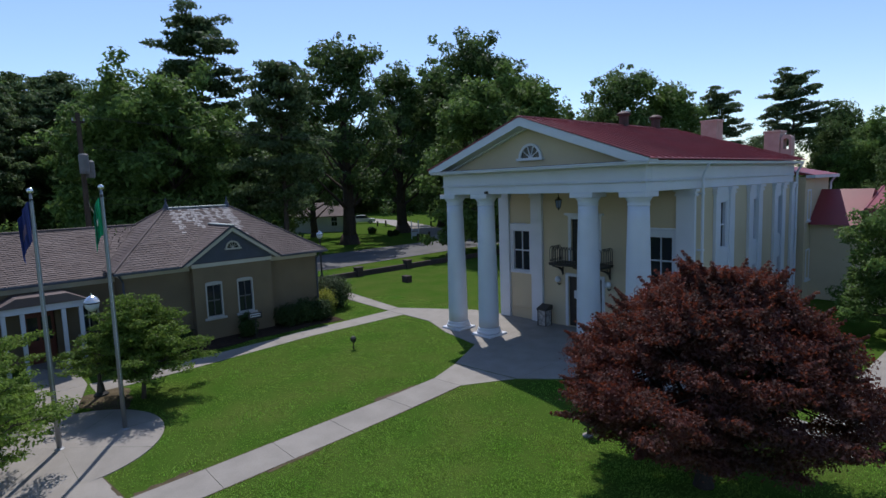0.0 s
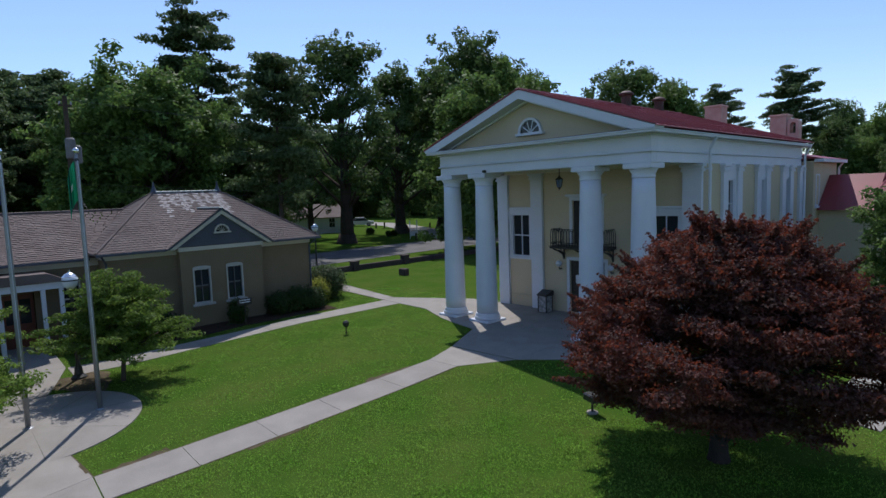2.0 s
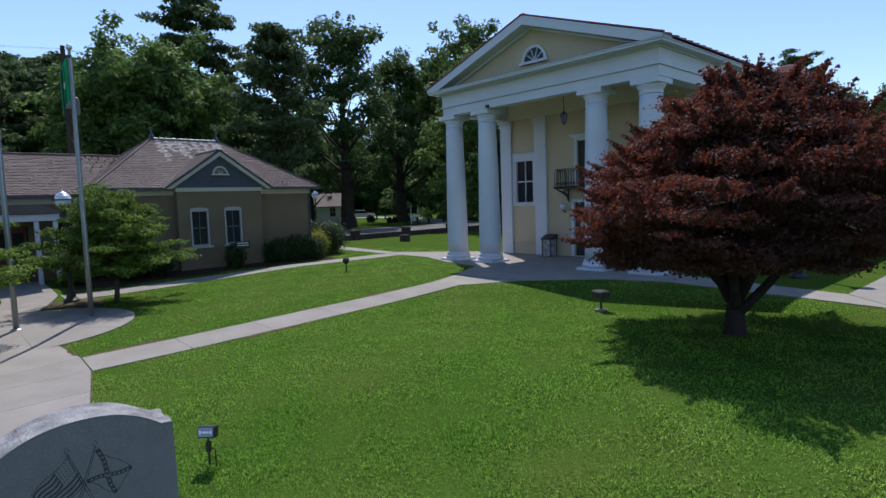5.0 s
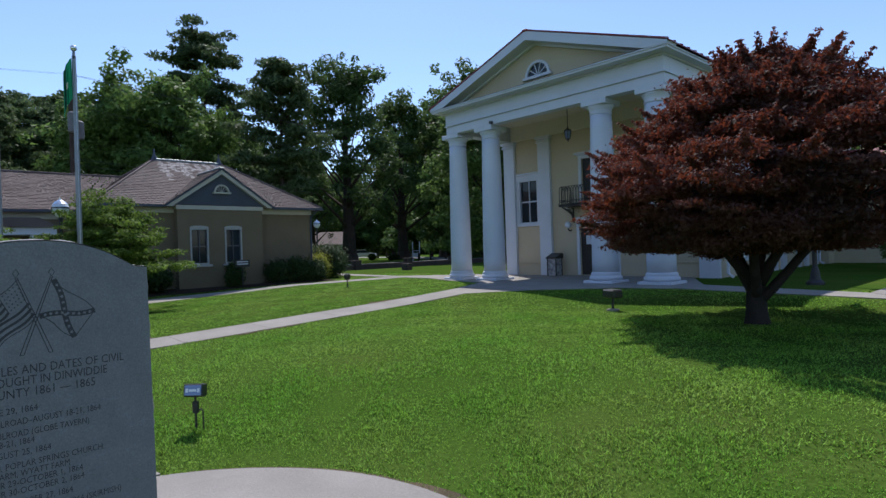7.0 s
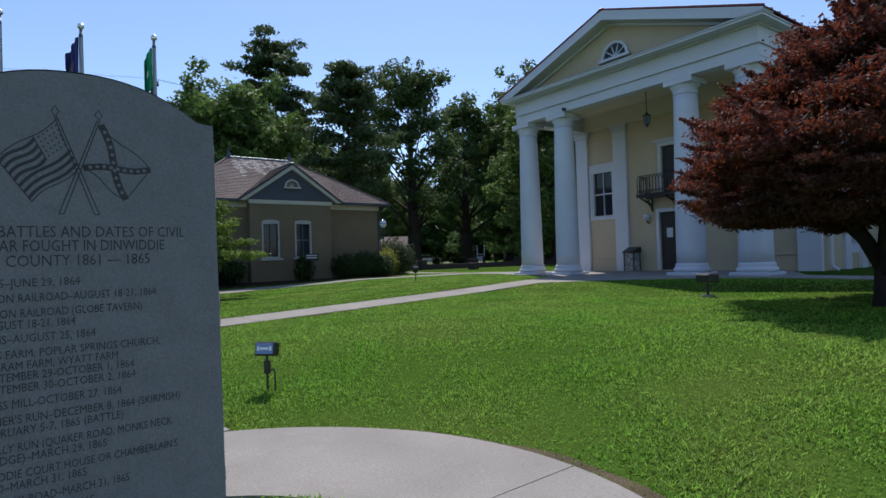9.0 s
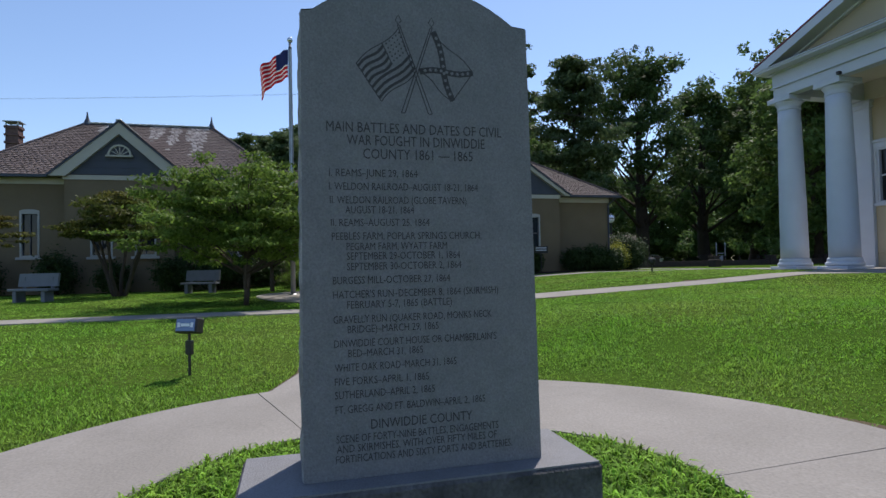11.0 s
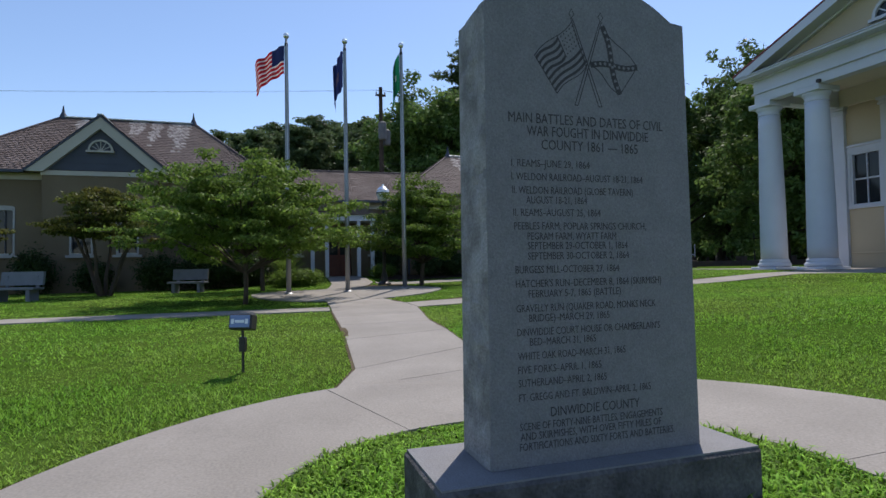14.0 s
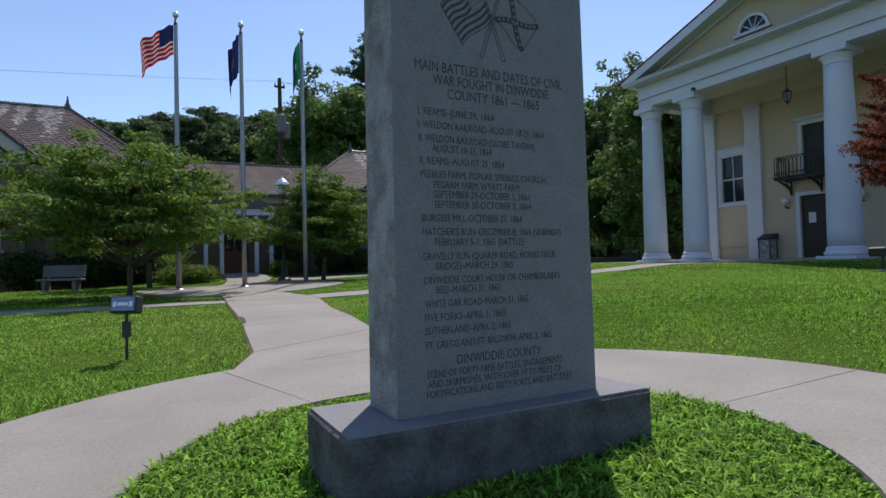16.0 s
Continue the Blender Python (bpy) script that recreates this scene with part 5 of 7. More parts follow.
def dogwood(label, seed, x, y, height, r, stems, leaves, low, boughs, full=0.15):
    """A dogwood: flat sprays of leaves in uneven tiers on boughs that reach out of short stems."""
    rng = random.Random(seed)
    t = thing("dogwood_tree", label, "tree", pose(x, y, gz(x, y)))
    bm = bmesh.new()
    blobs, tips = [], []
    for i in range(stems):
        a = 2 * math.pi * i / stems + rng.uniform(-0.3, 0.3)
        b0 = (0.08 * math.cos(a), 0.08 * math.sin(a), -0.15) if stems > 1 else (0, 0, -0.15)
        e = (r * 0.4 * math.cos(a), r * 0.4 * math.sin(a), height * 0.72) if stems > 1 else (0.08, 0, height * 0.72)
        tips += limbs(rng, bm, b0, e, 0.06 if stems > 1 else 0.085, 0.02, 0.1, 6, 7)[2:]
    for i in range(boughs):
        a = i * 2.399 + rng.uniform(-0.3, 0.3)
        u = (i + 0.5) / boughs
        out = Vector((math.cos(a), math.sin(a), 0))
        side = Vector((-out.y, out.x, 0))
        reach = r * (0.95 - 0.75 * max(0.0, (u - full) / (1 - full)) ** (1.2 + 3 * full)) * rng.uniform(0.66, 1.14)
        z = height * (low + (1 - low) * u) + rng.uniform(-0.1, 0.1)
        end = out * reach + Vector((0, 0, z - 0.1 * reach * (1 - u)))
        root = min(tips, key=lambda q: (q - end * 0.5).length)
        mid = root.lerp(end, 0.55) + Vector((0, 0, 0.12 * reach))
        limbs(rng, bm, root, mid, 0.028, 0.014, 0.08, 3, 5)
        limbs(rng, bm, mid, end, 0.014, 0.005, 0.06, 3, 4)
        for k in range(9):
            f = 0.22 + 0.78 * (k + rng.random()) / 9
            c = root.lerp(mid, f / 0.55) if f < 0.55 else mid.lerp(end, (f - 0.55) / 0.45)
            w = 0.34 * r * (1.05 - f) + 0.08
            c = c + side * rng.uniform(-w, w) + Vector((0, 0, rng.uniform(-0.06, 0.1)))
            q = rng.uniform(0.13, 0.27)
            blobs.append((tuple(c), (q * 1.35, q * 1.35, q * rng.uniform(0.25, 0.5)), q * q))
    part("trunk", bm, M_GREYBARK, t, smooth=True)
    v, f = leaf_cloud(rng, blobs, leaves, 0.052, 0.6)
    crown = new("crown", fast_mesh("crown", v, f, M_DOGLEAF))
    crown.parent = t


dogwood("small dogwood with bright green layered leaves by the flagpoles", 5, -19.42, 5.88, 3.4, 2.3, 1, 40000, 0.36, 48)
dogwood("dogwood spreading over the plaza and its walk", 6, -15.2, 0.66, 3.2, 2.9, 2, 40000, 0.47, 56, 0.4)
dogwood("dogwood with twin stems before the tan wall", 7, -20.2, 1.1, 3.5, 2.4, 2, 24000, 0.47, 36, 0.35)
small_tree("crape_myrtle", "multi-stemmed crape myrtle with reddish tips", 8, -20.1, -3.15, 2.95, 1.75, 6, M_MYRTLE, 13000, 0.06, 0.55, M_GREYBARK)
small_tree("crape_myrtle", "multi-stemmed crape myrtle beside a bench", 9, -19.9, -7.2, 2.75, 1.65, 6, M_MYRTLE, 13000, 0.06, 0.55, M_GREYBARK)

# ---- wood behind ----
oak_a = broad_tree("oak_tree", "tall dark oak behind the buildings", 21, 19, 6.5, 4, 0.55, 24000, 0.25, M_OAKLEAF, M_BARK, 46, 0.2)
oak_b = broad_tree("oak_tree", "broad green tree at the wood's edge", 22, 16, 6.2, 3, 0.4, 24000, 0.245, M_LIGHTLEAF, M_BARK, 44, 0.12)
oak_c = broad_tree("oak_tree", "tall open-crowned oak with gaps between limbs", 23, 20, 6.0, 6, 0.78, 14500, 0.24, M_OAKLEAF, M_BARK, 26, 0.3)
pine_a = pine_tree("tall loblolly pine with a high crown", 24, 24, 6.6, 21000, 0.55)
pine_b = pine_tree("dense pine with foliage to mid trunk", 25, 19, 5.2, 20000, 0.3)

# ---- wood along the street and behind the courthouse ----
WOOD_NEAR = [
    (oak_b, -86.0, 12.0, 1.0),
    (oak_a, -84.0, 8.0, 1.0),
    (oak_b, -53.1, 14.3, 1.08),
    (oak_b, -49.1, 17.1, 1.06),
    (pine_a, -57.6, 22.9, 0.99),
    (oak_a, -51.1, 22.9, 0.78),
    (pine_b, -40.4, 22.1, 1.0),
    (oak_c, -60.0, 49.5, 1.0),
    (oak_a, -56.0, 60.0, 1.55),
    (oak_a, -63.0, 59.5, 1.36),
    (oak_b, -35.1, 38.8, 1.03),
    (oak_b, -34.3, 44.6, 1.06),
    (oak_a, -53.9, 26.5, 0.76),
    (oak_a, -61.1, 19.1, 0.87),
    (oak_a, -64.4, 14.0, 0.83),
    (oak_c, -30.5, 54.4, 0.79),
    (oak_b, -28.4, 60.0, 1.06),
    (pine_a, -27.2, 70.3, 0.67),
    (pine_a, -21.1, 75.6, 0.74),
    (oak_a, -17.4, 78.6, 0.70),
    (oak_b, -12.9, 74.4, 0.77),
    (oak_a, -26.7, 81.2, 0.65),
]
WOOD_NORTH = [
    (oak_a, -9.9, 69.8, 0.57),
    (pine_b, -66.0, -3.6, 0.93),
    (pine_b, -70.0, -1.2, 1.0),
    (pine_b, -65.0, 0.8, 0.96),
    (pine_b, -68.5, 3.2, 1.04),
    (oak_a, -76.7, 7.5, 1.08),
    (pine_b, -70.9, 13.3, 1.11),
    (oak_b, -81.9, 4.8, 1.24),
    (pine_b, -83.3, 11.8, 1.09),
    (oak_a, -79.7, 19.7, 1.15),
    (oak_b, -33.5, -18.0, 0.63),
    (oak_a, -35.9, -20.6, 0.57),
    (oak_c, -53.6, 36.6, 1.02),
    (oak_a, -128.0, 70.0, 1.45),
    (oak_b, -124.0, 83.0, 1.45),
    (oak_c, -66.0, 39.5, 0.62),
    (oak_a, -114.0, 92.0, 1.4),
    (oak_b, -104.0, 99.0, 1.4),
    (oak_a, -134.0, 79.0, 1.5),
    (oak_b, -120.0, 105.0, 1.5),
    (oak_a, -116.0, 78.0, 1.3),
    (oak_b, -108.0, 85.0, 1.25),
    (oak_a, -98.0, 92.0, 1.25),
    (oak_a, -90.0, 100.0, 1.3),
    (oak_b, -122.0, 66.0, 1.25),
    (pine_b, -63.0, 5.0, 0.97),
    (pine_b, -67.0, 7.4, 1.08),
    (pine_b, -77.0, -5.0, 1.04),
    (pine_b, -80.0, 9.5, 1.25),
    (pine_b, -77.0, 13.5, 1.25),
    (oak_b, -72.0, 1.0, 0.9),
    (oak_a, -74.0, 4.4, 0.9),
    (oak_a, -83.0, 15.5, 1.2),
]
SIZE = {oak_a: 0.87, oak_b: 0.91, oak_c: 1.1, pine_a: 0.99, pine_b: 0.86}
rngw = random.Random(31)
used = set()
for src, x, y, s in WOOD_NEAR + WOOD_NORTH:
    m = pose(x, y, -0.2, 0, 0, rngw.uniform(0, 360))
    if src.name in used:
        copy_thing(src, m @ Matrix.Scale(s * SIZE[src] / src.scale.x, 4))
    else:
        used.add(src.name)
        src.matrix_basis = m @ Matrix.Scale(s * SIZE[src], 4)
        bpy.context.view_layer.update()
copy_thing(oak_b, pose(-3.2, 27.2, -0.2, 0, 0, 40) @ Matrix.Scale(0.40, 4))


# ---- flagpoles ----
def flag_cloth(name, label, z_top, hoist, fly, drop, az, mats, cells, rng, parent):
    """A cloth hung from the pole: hoist down the pole, fly out of it, drooping; cells: (u0, u1, v0, v1, material index)."""
    nu, nv = 26, 20
    d = Vector((math.cos(az), math.sin(az), 0))
    n = Vector((-d.y, d.x, 0))
    me = bpy.data.meshes.new(name)
    vs = []
    for j in range(nv + 1):
        for i in range(nu + 1):
            u, v = i / nu, j / nv
            out = fly * u * (1 - 0.25 * drop * u)
            p = d * (0.05 + out) + n * (0.10 * math.sin(u * 9 + v * 2.2) * u + 0.05 * math.sin(u * 17 + v)) + Vector((0, 0, z_top - hoist * v - drop * fly * (u ** 1.3) * (0.9 + 0.1 * v)))
            vs.append(tuple(p))
    fs = [(j * (nu + 1) + i, (j + 1) * (nu + 1) + i, (j + 1) * (nu + 1) + i + 1, j * (nu + 1) + i + 1) for j in range(nv) for i in range(nu)]
    me.from_pydata(vs, [], fs)
    for m in mats:
        me.materials.append(m)
    for k, poly in enumerate(me.polygons):
        u, v = (k % nu + 0.5) / nu, (k // nu + 0.5) / nv
        for u0, u1, v0, v1, idx in cells:
            if u0 <= u < u1 and v0 <= v < v1:
                poly.material_index = idx
    me.shade_smooth()
    ob = new(name, me)
    ob.parent = parent
    return tagged(ob, label)


def cloth(name, c):
    return material(name, c, 0.8, [k * 0.8 for k in c], 5, 0.6, 120, 0.1, 0.1, spec=0.1, translucent=0.3)


C_BLUE, C_NAVY, C_RED, C_WHITE, C_GREEN, C_DGREEN, C_SEAL = (cloth(n, c) for n, c in (("blue cloth", (0.02, 0.03, 0.10)), ("navy cloth", (0.03, 0.045, 0.15)), ("red cloth", (0.45, 0.02, 0.03)), ("white cloth", (0.75, 0.74, 0.72)), ("green cloth", (0.02, 0.25, 0.13)), ("dark green cloth", (0.02, 0.10, 0.07)), ("seal cloth", (0.12, 0.1, 0.16))))


def flagpole(x, y, label):
    z = gz(x, y)
    p = thing("flagpole", label, "flagpole", pose(x, y, z), group="row of flagpoles")
    H = 6.82
    part("pole", lathe(bmesh.new(), [(0.062, -0.1), (0.06, 2.5), (0.045, H - 0.35), (0.03, H - 0.14)], steps=16), M_POLE, p, smooth=True)
    part("collar", lathe(bmesh.new(), [(0.12, 0.0), (0.12, 0.03), (0.075, 0.06)], steps=16), M_POLE, p)
    part("truck", lathe(bmesh.new(), [(0.045, H - 0.34), (0.045, H - 0.26), (0.02, H - 0.24), (0.012, H - 0.1)], steps=10), M_IRON, p)
    bm = bmesh.new()
    bmesh.ops.create_icosphere(bm, subdivisions=3, radius=0.075, matrix=Matrix.Translation((0, 0, H - 0.06)))
    part("ball", bm, M_BALL, p, "silver ball finial", smooth=True)
    part("halyard", tube(bmesh.new(), [(0.07, 0, 1.3), (0.06, 0.01, H - 0.3)], [0.006, 0.006], 5), M_WHITE, p)
    part("cleat", boxes((0.058, 0.09, -0.02, 0.02, 1.2, 1.34), bevel=0.008), M_POLE, p)
    return p


fr = random.Random(5)
stripes = [(0, 1, i / 13, (i + 1) / 13, 0 if i % 2 == 0 else 1) for i in range(13)] + [(0, 0.4, 0, 7 / 13, 2)]
TOP = 6.5
p1 = flagpole(-17.15, 1.7, "grey flagpole with the striped national flag flying")
us = flag_cloth("flag", "red and white striped flag with a starred blue canton", TOP, 0.75, 0.9, 0.62, radians(-105), [C_RED, C_WHITE, C_BLUE], stripes, fr, p1)
p2 = flagpole(-17.15, 3.22, "grey flagpole with a dark blue flag hanging")
flag_cloth("flag", "limp dark blue flag with a round seal", TOP, 1.0, 0.42, 1.5, radians(-115), [C_NAVY, C_SEAL], [(0.35, 0.65, 0.4, 0.65, 1)], fr, p2)
p3 = flagpole(-17.15, 4.78, "grey flagpole with a green flag hanging")
flag_cloth("flag", "limp green flag with pale emblem", TOP, 1.0, 0.32, 1.7, radians(-100), [C_GREEN, C_DGREEN, C_WHITE], [(0.45, 0.7, 0.0, 1.0, 1), (0.3, 0.45, 0.45, 0.6, 2)], fr, p3)


# ---- loose things on the lawn ----
M_BENCH = material("blue-grey granite", (0.155, 0.168, 0.195), 0.7, (0.125, 0.137, 0.16), 4, 0.6, 120, 0.2, 0.2)


def bench(x, y, az):
    b = thing("bench", "grey stone bench with a backrest on the lawn", "bench", pose(x, y, gz(x, y), 0, 0, az) @ Matrix.Scale(0.78, 4), group="stone benches")
    part("seat", boxes((-0.24, 0.22, -0.72, 0.72, 0.36, 0.44), bevel=0.012), M_BENCH, b)
    part("backrest", prism(bmesh.new(), [(-0.26, 0.5), (-0.18, 0.5), (-0.24, 0.92), (-0.32, 0.92)], Matrix(((1, 0, 0, 0), (0, 0, 1, -0.7), (0, 1, 0, 0), (0, 0, 0, 1))), 1.4), M_BENCH, b)
    for s in (-0.5, 0.5):
        part("leg", boxes((-0.2, 0.18, s - 0.07, s + 0.07, -0.1, 0.359), bevel=0.015), M_BENCH, b)
        part("bracket", boxes((-0.27, -0.2, s - 0.05, s + 0.05, 0.44, 0.8), bevel=0.01), M_BENCH, b)
    return b


bench(-18.0, -4.55, -22)
bench(-20.85, -1.1, -20)

M_LAMPGLASS = bpy.data.materials.new("frosted lens")
M_LAMPGLASS.use_nodes = True
_b = M_LAMPGLASS.node_tree.nodes["Principled BSDF"]
_b.inputs["Base Color"].default_value, _b.inputs["Roughness"].default_value = (0.72, 0.74, 0.78, 1), 0.18
M_BLUEGLASS = material("blue-tinted lens", (0.16, 0.22, 0.40), 0.12, (0.13, 0.18, 0.34), 9, 0.4, 50, 0.05, 0, spec=0.7)


def floodlight(x, y, az, h, label, box_w=0.17, conduit=False):
    """A small floodlight on a stake; its lens looks along az."""
    f = thing("floodlight", label, "floodlight", pose(x, y, gz(x, y), 0, 0, az), group="lawn floodlights")
    part("post", tube(bmesh.new(), [(0, 0, -0.08), (0, 0, h - 0.06)], [0.012, 0.012], 8), M_IRON, f)
    part("junction_box", boxes((-0.022, 0.022, -0.028, 0.028, h * 0.42, h * 0.42 + 0.12), bevel=0.006), M_IRON, f)
    if conduit:
        part("conduit", tube(bmesh.new(), [(0, 0.03, h * 0.5), (0, 0.06, h * 0.52), (0, 0.075, h * 0.45), (0, 0.075, -0.05)], [0.009] * 4, 6), M_IRON, f)
    m = pose(0, 0, h, 0, -12, 0)
    bm = boxes((-0.06, 0.05, -box_w / 2, box_w / 2, -0.065, 0.065), bevel=0.01)
    bm.transform(m)
    hd = part("housing", bm, M_IRON, f)
    bm = boxes((0.051, 0.056, -box_w / 2 + 0.014, box_w / 2 - 0.014, -0.05, 0.05), bevel=0.002)
    bm.transform(m)
    part("lens", bm, M_BLUEGLASS, hd, "blue-tinted glass lens")
    for s in (-1, 1):
        bm = boxes((0.0565, 0.0585, s * box_w * 0.3 - 0.012, s * box_w * 0.3 + 0.012, -0.02, 0.02))
        bm.transform(m)
        part("reflector", bm, M_LAMPGLASS, hd)
    bm = boxes((0.0565, 0.0585, -box_w * 0.2, box_w * 0.2, -0.012, 0.012))
    bm.transform(m)
    part("tube", bm, M_LAMPGLASS, hd)
    return f


floodlight(-6.83, 3.86, -45, 0.40, "floodlight on a stake lit by the sun, with its conduit", 0.2, True)
floodlight(-6.89, 0.85, -25, 0.42, "black floodlight on a thin post in the grass", 0.2)


def low_flood(x, y, az):
    f = thing("floodlight", "dark low floodlight facing the portico", "floodlight", pose(x, y, gz(x, y), 0, 0, az), group="lawn floodlights")
    part("post", tube(bmesh.new(), [(0, 0, -0.08), (0, 0, 0.3)], [0.03, 0.025], 8), M_IRON, f)
    part("housing", boxes((-0.13, 0.13, -0.2, 0.2, 0.29, 0.47), bevel=0.03), M_IRON, f)
    part("base", lathe(bmesh.new(), [(0.14, -0.02), (0.14, 0.035), (0.05, 0.05)], steps=12), M_CONCRETE, f, "pale concrete foot")
    return f


low_flood(-7.48, 13.0, 70)
sp = thing("spotlight", "small dark spotlight on a spike in the grass", "spotlight", pose(-18.1, 13.1, gz(-18.1, 13.1), 0, 0, 30))
part("stake", tube(bmesh.new(), [(0, 0, -0.08), (0, 0, 0.3)], [0.03, 0.02], 8), M_IRON, sp)
part("head", lathe(bmesh.new(), [(0.05, 0.26), (0.11, 0.32), (0.12, 0.44), (0.06, 0.5)], steps=12), M_IRON, sp)

# litter bin by the door
can = thing("litter_bin", "pale patterned litter bin with a dark sloping lid", "bin", pose(-14.62, 20.66, 0.04))
M_BIN = material("speckled bin panel", (0.42, 0.42, 0.42), 0.8, (0.15, 0.15, 0.16), 9, 1.0, 40, 0.3, 0.4)
part("body", boxes((-0.2, 0.2, -0.2, 0.2, 0.0, 0.68), bevel=0.02), M_BIN, can)
for fx in (-0.22, 0.19):
    for fy in (-0.22, 0.19):
        part("frame_post", boxes((fx, fx + 0.03, fy, fy + 0.03, 0, 0.76)), M_IRON, can)
part("lid", prism(bmesh.new(), [(-0.25, 0.68), (0.25, 0.68), (0.25, 0.88), (0.16, 0.9), (-0.25, 0.73)], Matrix(((0, 0, 1, -0.25), (1, 0, 0, 0), (0, 1, 0, 0), (0, 0, 0, 1))), 0.5), M_IRON, can)

# hanging lantern under the portico, and wall globes by the door
lan = thing("lantern", "black iron lantern hanging on a rod from the portico ceiling", "lantern", pose(-13.13, 19.7, 0.32))
part("rod", tube(bmesh.new(), [(0, 0, 5.25), (0, 0, CEIL - 0.32)], [0.014, 0.014], 6), M_IRON, lan)
part("cap", lathe(bmesh.new(), [(0.03, 5.3), (0.06, 5.24), (0.16, 5.17), (0.16, 5.15)], steps=6), M_IRON, lan)
for k in range(6):
    a = k * math.pi / 3
    part("rib", tube(bmesh.new(), [(0.14 * math.cos(a), 0.14 * math.sin(a), 5.16), (0.09 * math.cos(a), 0.09 * math.sin(a), 4.86)], [0.011, 0.011], 5), M_IRON, lan)
part("glass", lathe(bmesh.new(), [(0.085, 4.87), (0.13, 5.15)], steps=6), M_BLUEGLASS, lan)
part("finial", lathe(bmesh.new(), [(0.09, 4.87), (0.04, 4.82), (0.015, 4.76)], steps=6), M_IRON, lan)
for x in (-14.15, -11.75):
    w = thing("wall_lamp", "white globe wall lamp on a black bracket", "lamp", pose(x, WALL_Y, 2.05), group="door lamps")
    part("bracket", tube(bmesh.new(), [(0, -0.004, -0.22), (0, -0.12, -0.24), (0, -0.2, -0.16)], [0.03, 0.02, 0.03], 8), M_IRON, w)
    bm = bmesh.new()
    bmesh.ops.create_icosphere(bm, subdivisions=3, radius=0.13, matrix=Matrix.Translation((0, -0.2, 0)))
    part("globe", bm, M_WHITE, w, "white glass globe", smooth=True)
cam_box = thing("camera_housing", "small dark camera on the portico architrave", "camera", pose(-15.0, FY, 5.88))
part("body", boxes((-0.05, 0.05, -0.14, -0.004, -0.06, 0.04), bevel=0.012), M_IRON, cam_box)
for y, x in ((21.36, X1), (31.78, X1)):
    dp = thing("downpipe", "white downpipe on the side wall", "downpipe", pose(x, y, 0), group="downpipes")
    part("pipe", tube(bmesh.new(), [(0.38, 0, 6.66), (0.24, 0, 6.4), (0.17, 0, 6.25), (0.17, 0, 0.15), (0.34, 0, 0.02)], [0.05] * 5, 10), M_WHITE, dp)
    for z in (1.5, 3.6, 5.6):
        part("strap", boxes((0.0, 0.23, -0.06, 0.06, z, z + 0.05)), M_WHITE, dp)


def lamp_post(x, y, h, label):
    p = thing("lamp_post", label, "street lamp", pose(x, y, gz(x, y)), group="walk lamps")
    part("base", lathe(bmesh.new(), [(0.22, -0.05), (0.22, 0.06), (0.13, 0.14), (0.1, 0.35), (0.06, 0.5)], steps=14), M_IRON, p)
    part("post", lathe(bmesh.new(), [(0.06, 0.5), (0.045, h - 0.5), (0.07, h - 0.48), (0.05, h - 0.42)], steps=12), M_IRON, p)
    part("globe", lathe(bmesh.new(), [(0.09, h - 0.42), (0.2, h - 0.3), (0.23, h - 0.15), (0.2, h - 0.04)], steps=16), M_LAMPGLASS, p, "frosted acorn globe", smooth=True)
    part("band", lathe(bmesh.new(), [(0.235, h - 0.17), (0.24, h - 0.15), (0.235, h - 0.13)], steps=16), M_IRON, p)
    part("cap", lathe(bmesh.new(), [(0.21, h - 0.04), (0.12, h + 0.05), (0.03, h + 0.1), (0.03, h + 0.16)], steps=16), M_BALL, p)
    return p


lamp_post(-20.8, 4.98, 3.25, "black lamp post with frosted acorn globe by the plaza")
lamp_post(-33.9, 21.2, 3.3, "black lamp post behind the tan building")
lamp_post(-36.2, 37.0, 3.3, "black lamp post beside the street")
lamp_post(-5.2, 19.2, 3.2, "black lamp post by the side walk")
lamp_post(-1.2, 22.5, 3.2, "black lamp post by the far side walk")


# ---- shrubs ----
def shrub(x, y, rx, ry, h, mat, seed, label, leaves=5000, size=0.05, name="shrub"):
    rng = random.Random(seed)
    s = thing(name, label, "shrub", pose(x, y, gz(x, y)))
    blobs = [((rng.uniform(-0.5, 0.5) * rx, rng.uniform(-0.5, 0.5) * ry, h * rng.uniform(0.3, 0.62)), (rx * 0.55, ry * 0.55, h * 0.36), 1) for _ in range(12)]
    blobs += [((0, 0, h * 0.48), (rx * 0.9, ry * 0.9, h * 0.46), 8)]
    bm = bmesh.new()
    for k in range(5):
        limbs(rng, bm, (0, 0, -0.1), (rng.uniform(-0.5, 0.5) * rx, rng.uniform(-0.5, 0.5) * ry, h * 0.7), 0.03, 0.01, 0.1, 3, 5)
    part("stems", bm, M_BARK, s)
    v, f = leaf_cloud(rng, blobs, leaves, size, 0.5)
    c = new("crown", fast_mesh("crown", v, f, mat))
    c.parent = s
    return s


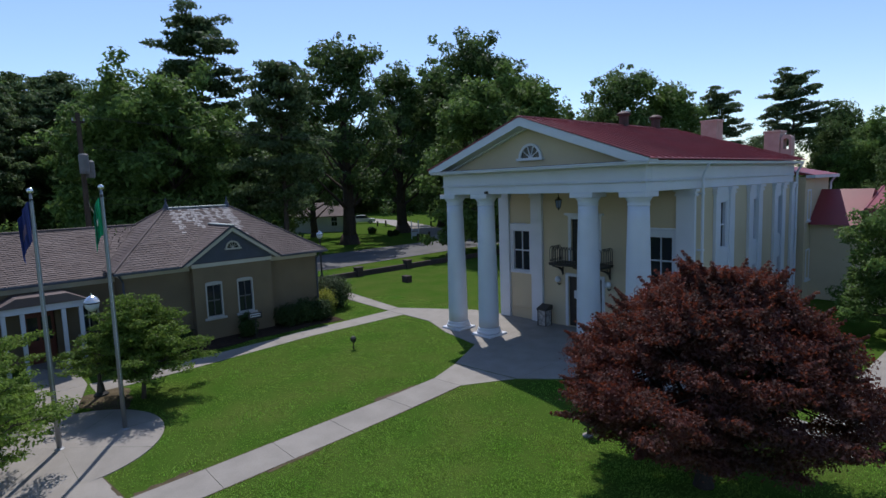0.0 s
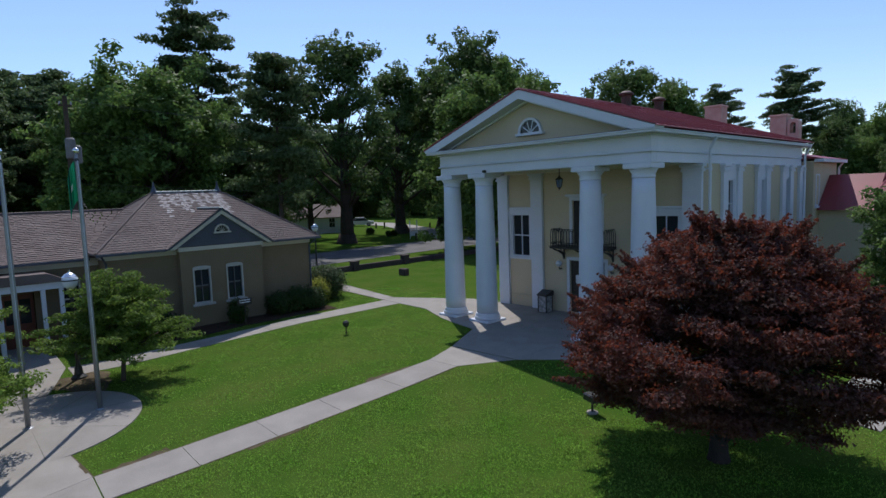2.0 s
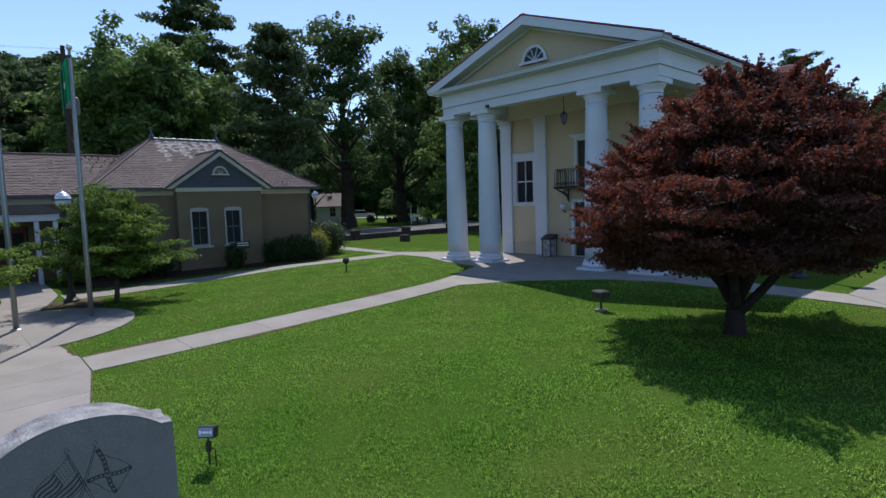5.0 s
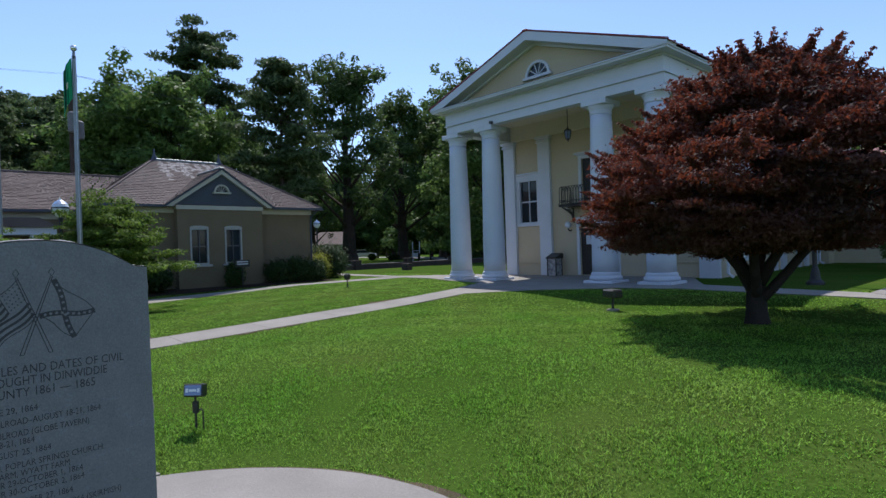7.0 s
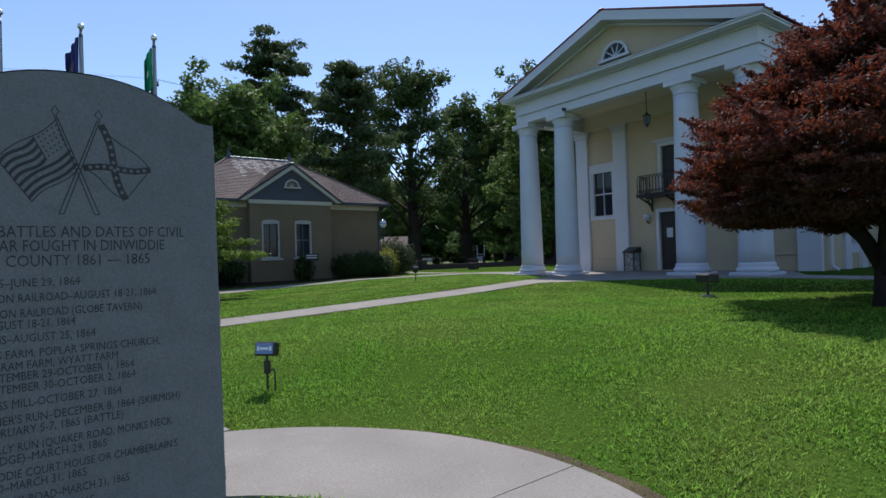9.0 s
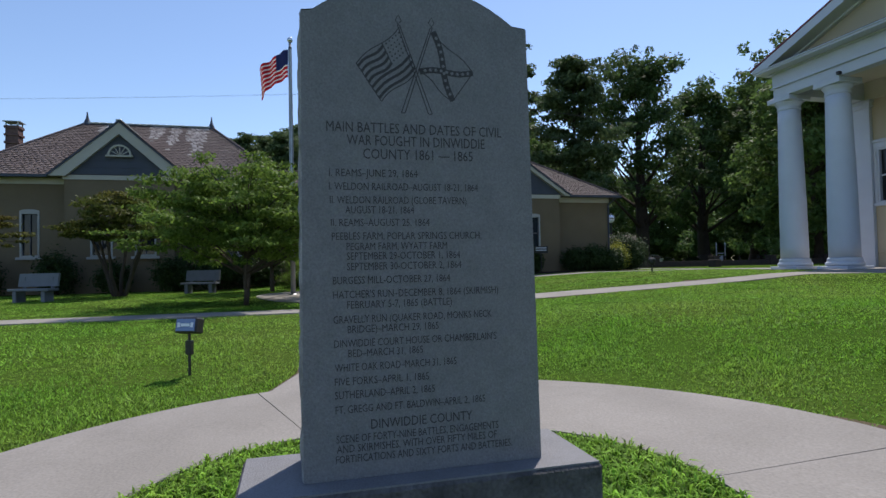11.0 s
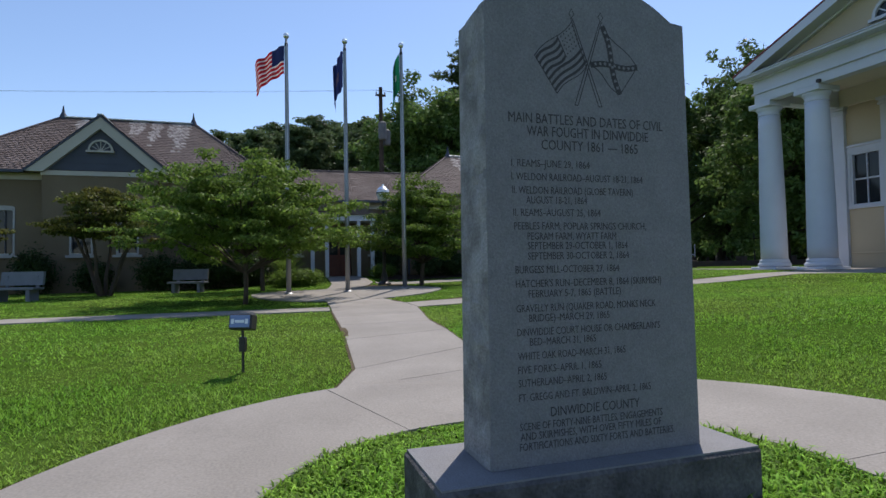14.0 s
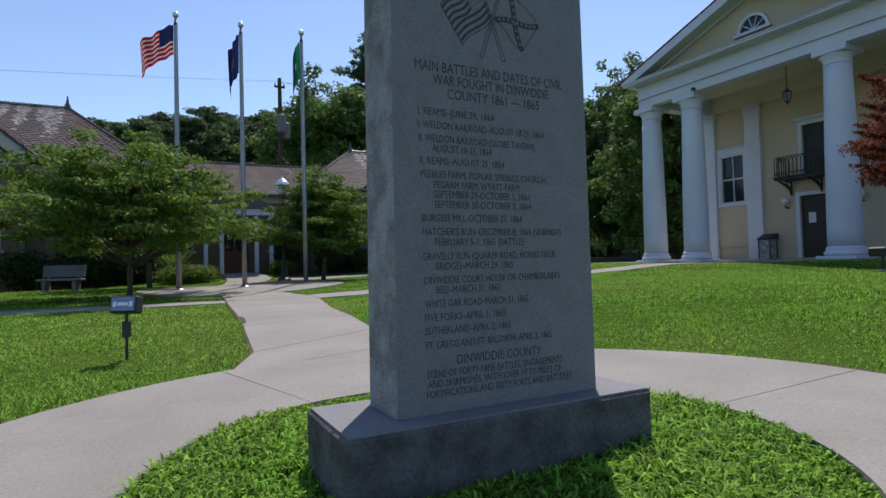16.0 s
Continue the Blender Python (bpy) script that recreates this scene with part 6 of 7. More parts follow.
shrub(-25.65, 16.75, 1.12, 1.12, 1.7, M_HEDGE, 41, "round dark clipped shrub at the building's corner", 34000, 0.05)
shrub(-24.45, 15.75, 0.56, 0.56, 1.35, M_YELLOWSHRUB, 42, "golden-green upright shrub at the corner", 6000, 0.04)
for i, y in enumerate((13.25, 14.1, 14.85)):
    shrub(-23.55, y, 0.6, 0.62, 1.05 + 0.15 * (i % 2), M_SHRUB, 43 + i, "dark foundation shrub against the tan wall", 6000)
shrub(-23.3, 11.2, 0.45, 0.4, 1.1, M_SHRUB, 48, "narrow dark shrub under the windows", 5000)
for i, y in enumerate((7.3, 8.3)):
    shrub(-23.5, y, 0.7, 0.6, 1.0, M_SHRUB, 50 + i, "dark foundation shrub beside the link", 5000)
for i, (x, y, rx, h) in enumerate(((-23.5, -8.2, 0.7, 1.4), (-23.3, -5.9, 0.7, 1.5), (-23.1, -2.2, 0.8, 1.3), (-23.3, -0.8, 1.0, 1.4), (-23.5, 0.6, 0.8, 1.3), (-23.2, -4.2, 0.6, 1.1))):
    shrub(x, y, rx, rx, h, M_SHRUB, 60 + i, "dark foundation shrub before the shaded wall", 6000)
shrub(-22.3, 2.2, 0.6, 1.0, 0.6, M_DOGLEAF, 70, "low clipped bright green hedge by the entrance", 7000, 0.04, "hedge")
shrub(-23.6, 5.5, 0.5, 0.5, 0.55, M_DOGLEAF, 71, "low bright green shrub by the entrance", 4000, 0.04)
shrub(-24.6, 5.9, 0.6, 0.6, 1.3, M_SHRUB, 72, "dark shrub beside the entrance", 5000)

# arching grass clump near the entrance
cl = thing("ornamental_grass", "tall arching ornamental grass clump with striped leaves", "plant", pose(-23.6, 1.9, gz(-23.6, 1.9)))
rg = np.random.RandomState(8)
vs, fs = [], []
for i in range(420):
    a, L, lean = rg.uniform(0, 6.28), rg.uniform(0.9, 1.5), rg.uniform(0.15, 0.9)
    d = Vector((math.cos(a), math.sin(a), 0))
    n = Vector((-d.y, d.x, 0)) * 0.013
    b = d * rg.uniform(0, 0.2)
    prev = None
    for k in range(5):
        u = k / 4
        p = b + d * lean * L * u ** 1.6 + Vector((0, 0, L * (u - 0.42 * lean * u * u)))
        w = n * (1 - u * 0.9)
        vs += [tuple(p - w), tuple(p + w)]
        if k:
            q = len(vs)
            fs.append((q - 4, q - 3, q - 1, q - 2))
mesh_part("leaves", vs, fs, M_DOGLEAF, cl)
tagged(cl.children[0], kind="stuff")

# ---- sign by the entrance shrub ----
sg = thing("sign", "small dark board sign with pale lettering bars on a post", "sign", pose(-22.9, 11.35, 0))
part("post", tube(bmesh.new(), [(0, 0, -0.1), (0, 0, 0.95)], [0.025, 0.025], 6), M_IRON, sg)
part("board", boxes((-0.02, 0.02, -0.3, 0.3, 0.8, 1.08), bevel=0.006), M_IRON, sg)
for z in (0.9, 0.99):
    part("lettering", boxes((0.021, 0.024, -0.23, 0.23, z, z + 0.04)), M_WHITE, sg)

# ---- street, low wall and houses beyond ----
rv, rf = [], []
for k in range(41):
    y = -120 + 6 * k
    mid = -41.5 - 1.5 * ramp01((y - 10) / 30)
    rv += [(mid + o, y, gz(mid + o, y) + 0.03) for o in (4.2, 2.1, 0, -2.1, -4.2)]
    if k:
        i = 5 * k
        rf += [(i + j, i + j - 5, i + j - 4, i + j + 1) for j in range(4)]
road = tagged(mesh_part("road", rv, rf, M_ASPHALT), "grey asphalt street dappled by tree shade", "road", kind="structure")
bv, bf = [], []
for k in range(22):
    y = 5.3 + k * 0.49
    bv += [(-24.4, y, gz(-24.4, y) + 0.04), (-23.4, y, gz(-23.4, y) + 0.045), (-22.65 + 0.08 * math.sin(y * 2.1), y, gz(-22.65, y) + 0.02)]
    if k:
        i = 3 * k
        bf += [(i + j, i + j - 3, i + j - 2, i + j + 1) for j in range(2)]
bed = tagged(mesh_part("flower_bed", bv, bf, M_MULCH), "dark mulched bed along the tan wall", "flower bed", kind="structure")
drive = tagged(mesh_part("road", [(x, y, 0.016) for x, y in ((-46, 44), (-46, 50), (-80, 66), (-120, 72), (-120, 66), (-78, 60))], [(0, 1, 2, 3, 4, 5)], M_CONCRETE), "pale concrete drive across the street", "drive", kind="structure")
M_WALLBRICK = material("dark old brick", (0.06, 0.045, 0.04), 0.95, (0.04, 0.032, 0.03), 3, 0.8, 30, 0.4, 0.6)
lw = thing("wall", "low dark brick boundary wall with square piers", "wall", kind="structure")
for k in range(7):
    y = 19.3 + k * 4.5
    part("pier", boxes((-33.55, -33.05, y - 0.25, y + 0.25, -0.2, 0.6), bevel=0.02), M_WALLBRICK, lw)
    part("cap", boxes((-33.6, -33.0, y - 0.3, y + 0.3, 0.601, 0.66), bevel=0.02), M_WALLBRICK, lw)
    part("panel", boxes((-33.45, -33.15, y + 0.251, y + 4.249, -0.2, 0.36), bevel=0.01), M_WALLBRICK, lw)
bk = thing("marker_block", "small dark block on the lawn", "block", pose(-28.5, 24.3, 0))
part("body", boxes((-0.3, 0.3, -0.2, 0.2, -0.05, 0.42), bevel=0.03), M_WALLBRICK, bk)


def far_house(x, y, az, w, d, h, rh, label, wins):
    ho = thing("house", label, "house", pose(x, y, -0.2, 0, 0, az))
    holes = [(-w / 2 + w * (i + 0.5) / wins - 0.45, -w / 2 + w * (i + 0.5) / wins + 0.45, 1.0, 2.4) for i in range(wins)]
    part("wall", wall_with_holes("x", -d / 2, -d / 2 + 0.2, -w / 2, w / 2, 0, h, holes), M_WHITE, ho)
    part("wall", boxes((-w / 2, w / 2, d / 2 - 0.2, d / 2, 0, h)), M_WHITE, ho)
    for s in (-1, 1):
        part("wall", prism(bmesh.new(), [(-d / 2 + 0.2, 0), (d / 2 - 0.2, 0), (d / 2 - 0.2, h), (0, h + rh * 0.97), (-d / 2 + 0.2, h)], Matrix(((0, 0, 1, s * (w / 2 - 0.1) - 0.1), (1, 0, 0, 0), (0, 1, 0, 0), (0, 0, 0, 1))), 0.2), M_WHITE, ho)
    part("roof", prism(bmesh.new(), [(-d / 2 - 0.4, h - 0.1), (0, h + rh), (d / 2 + 0.4, h - 0.1), (d / 2 + 0.4, h - 0.22), (0, h + rh - 0.12), (-d / 2 - 0.4, h - 0.22)], Matrix(((0, 0, 1, -w / 2 - 0.4), (1, 0, 0, 0), (0, 1, 0, 0), (0, 0, 0, 1))), w + 0.8), M_SHINGLE, ho, "grey shingled gable roof")
    for hh in holes:
        sash_window(ho, face_m(((hh[0] + hh[1]) / 2, -d / 2, 1.0), (1, 0, 0), (0, -1, 0)), 0.9, 1.4)
    return ho


far_house(-74.9, 44.5, 58, 9, 6, 2.6, 1.8, "white clapboard house under the trees across the street", 3)


def bollard(x, y):
    b = thing("bollard", "short dark timber bollard on the far lawn", "bollard", pose(x, y, 0, 0, 0, x * 37), group="bollards across the street")
    part("post", lathe(bmesh.new(), [(0.13, -0.1), (0.13, 0.72), (0.1, 0.8), (0.03, 0.83)], steps=10), M_BARK, b)
    part("band", lathe(bmesh.new(), [(0.135, 0.58), (0.14, 0.6), (0.14, 0.64), (0.135, 0.66)], steps=10), M_IRON, b)


for x, y in ((-73.6, 55.2), (-73.4, 56.7), (-49.1, 42.8), (-50.0, 45.3), (-51.2, 48.8), (-64.6, 58.6), (-68.8, 57.0)):
    bollard(x, y)

notice = thing("notice_board", "white two-post notice board on the far lawn", "sign", pose(-51.0, 44.0, 0, 0, 0, 55))
for u in (-0.4, 0.4):
    part("post", boxes((u - 0.05, u + 0.05, -0.05, 0.05, -0.2, 2.15), bevel=0.01), M_WHITE, notice)
part("board", boxes((-0.349, 0.349, -0.02, 0.02, 0.35, 0.85), bevel=0.006), M_WHITE, notice)
part("rail", boxes((-0.349, 0.349, -0.03, 0.03, 1.05, 1.13), bevel=0.006), M_WHITE, notice)

M_SILVER = material("silver car paint", (0.5, 0.51, 0.53), 0.3, (0.46, 0.47, 0.49), 3, 0.4, 40, 0.04, 0, metal=0.5, spec=0.5)
M_TYRE = material("tyre rubber", (0.02, 0.02, 0.02), 0.85, (0.03, 0.03, 0.03), 6, 0.5, 60, 0.2, 0.3)
car = thing("car", "silver saloon car parked under trees across the street", "car", pose(-82.0, 58.2, 0, 0, 0, 50))
side_m = Matrix(((1, 0, 0, 0), (0, 0, 1, -0.85), (0, 1, 0, 0), (0, 0, 0, 1)))
hull = [(-2.15, 0.28), (2.15, 0.28), (2.2, 0.55), (2.1, 0.78), (1.15, 0.92), (-1.75, 0.95), (-2.15, 0.85)]
part("body", prism(bmesh.new(), hull, side_m, 1.7), M_SILVER, car)
roof_m = side_m @ Matrix.Translation((0, 0, 0.12))
part("cabin", prism(bmesh.new(), [(-1.7, 0.94), (1.12, 0.92), (0.45, 1.4), (-1.0, 1.42)], roof_m, 1.46), M_GLASS, car, "dark car windows")
part("roof", prism(bmesh.new(), [(-1.05, 1.4), (0.48, 1.38), (0.4, 1.45), (-0.95, 1.47)], roof_m @ Matrix.Translation((0, 0, -0.01)), 1.48), M_SILVER, car)
for x in (-1.35, 1.35):
    for y in (-0.86, 0.66):
        bm = lathe(bmesh.new(), [(0.2, 0.0), (0.31, 0.0), (0.31, 0.2), (0.2, 0.2)], steps=18)
        bm.transform(pose(x, y + 0.2, 0.31, 90, 0, 0))
        wheel = part("wheel", bm, M_TYRE, car)
        bm = lathe(bmesh.new(), [(0.19, -0.01), (0.19, 0.21)], steps=14)
        bm.transform(pose(x, y + 0.2, 0.31, 90, 0, 0))
        part("rim", bm, M_POLE, wheel)
for y in (-0.6, 0.6):
    part("headlight", boxes((2.12, 2.19, y - 0.18, y + 0.18, 0.6, 0.72), bevel=0.01), M_LAMPGLASS, car)
for x, y, r, h in ((-62.8, 46.3, 0.62, 0.95), (-56.9, 44.9, 0.4, 0.75), (-57.1, 45.9, 0.4, 0.75)):
    shrub(x, y, r, r, h, M_SHRUB, int(-x), "round clipped dark shrub on the far lawn", 2500, 0.08)

# ---- utility pole and wires ----
M_DULLSTEEL = material("dull grey steel", (0.16, 0.16, 0.165), 0.7, (0.11, 0.11, 0.115), 4, 0.6, 30, 0.1, 0.1)
up = thing("utility_pole", "dark wooden utility pole with transformer", "utility pole", pose(-33.0, 7.5, -0.2))
part("pole", lathe(bmesh.new(), [(0.17, -0.3), (0.1, 10.6)], steps=12), M_BARK, up)
part("crossarm", boxes((-0.05, 0.05, -0.28, 0.28, 10.1, 10.2)), M_BARK, up)
part("transformer", lathe(bmesh.new(), [(0.2, 7.6), (0.22, 7.7), (0.22, 8.5), (0.14, 8.58)], (0.34, 0.0), 14), M_DULLSTEEL, up, "grey transformer can")
for s in (-1, 0, 1):
    part("insulator", lathe(bmesh.new(), [(0.04, 10.2), (0.04, 10.3), (0.02, 10.35)], (0, s * 0.24), 8), M_POLE, up)


def wire(a, b, sag, r=0.008):
    a, b = Vector(a), Vector(b)
    w = thing("cable", "thin dark overhead cable", "cable", group="overhead cables")
    pts = [a.lerp(b, k / 14) - Vector((0, 0, sag * 4 * (k / 14) * (1 - k / 14))) for k in range(15)]
    part("strand", tube(bmesh.new(), pts, [r] * 15, 4), M_IRON, w)


part("transformer", lathe(bmesh.new(), [(0.2, 7.4), (0.22, 7.5), (0.22, 8.2), (0.14, 8.28)], (-0.2, 0.34), 14), M_DULLSTEEL, up, "grey transformer can")
for dy, z in ((-0.24, 10.45), (0.24, 10.45), (0, 8.9), (0, 6.4), (0, 6.1)):
    wire((-33.0, 7.5 + dy, z - 0.2), (-36.5, 52 + dy, z - 0.5), 0.7)
    if dy:
        wire((-33.0, 7.5 + dy, z - 0.2), (-33.5, -34 + dy, z - 2.4), 0.4, 0.004)
wire((-33.0, 7.5, 6.2), (-28.9, 7.2, 5.0), 0.1)

# ---- undergrowth closing the view below the crowns ----
nr = np.random.RandomState(17)
ub = []
for k in range(470):
    a = radians(nr.uniform(5, 255))
    R = nr.uniform(66, 100)
    if 2.35 < a < 2.8:
        R = nr.uniform(138, 158)
        a = nr.uniform(2.3, 2.85)
    x, y = R * math.cos(a) - 5, R * math.sin(a) + 5
    h = nr.uniform(1.5, 5.5)
    ub.append(((x, y, h * 0.45), (3.2, 3.2, h * 0.6), h))
for k in range(170):
    a, R, h = nr.uniform(2.25, 2.9), nr.uniform(140, 165), nr.uniform(5, 11)
    ub.append(((R * math.cos(a) - 5, R * math.sin(a) + 5, h * 0.45), (3.4, 3.4, h * 0.6), h))
v, f = leaf_cloud(random.Random(90), ub, 95000, 0.45, 0.4)
tagged(new("undergrowth", fast_mesh("undergrowth", v, f, M_OAKLEAF)), "dense green undergrowth below the far wood", "undergrowth", kind="stuff")
for k, (x, y, s) in enumerate(((-70, 26, 0.9), (-45, 58, 0.9), (-38, 66, 0.9), (-48, 70, 1.0), (-20, 92, 0.9), (-5, 88, 0.8), (6, 80, 0.8), (-68, 2, 0.8), (-70, -10, 0.7), (-64, -20, 0.6), (-58, -34, 0.6), (-78, -28, 0.7), (-88, -8, 0.8), (14, 70, 0.7), (-62, 60, 0.9), (-1.5, 76, 0.75), (3.5, 82, 0.8), (-6.5, 80, 0.8))):
    copy_thing((oak_a, oak_b)[k % 2], pose(x, y, -0.2, 0, 0, k * 67) @ Matrix.Scale(s, 4))

# ---- soil and painted edge shadow along the walks, and turf ----
def inside(poly, px, py):
    n = len(poly)
    c = np.zeros(len(px), bool)
    j = n - 1
    for i in range(n):
        xi, yi, xj, yj = *poly[i], *poly[j]
        hit_ = ((yi > py) != (yj > py)) & (px < (xj - xi) * (py - yi) / ((yj - yi) if yj != yi else 1e-9) + xi)
        c ^= hit_
        j = i
    return c


def paved(px, py):
    c = np.zeros(len(px), bool)
    for poly in PAVED:
        lo, hi = poly.min(0), poly.max(0)
        near = (px >= lo[0]) & (px <= hi[0]) & (py >= lo[1]) & (py <= hi[1])
        if near.any():
            idx = np.where(near)[0]
            c[idx] |= inside(poly, px[idx], py[idx])
    return c


def gz_np(x, y):
    r = lambda v: np.clip(v, 0, 1) ** 2 * (3 - 2 * np.clip(v, 0, 1))
    rise = 1 - r((-20.8 - x) / 4) * r((y + 1) / 4)
    sunk = 0.045 * r((x + 13.9) / 0.9) * (1 - r((x + 11) / 3)) * r((y - 3) / 1.5) * r((13.5 - y) / 2)
    fall = 0.42 * np.clip((12.9 - y) / 10, 0, 1.0)
    hollow = np.maximum(0.0, 0.21 * r((15.4 - y) / 2.2) - fall) * r((x + 11.8) / 4)
    return -sunk - hollow - fall * rise - 0.19 * r((x + 9) / 4) * r((8.5 - y) / 4) + 0.1 * r((-14.5 - x) / 3) * r((7 - y) / 3) * rise


def soil_shadow_edge(points, w0=0.03, w1=0.075, seed=0):
    """A ragged strip of soil beside a walk's edge; its dark also stands in for the turf's shadow line."""
    rs = random.Random(seed)
    vs, fs = [], []
    pts = []
    for a, b in zip(points, points[1:]):
        n = max(1, int((Vector(b) - Vector(a)).length / 0.12))
        pts += [Vector(a).lerp(Vector(b), k / n) for k in range(n)]
    pts.append(Vector(points[-1]))
    wide = w0
    for k, p in enumerate(pts):
        d = (pts[min(k + 1, len(pts) - 1)] - pts[max(k - 1, 0)]).normalized()
        nrm = Vector((-d.y, d.x))
        wide = 0.6 * wide + 0.4 * rs.uniform(w0, w1)
        for off in (-0.03, wide):
            q = p + nrm * off
            vs.append((q.x, q.y, gz(q.x, q.y) + 0.008))
        if k:
            i = len(vs)
            fs.append((i - 4, i - 3, i - 1, i - 2))
    return vs, fs


soil_v, soil_f = [], []
# Edge strips: soil whose dark colour doubles as the turf's shadow on the walk.
for k, e in enumerate((arc(MON, 2.42, -60, 148, 70)[::-1], arc(MON, 2.42, 215, 330, 40)[::-1],
                       [(-6.1, 1.5), (-6.7, 1.75), (-9.35, 1.98), (-11.9, 2.18)][::-1], [(-12.05, 3.74), (-9.35, 3.18), (-7.3, 3.0), (-6.5, 3.16)][::-1],
                       [(-12.08, 13.0), (-12.03, 9.0), (-12.05, 3.74)][::-1], [(-13.27, 3.82), (-13.24, 9.0), (-13.2, 12.9)][::-1], [(-15.0, 3.66), (-13.3, 3.8)][::-1])):
    vv, ff = soil_shadow_edge(e, seed=k)
    o = len(soil_v)
    soil_v += vv
    soil_f += [tuple(i + o for i in q) for q in ff]
for k, (e, w) in enumerate(((arc(MON, 2.42, 62, 100, 12)[::-1], 0.15), ([(-6.15, 1.52), (-6.6, 1.72)][::-1], 0.2), ([(-13.27, 4.0), (-13.27, 5.3)], 0.35), ([(-13.22, 10.6), (-13.2, 12.2)], 0.3), ([(-12.04, 6.5), (-12.03, 8.0)][::-1], 0.2))):
    vv, ff = soil_shadow_edge(e, 0.04, w, 20 + k)
    o = len(soil_v)
    soil_v += vv
    soil_f += [tuple(i + o for i in q) for q in ff]
o = len(soil_v)
soil_v.append((-20.2, 5.0, gz(-20.2, 5.0) + 0.012))
for k in range(28):
    a = 2 * math.pi * k / 28
    q = 1 + 0.16 * math.sin(3 * a + 1) + 0.08 * math.sin(7 * a)
    x, y = -20.2 + 1.2 * q * math.cos(a), 5.0 + 0.78 * q * math.sin(a)
    soil_v.append((x, y, gz(x, y) + 0.006))
    soil_f.append((o, o + 1 + k, o + 1 + (k + 1) % 28))
tagged(mesh_part("soil", soil_v, soil_f, M_SOILSHADOW), "bare brown soil, partly standing in for edge shadow, along the walks", "soil", kind="stuff")


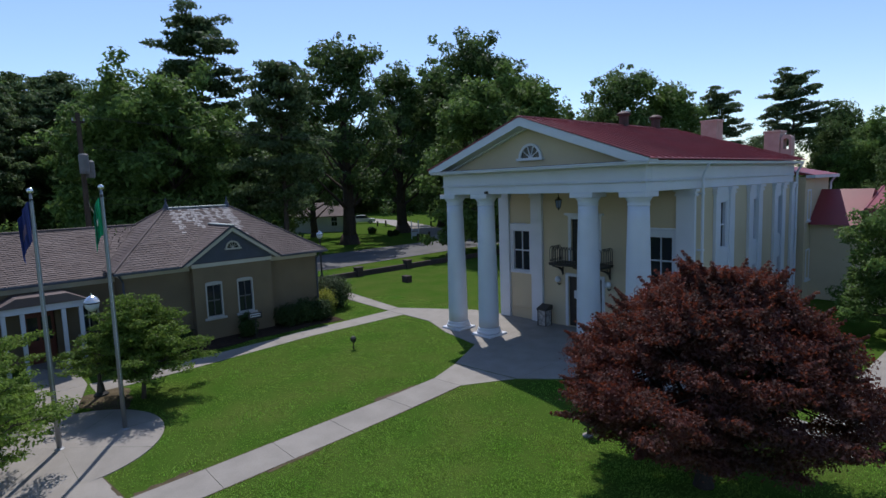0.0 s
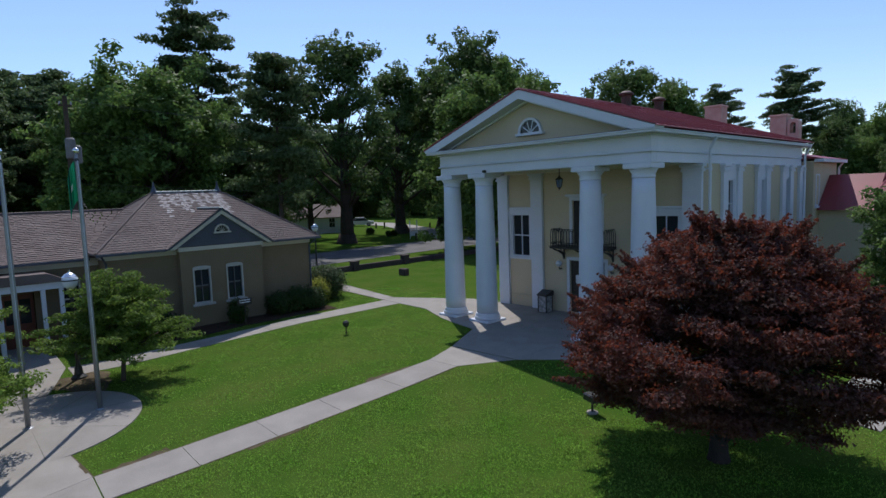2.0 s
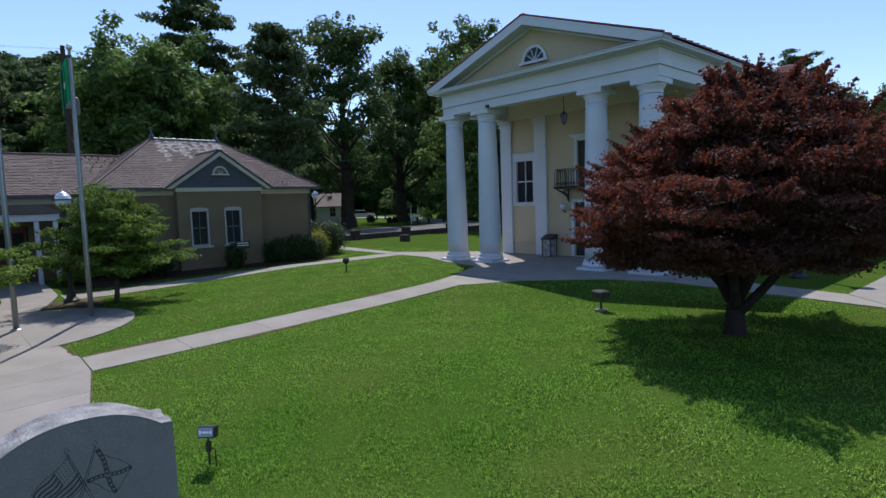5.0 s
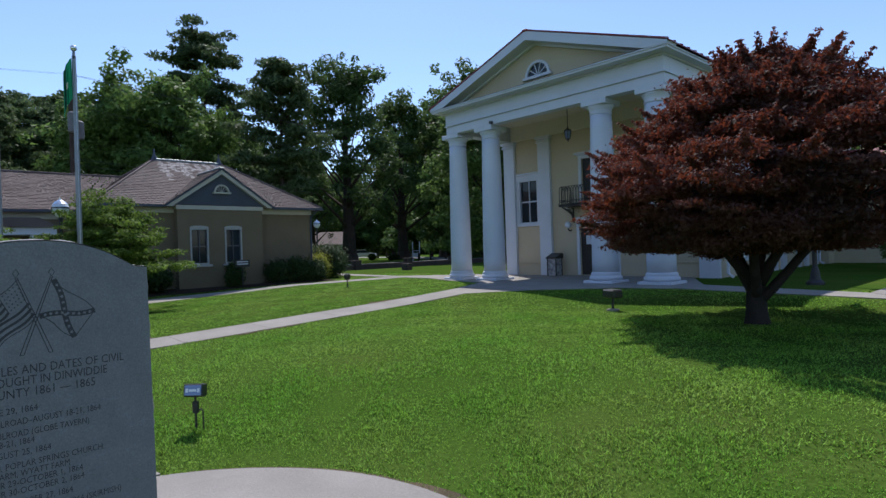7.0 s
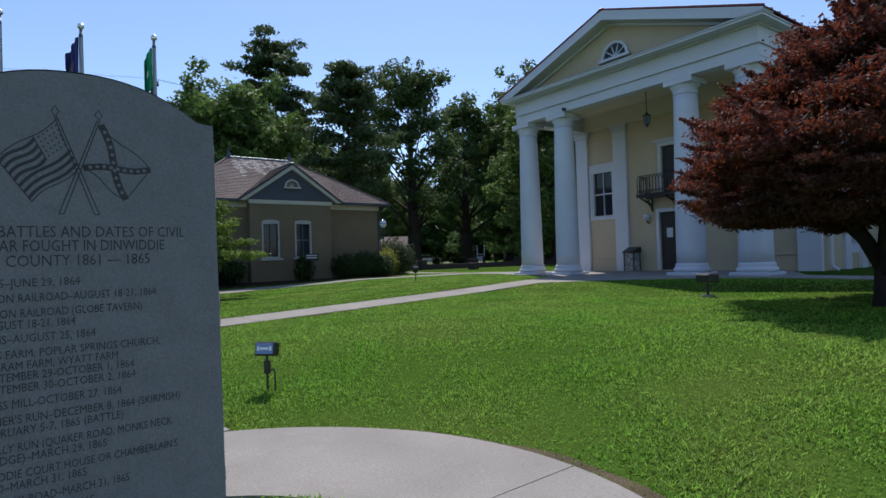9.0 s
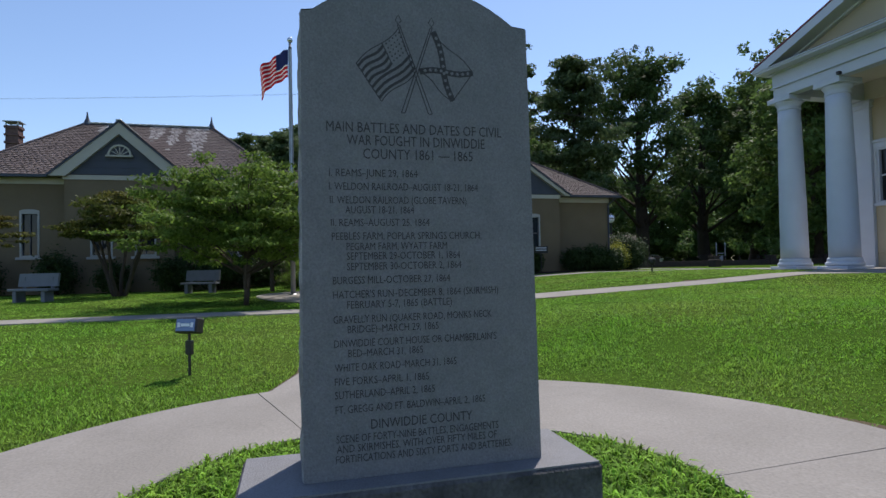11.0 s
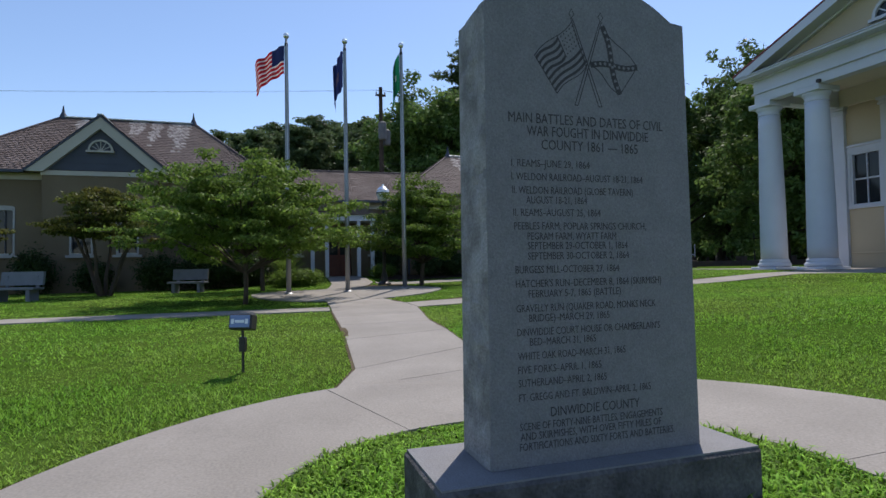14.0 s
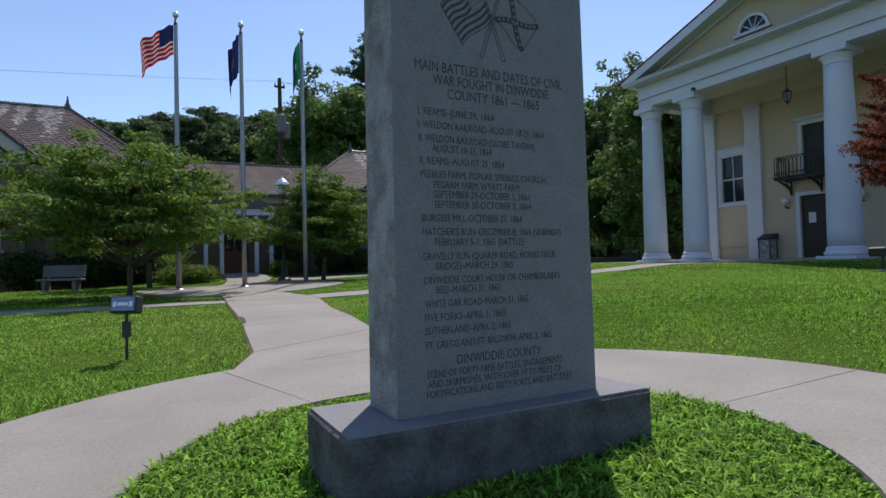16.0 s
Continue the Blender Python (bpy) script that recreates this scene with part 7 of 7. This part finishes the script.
def turf(name, label, x0, x1, y0, y1, density, length, width, seed, keep=None, bent=True, gap=0.05):
    """Single grass blades, bent strips near by and plain slivers further off, clear of the walks."""
    rs = np.random.RandomState(seed)
    n = int((x1 - x0) * (y1 - y0) * density)
    x, y = rs.uniform(x0, x1, n), rs.uniform(y0, y1, n)
    ok = np.ones(n, bool)
    if keep is not None:
        ok &= keep(x, y)
    ok &= ~((np.abs(x - MON[0]) < 0.24) & (np.abs(y - MON[1]) < 0.65))
    x, y = x[ok], y[ok]
    ok = np.ones(len(x), bool)
    for dx, dy in ((0, 0), (gap, gap), (-gap, gap), (gap, -gap), (-gap, -gap)):
        if gap or dx == dy == 0:
            ok &= ~paved(x + dx, y + dy)
    for bx, by, ba, bb in ((-4.0, 4.68, 0.7, 0.12), (-6.35, 1.72, 0.3, 0.1), (-13.45, 4.6, 0.22, 0.7), (-13.4, 11.4, 0.2, 0.8), (-11.93, 7.2, 0.12, 0.8), (-20.2, 5.0, 1.2, 0.78)):
        ok &= (((x - bx) / ba) ** 2 + ((y - by) / bb) ** 2 > 1) | (rs.uniform(size=len(x)) < 0.3)
    x, y = x[ok], y[ok]
    n = len(x)
    z = gz_np(x, y)
    a = rs.uniform(0, 2 * np.pi, n)
    L = length * rs.uniform(0.5, 1.25, n) * (0.75 + 0.4 * np.sin(x * 3.1 + 1.3 * np.sin(y * 2.3)) * np.sin(y * 2.7))
    cell = np.sin(np.floor(x / 0.04) * 127.1 + np.floor((y + 0.02 * np.sin(x * 40)) / 0.04) * 311.7) * 43758.5453
    cell -= np.floor(cell)
    tuft = (cell > 0.25) | (rs.uniform(size=n) < 0.35)
    L = np.where(tuft, L * (0.6 + 0.75 * cell), L * 0.4)
    lean = rs.uniform(0.4, 1.25, n)
    d = np.stack([np.cos(a), np.sin(a), np.zeros(n)], 1)
    s = np.stack([-np.sin(a), np.cos(a), np.zeros(n)], 1) * (width * rs.uniform(0.7, 1.3, n))[:, None] / 2
    b = np.stack([x, y, z - 0.004], 1)
    up_ = np.array([0, 0, 1.0])
    tip = b + d * (L * lean * 0.95)[:, None] + up_ * (L * (1.0 - 0.45 * lean))[:, None]
    if bent:
        mid = b + d * (L * lean * 0.35)[:, None] + up_ * (L * 0.62)[:, None]
        v = np.stack([b - s, b + s, mid + s * 0.9, mid - s * 0.9, tip], 1).reshape(-1, 3)
        k = np.arange(n)[:, None] * 5
        tri = np.vstack([np.hstack([k, k + 1, k + 2]), np.hstack([k, k + 2, k + 3]), np.hstack([k + 3, k + 2, k + 4])])
    else:
        v = np.stack([b - s, b + s, tip], 1).reshape(-1, 3)
        tri = np.arange(n * 3).reshape(-1, 3)
    return tagged(new(name, fast_mesh(name, v, tri, M_BLADE)), label, "grass", kind="stuff")


cx0, cy0 = MON
near = lambda r0, r1: (lambda x, y: ((x - cx0) ** 2 + (y - cy0) ** 2 >= r0 * r0) & ((x - cx0) ** 2 + (y - cy0) ** 2 < r1 * r1))
turf("grass", "coarse green turf round the monument base", cx0 - 1.3, cx0 + 1.3, cy0 - 1.3, cy0 + 1.3, 11000, 0.07, 0.009, 1, near(0, 1.29), gap=0.0)
turf("grass", "coarse green lawn turf near the ring walk", cx0 - 4.8, cx0 + 4.8, cy0 - 4.8, cy0 + 4.8, 6500, 0.048, 0.011, 2, near(2.38, 4.8), False, 0.012)
turf("grass", "mown green lawn turf across the slope", -12.2, 0.5, 2.5, 13.5, 3000, 0.05, 0.015, 5, near(4.8, 11.5), False, 0.015)
turf("grass", "mown green lawn turf beside the walks", cx0 - 11, cx0 + 5, cy0 - 6, cy0 + 11, 1300, 0.045, 0.018, 3, lambda x, y: near(4.8, 10.5)(x, y) & ~((x > -12.2) & (x < 0.5) & (y > 2.5) & (y < 13.5)), False)
turf("grass", "mown green lawn turf further off", -26, 2, -8, 21, 850, 0.045, 0.02, 4, lambda x, y: ~near(0, 10.5)(x, y) & ~((x > -12.2) & (x < 0.5) & (y > 2.5) & (y < 13.5) & near(0, 11.5)(x, y)) & ~((x < -23.0) & (y < 16)) & ~((x > X0 - 0.5) & (y > 17.5)), False)
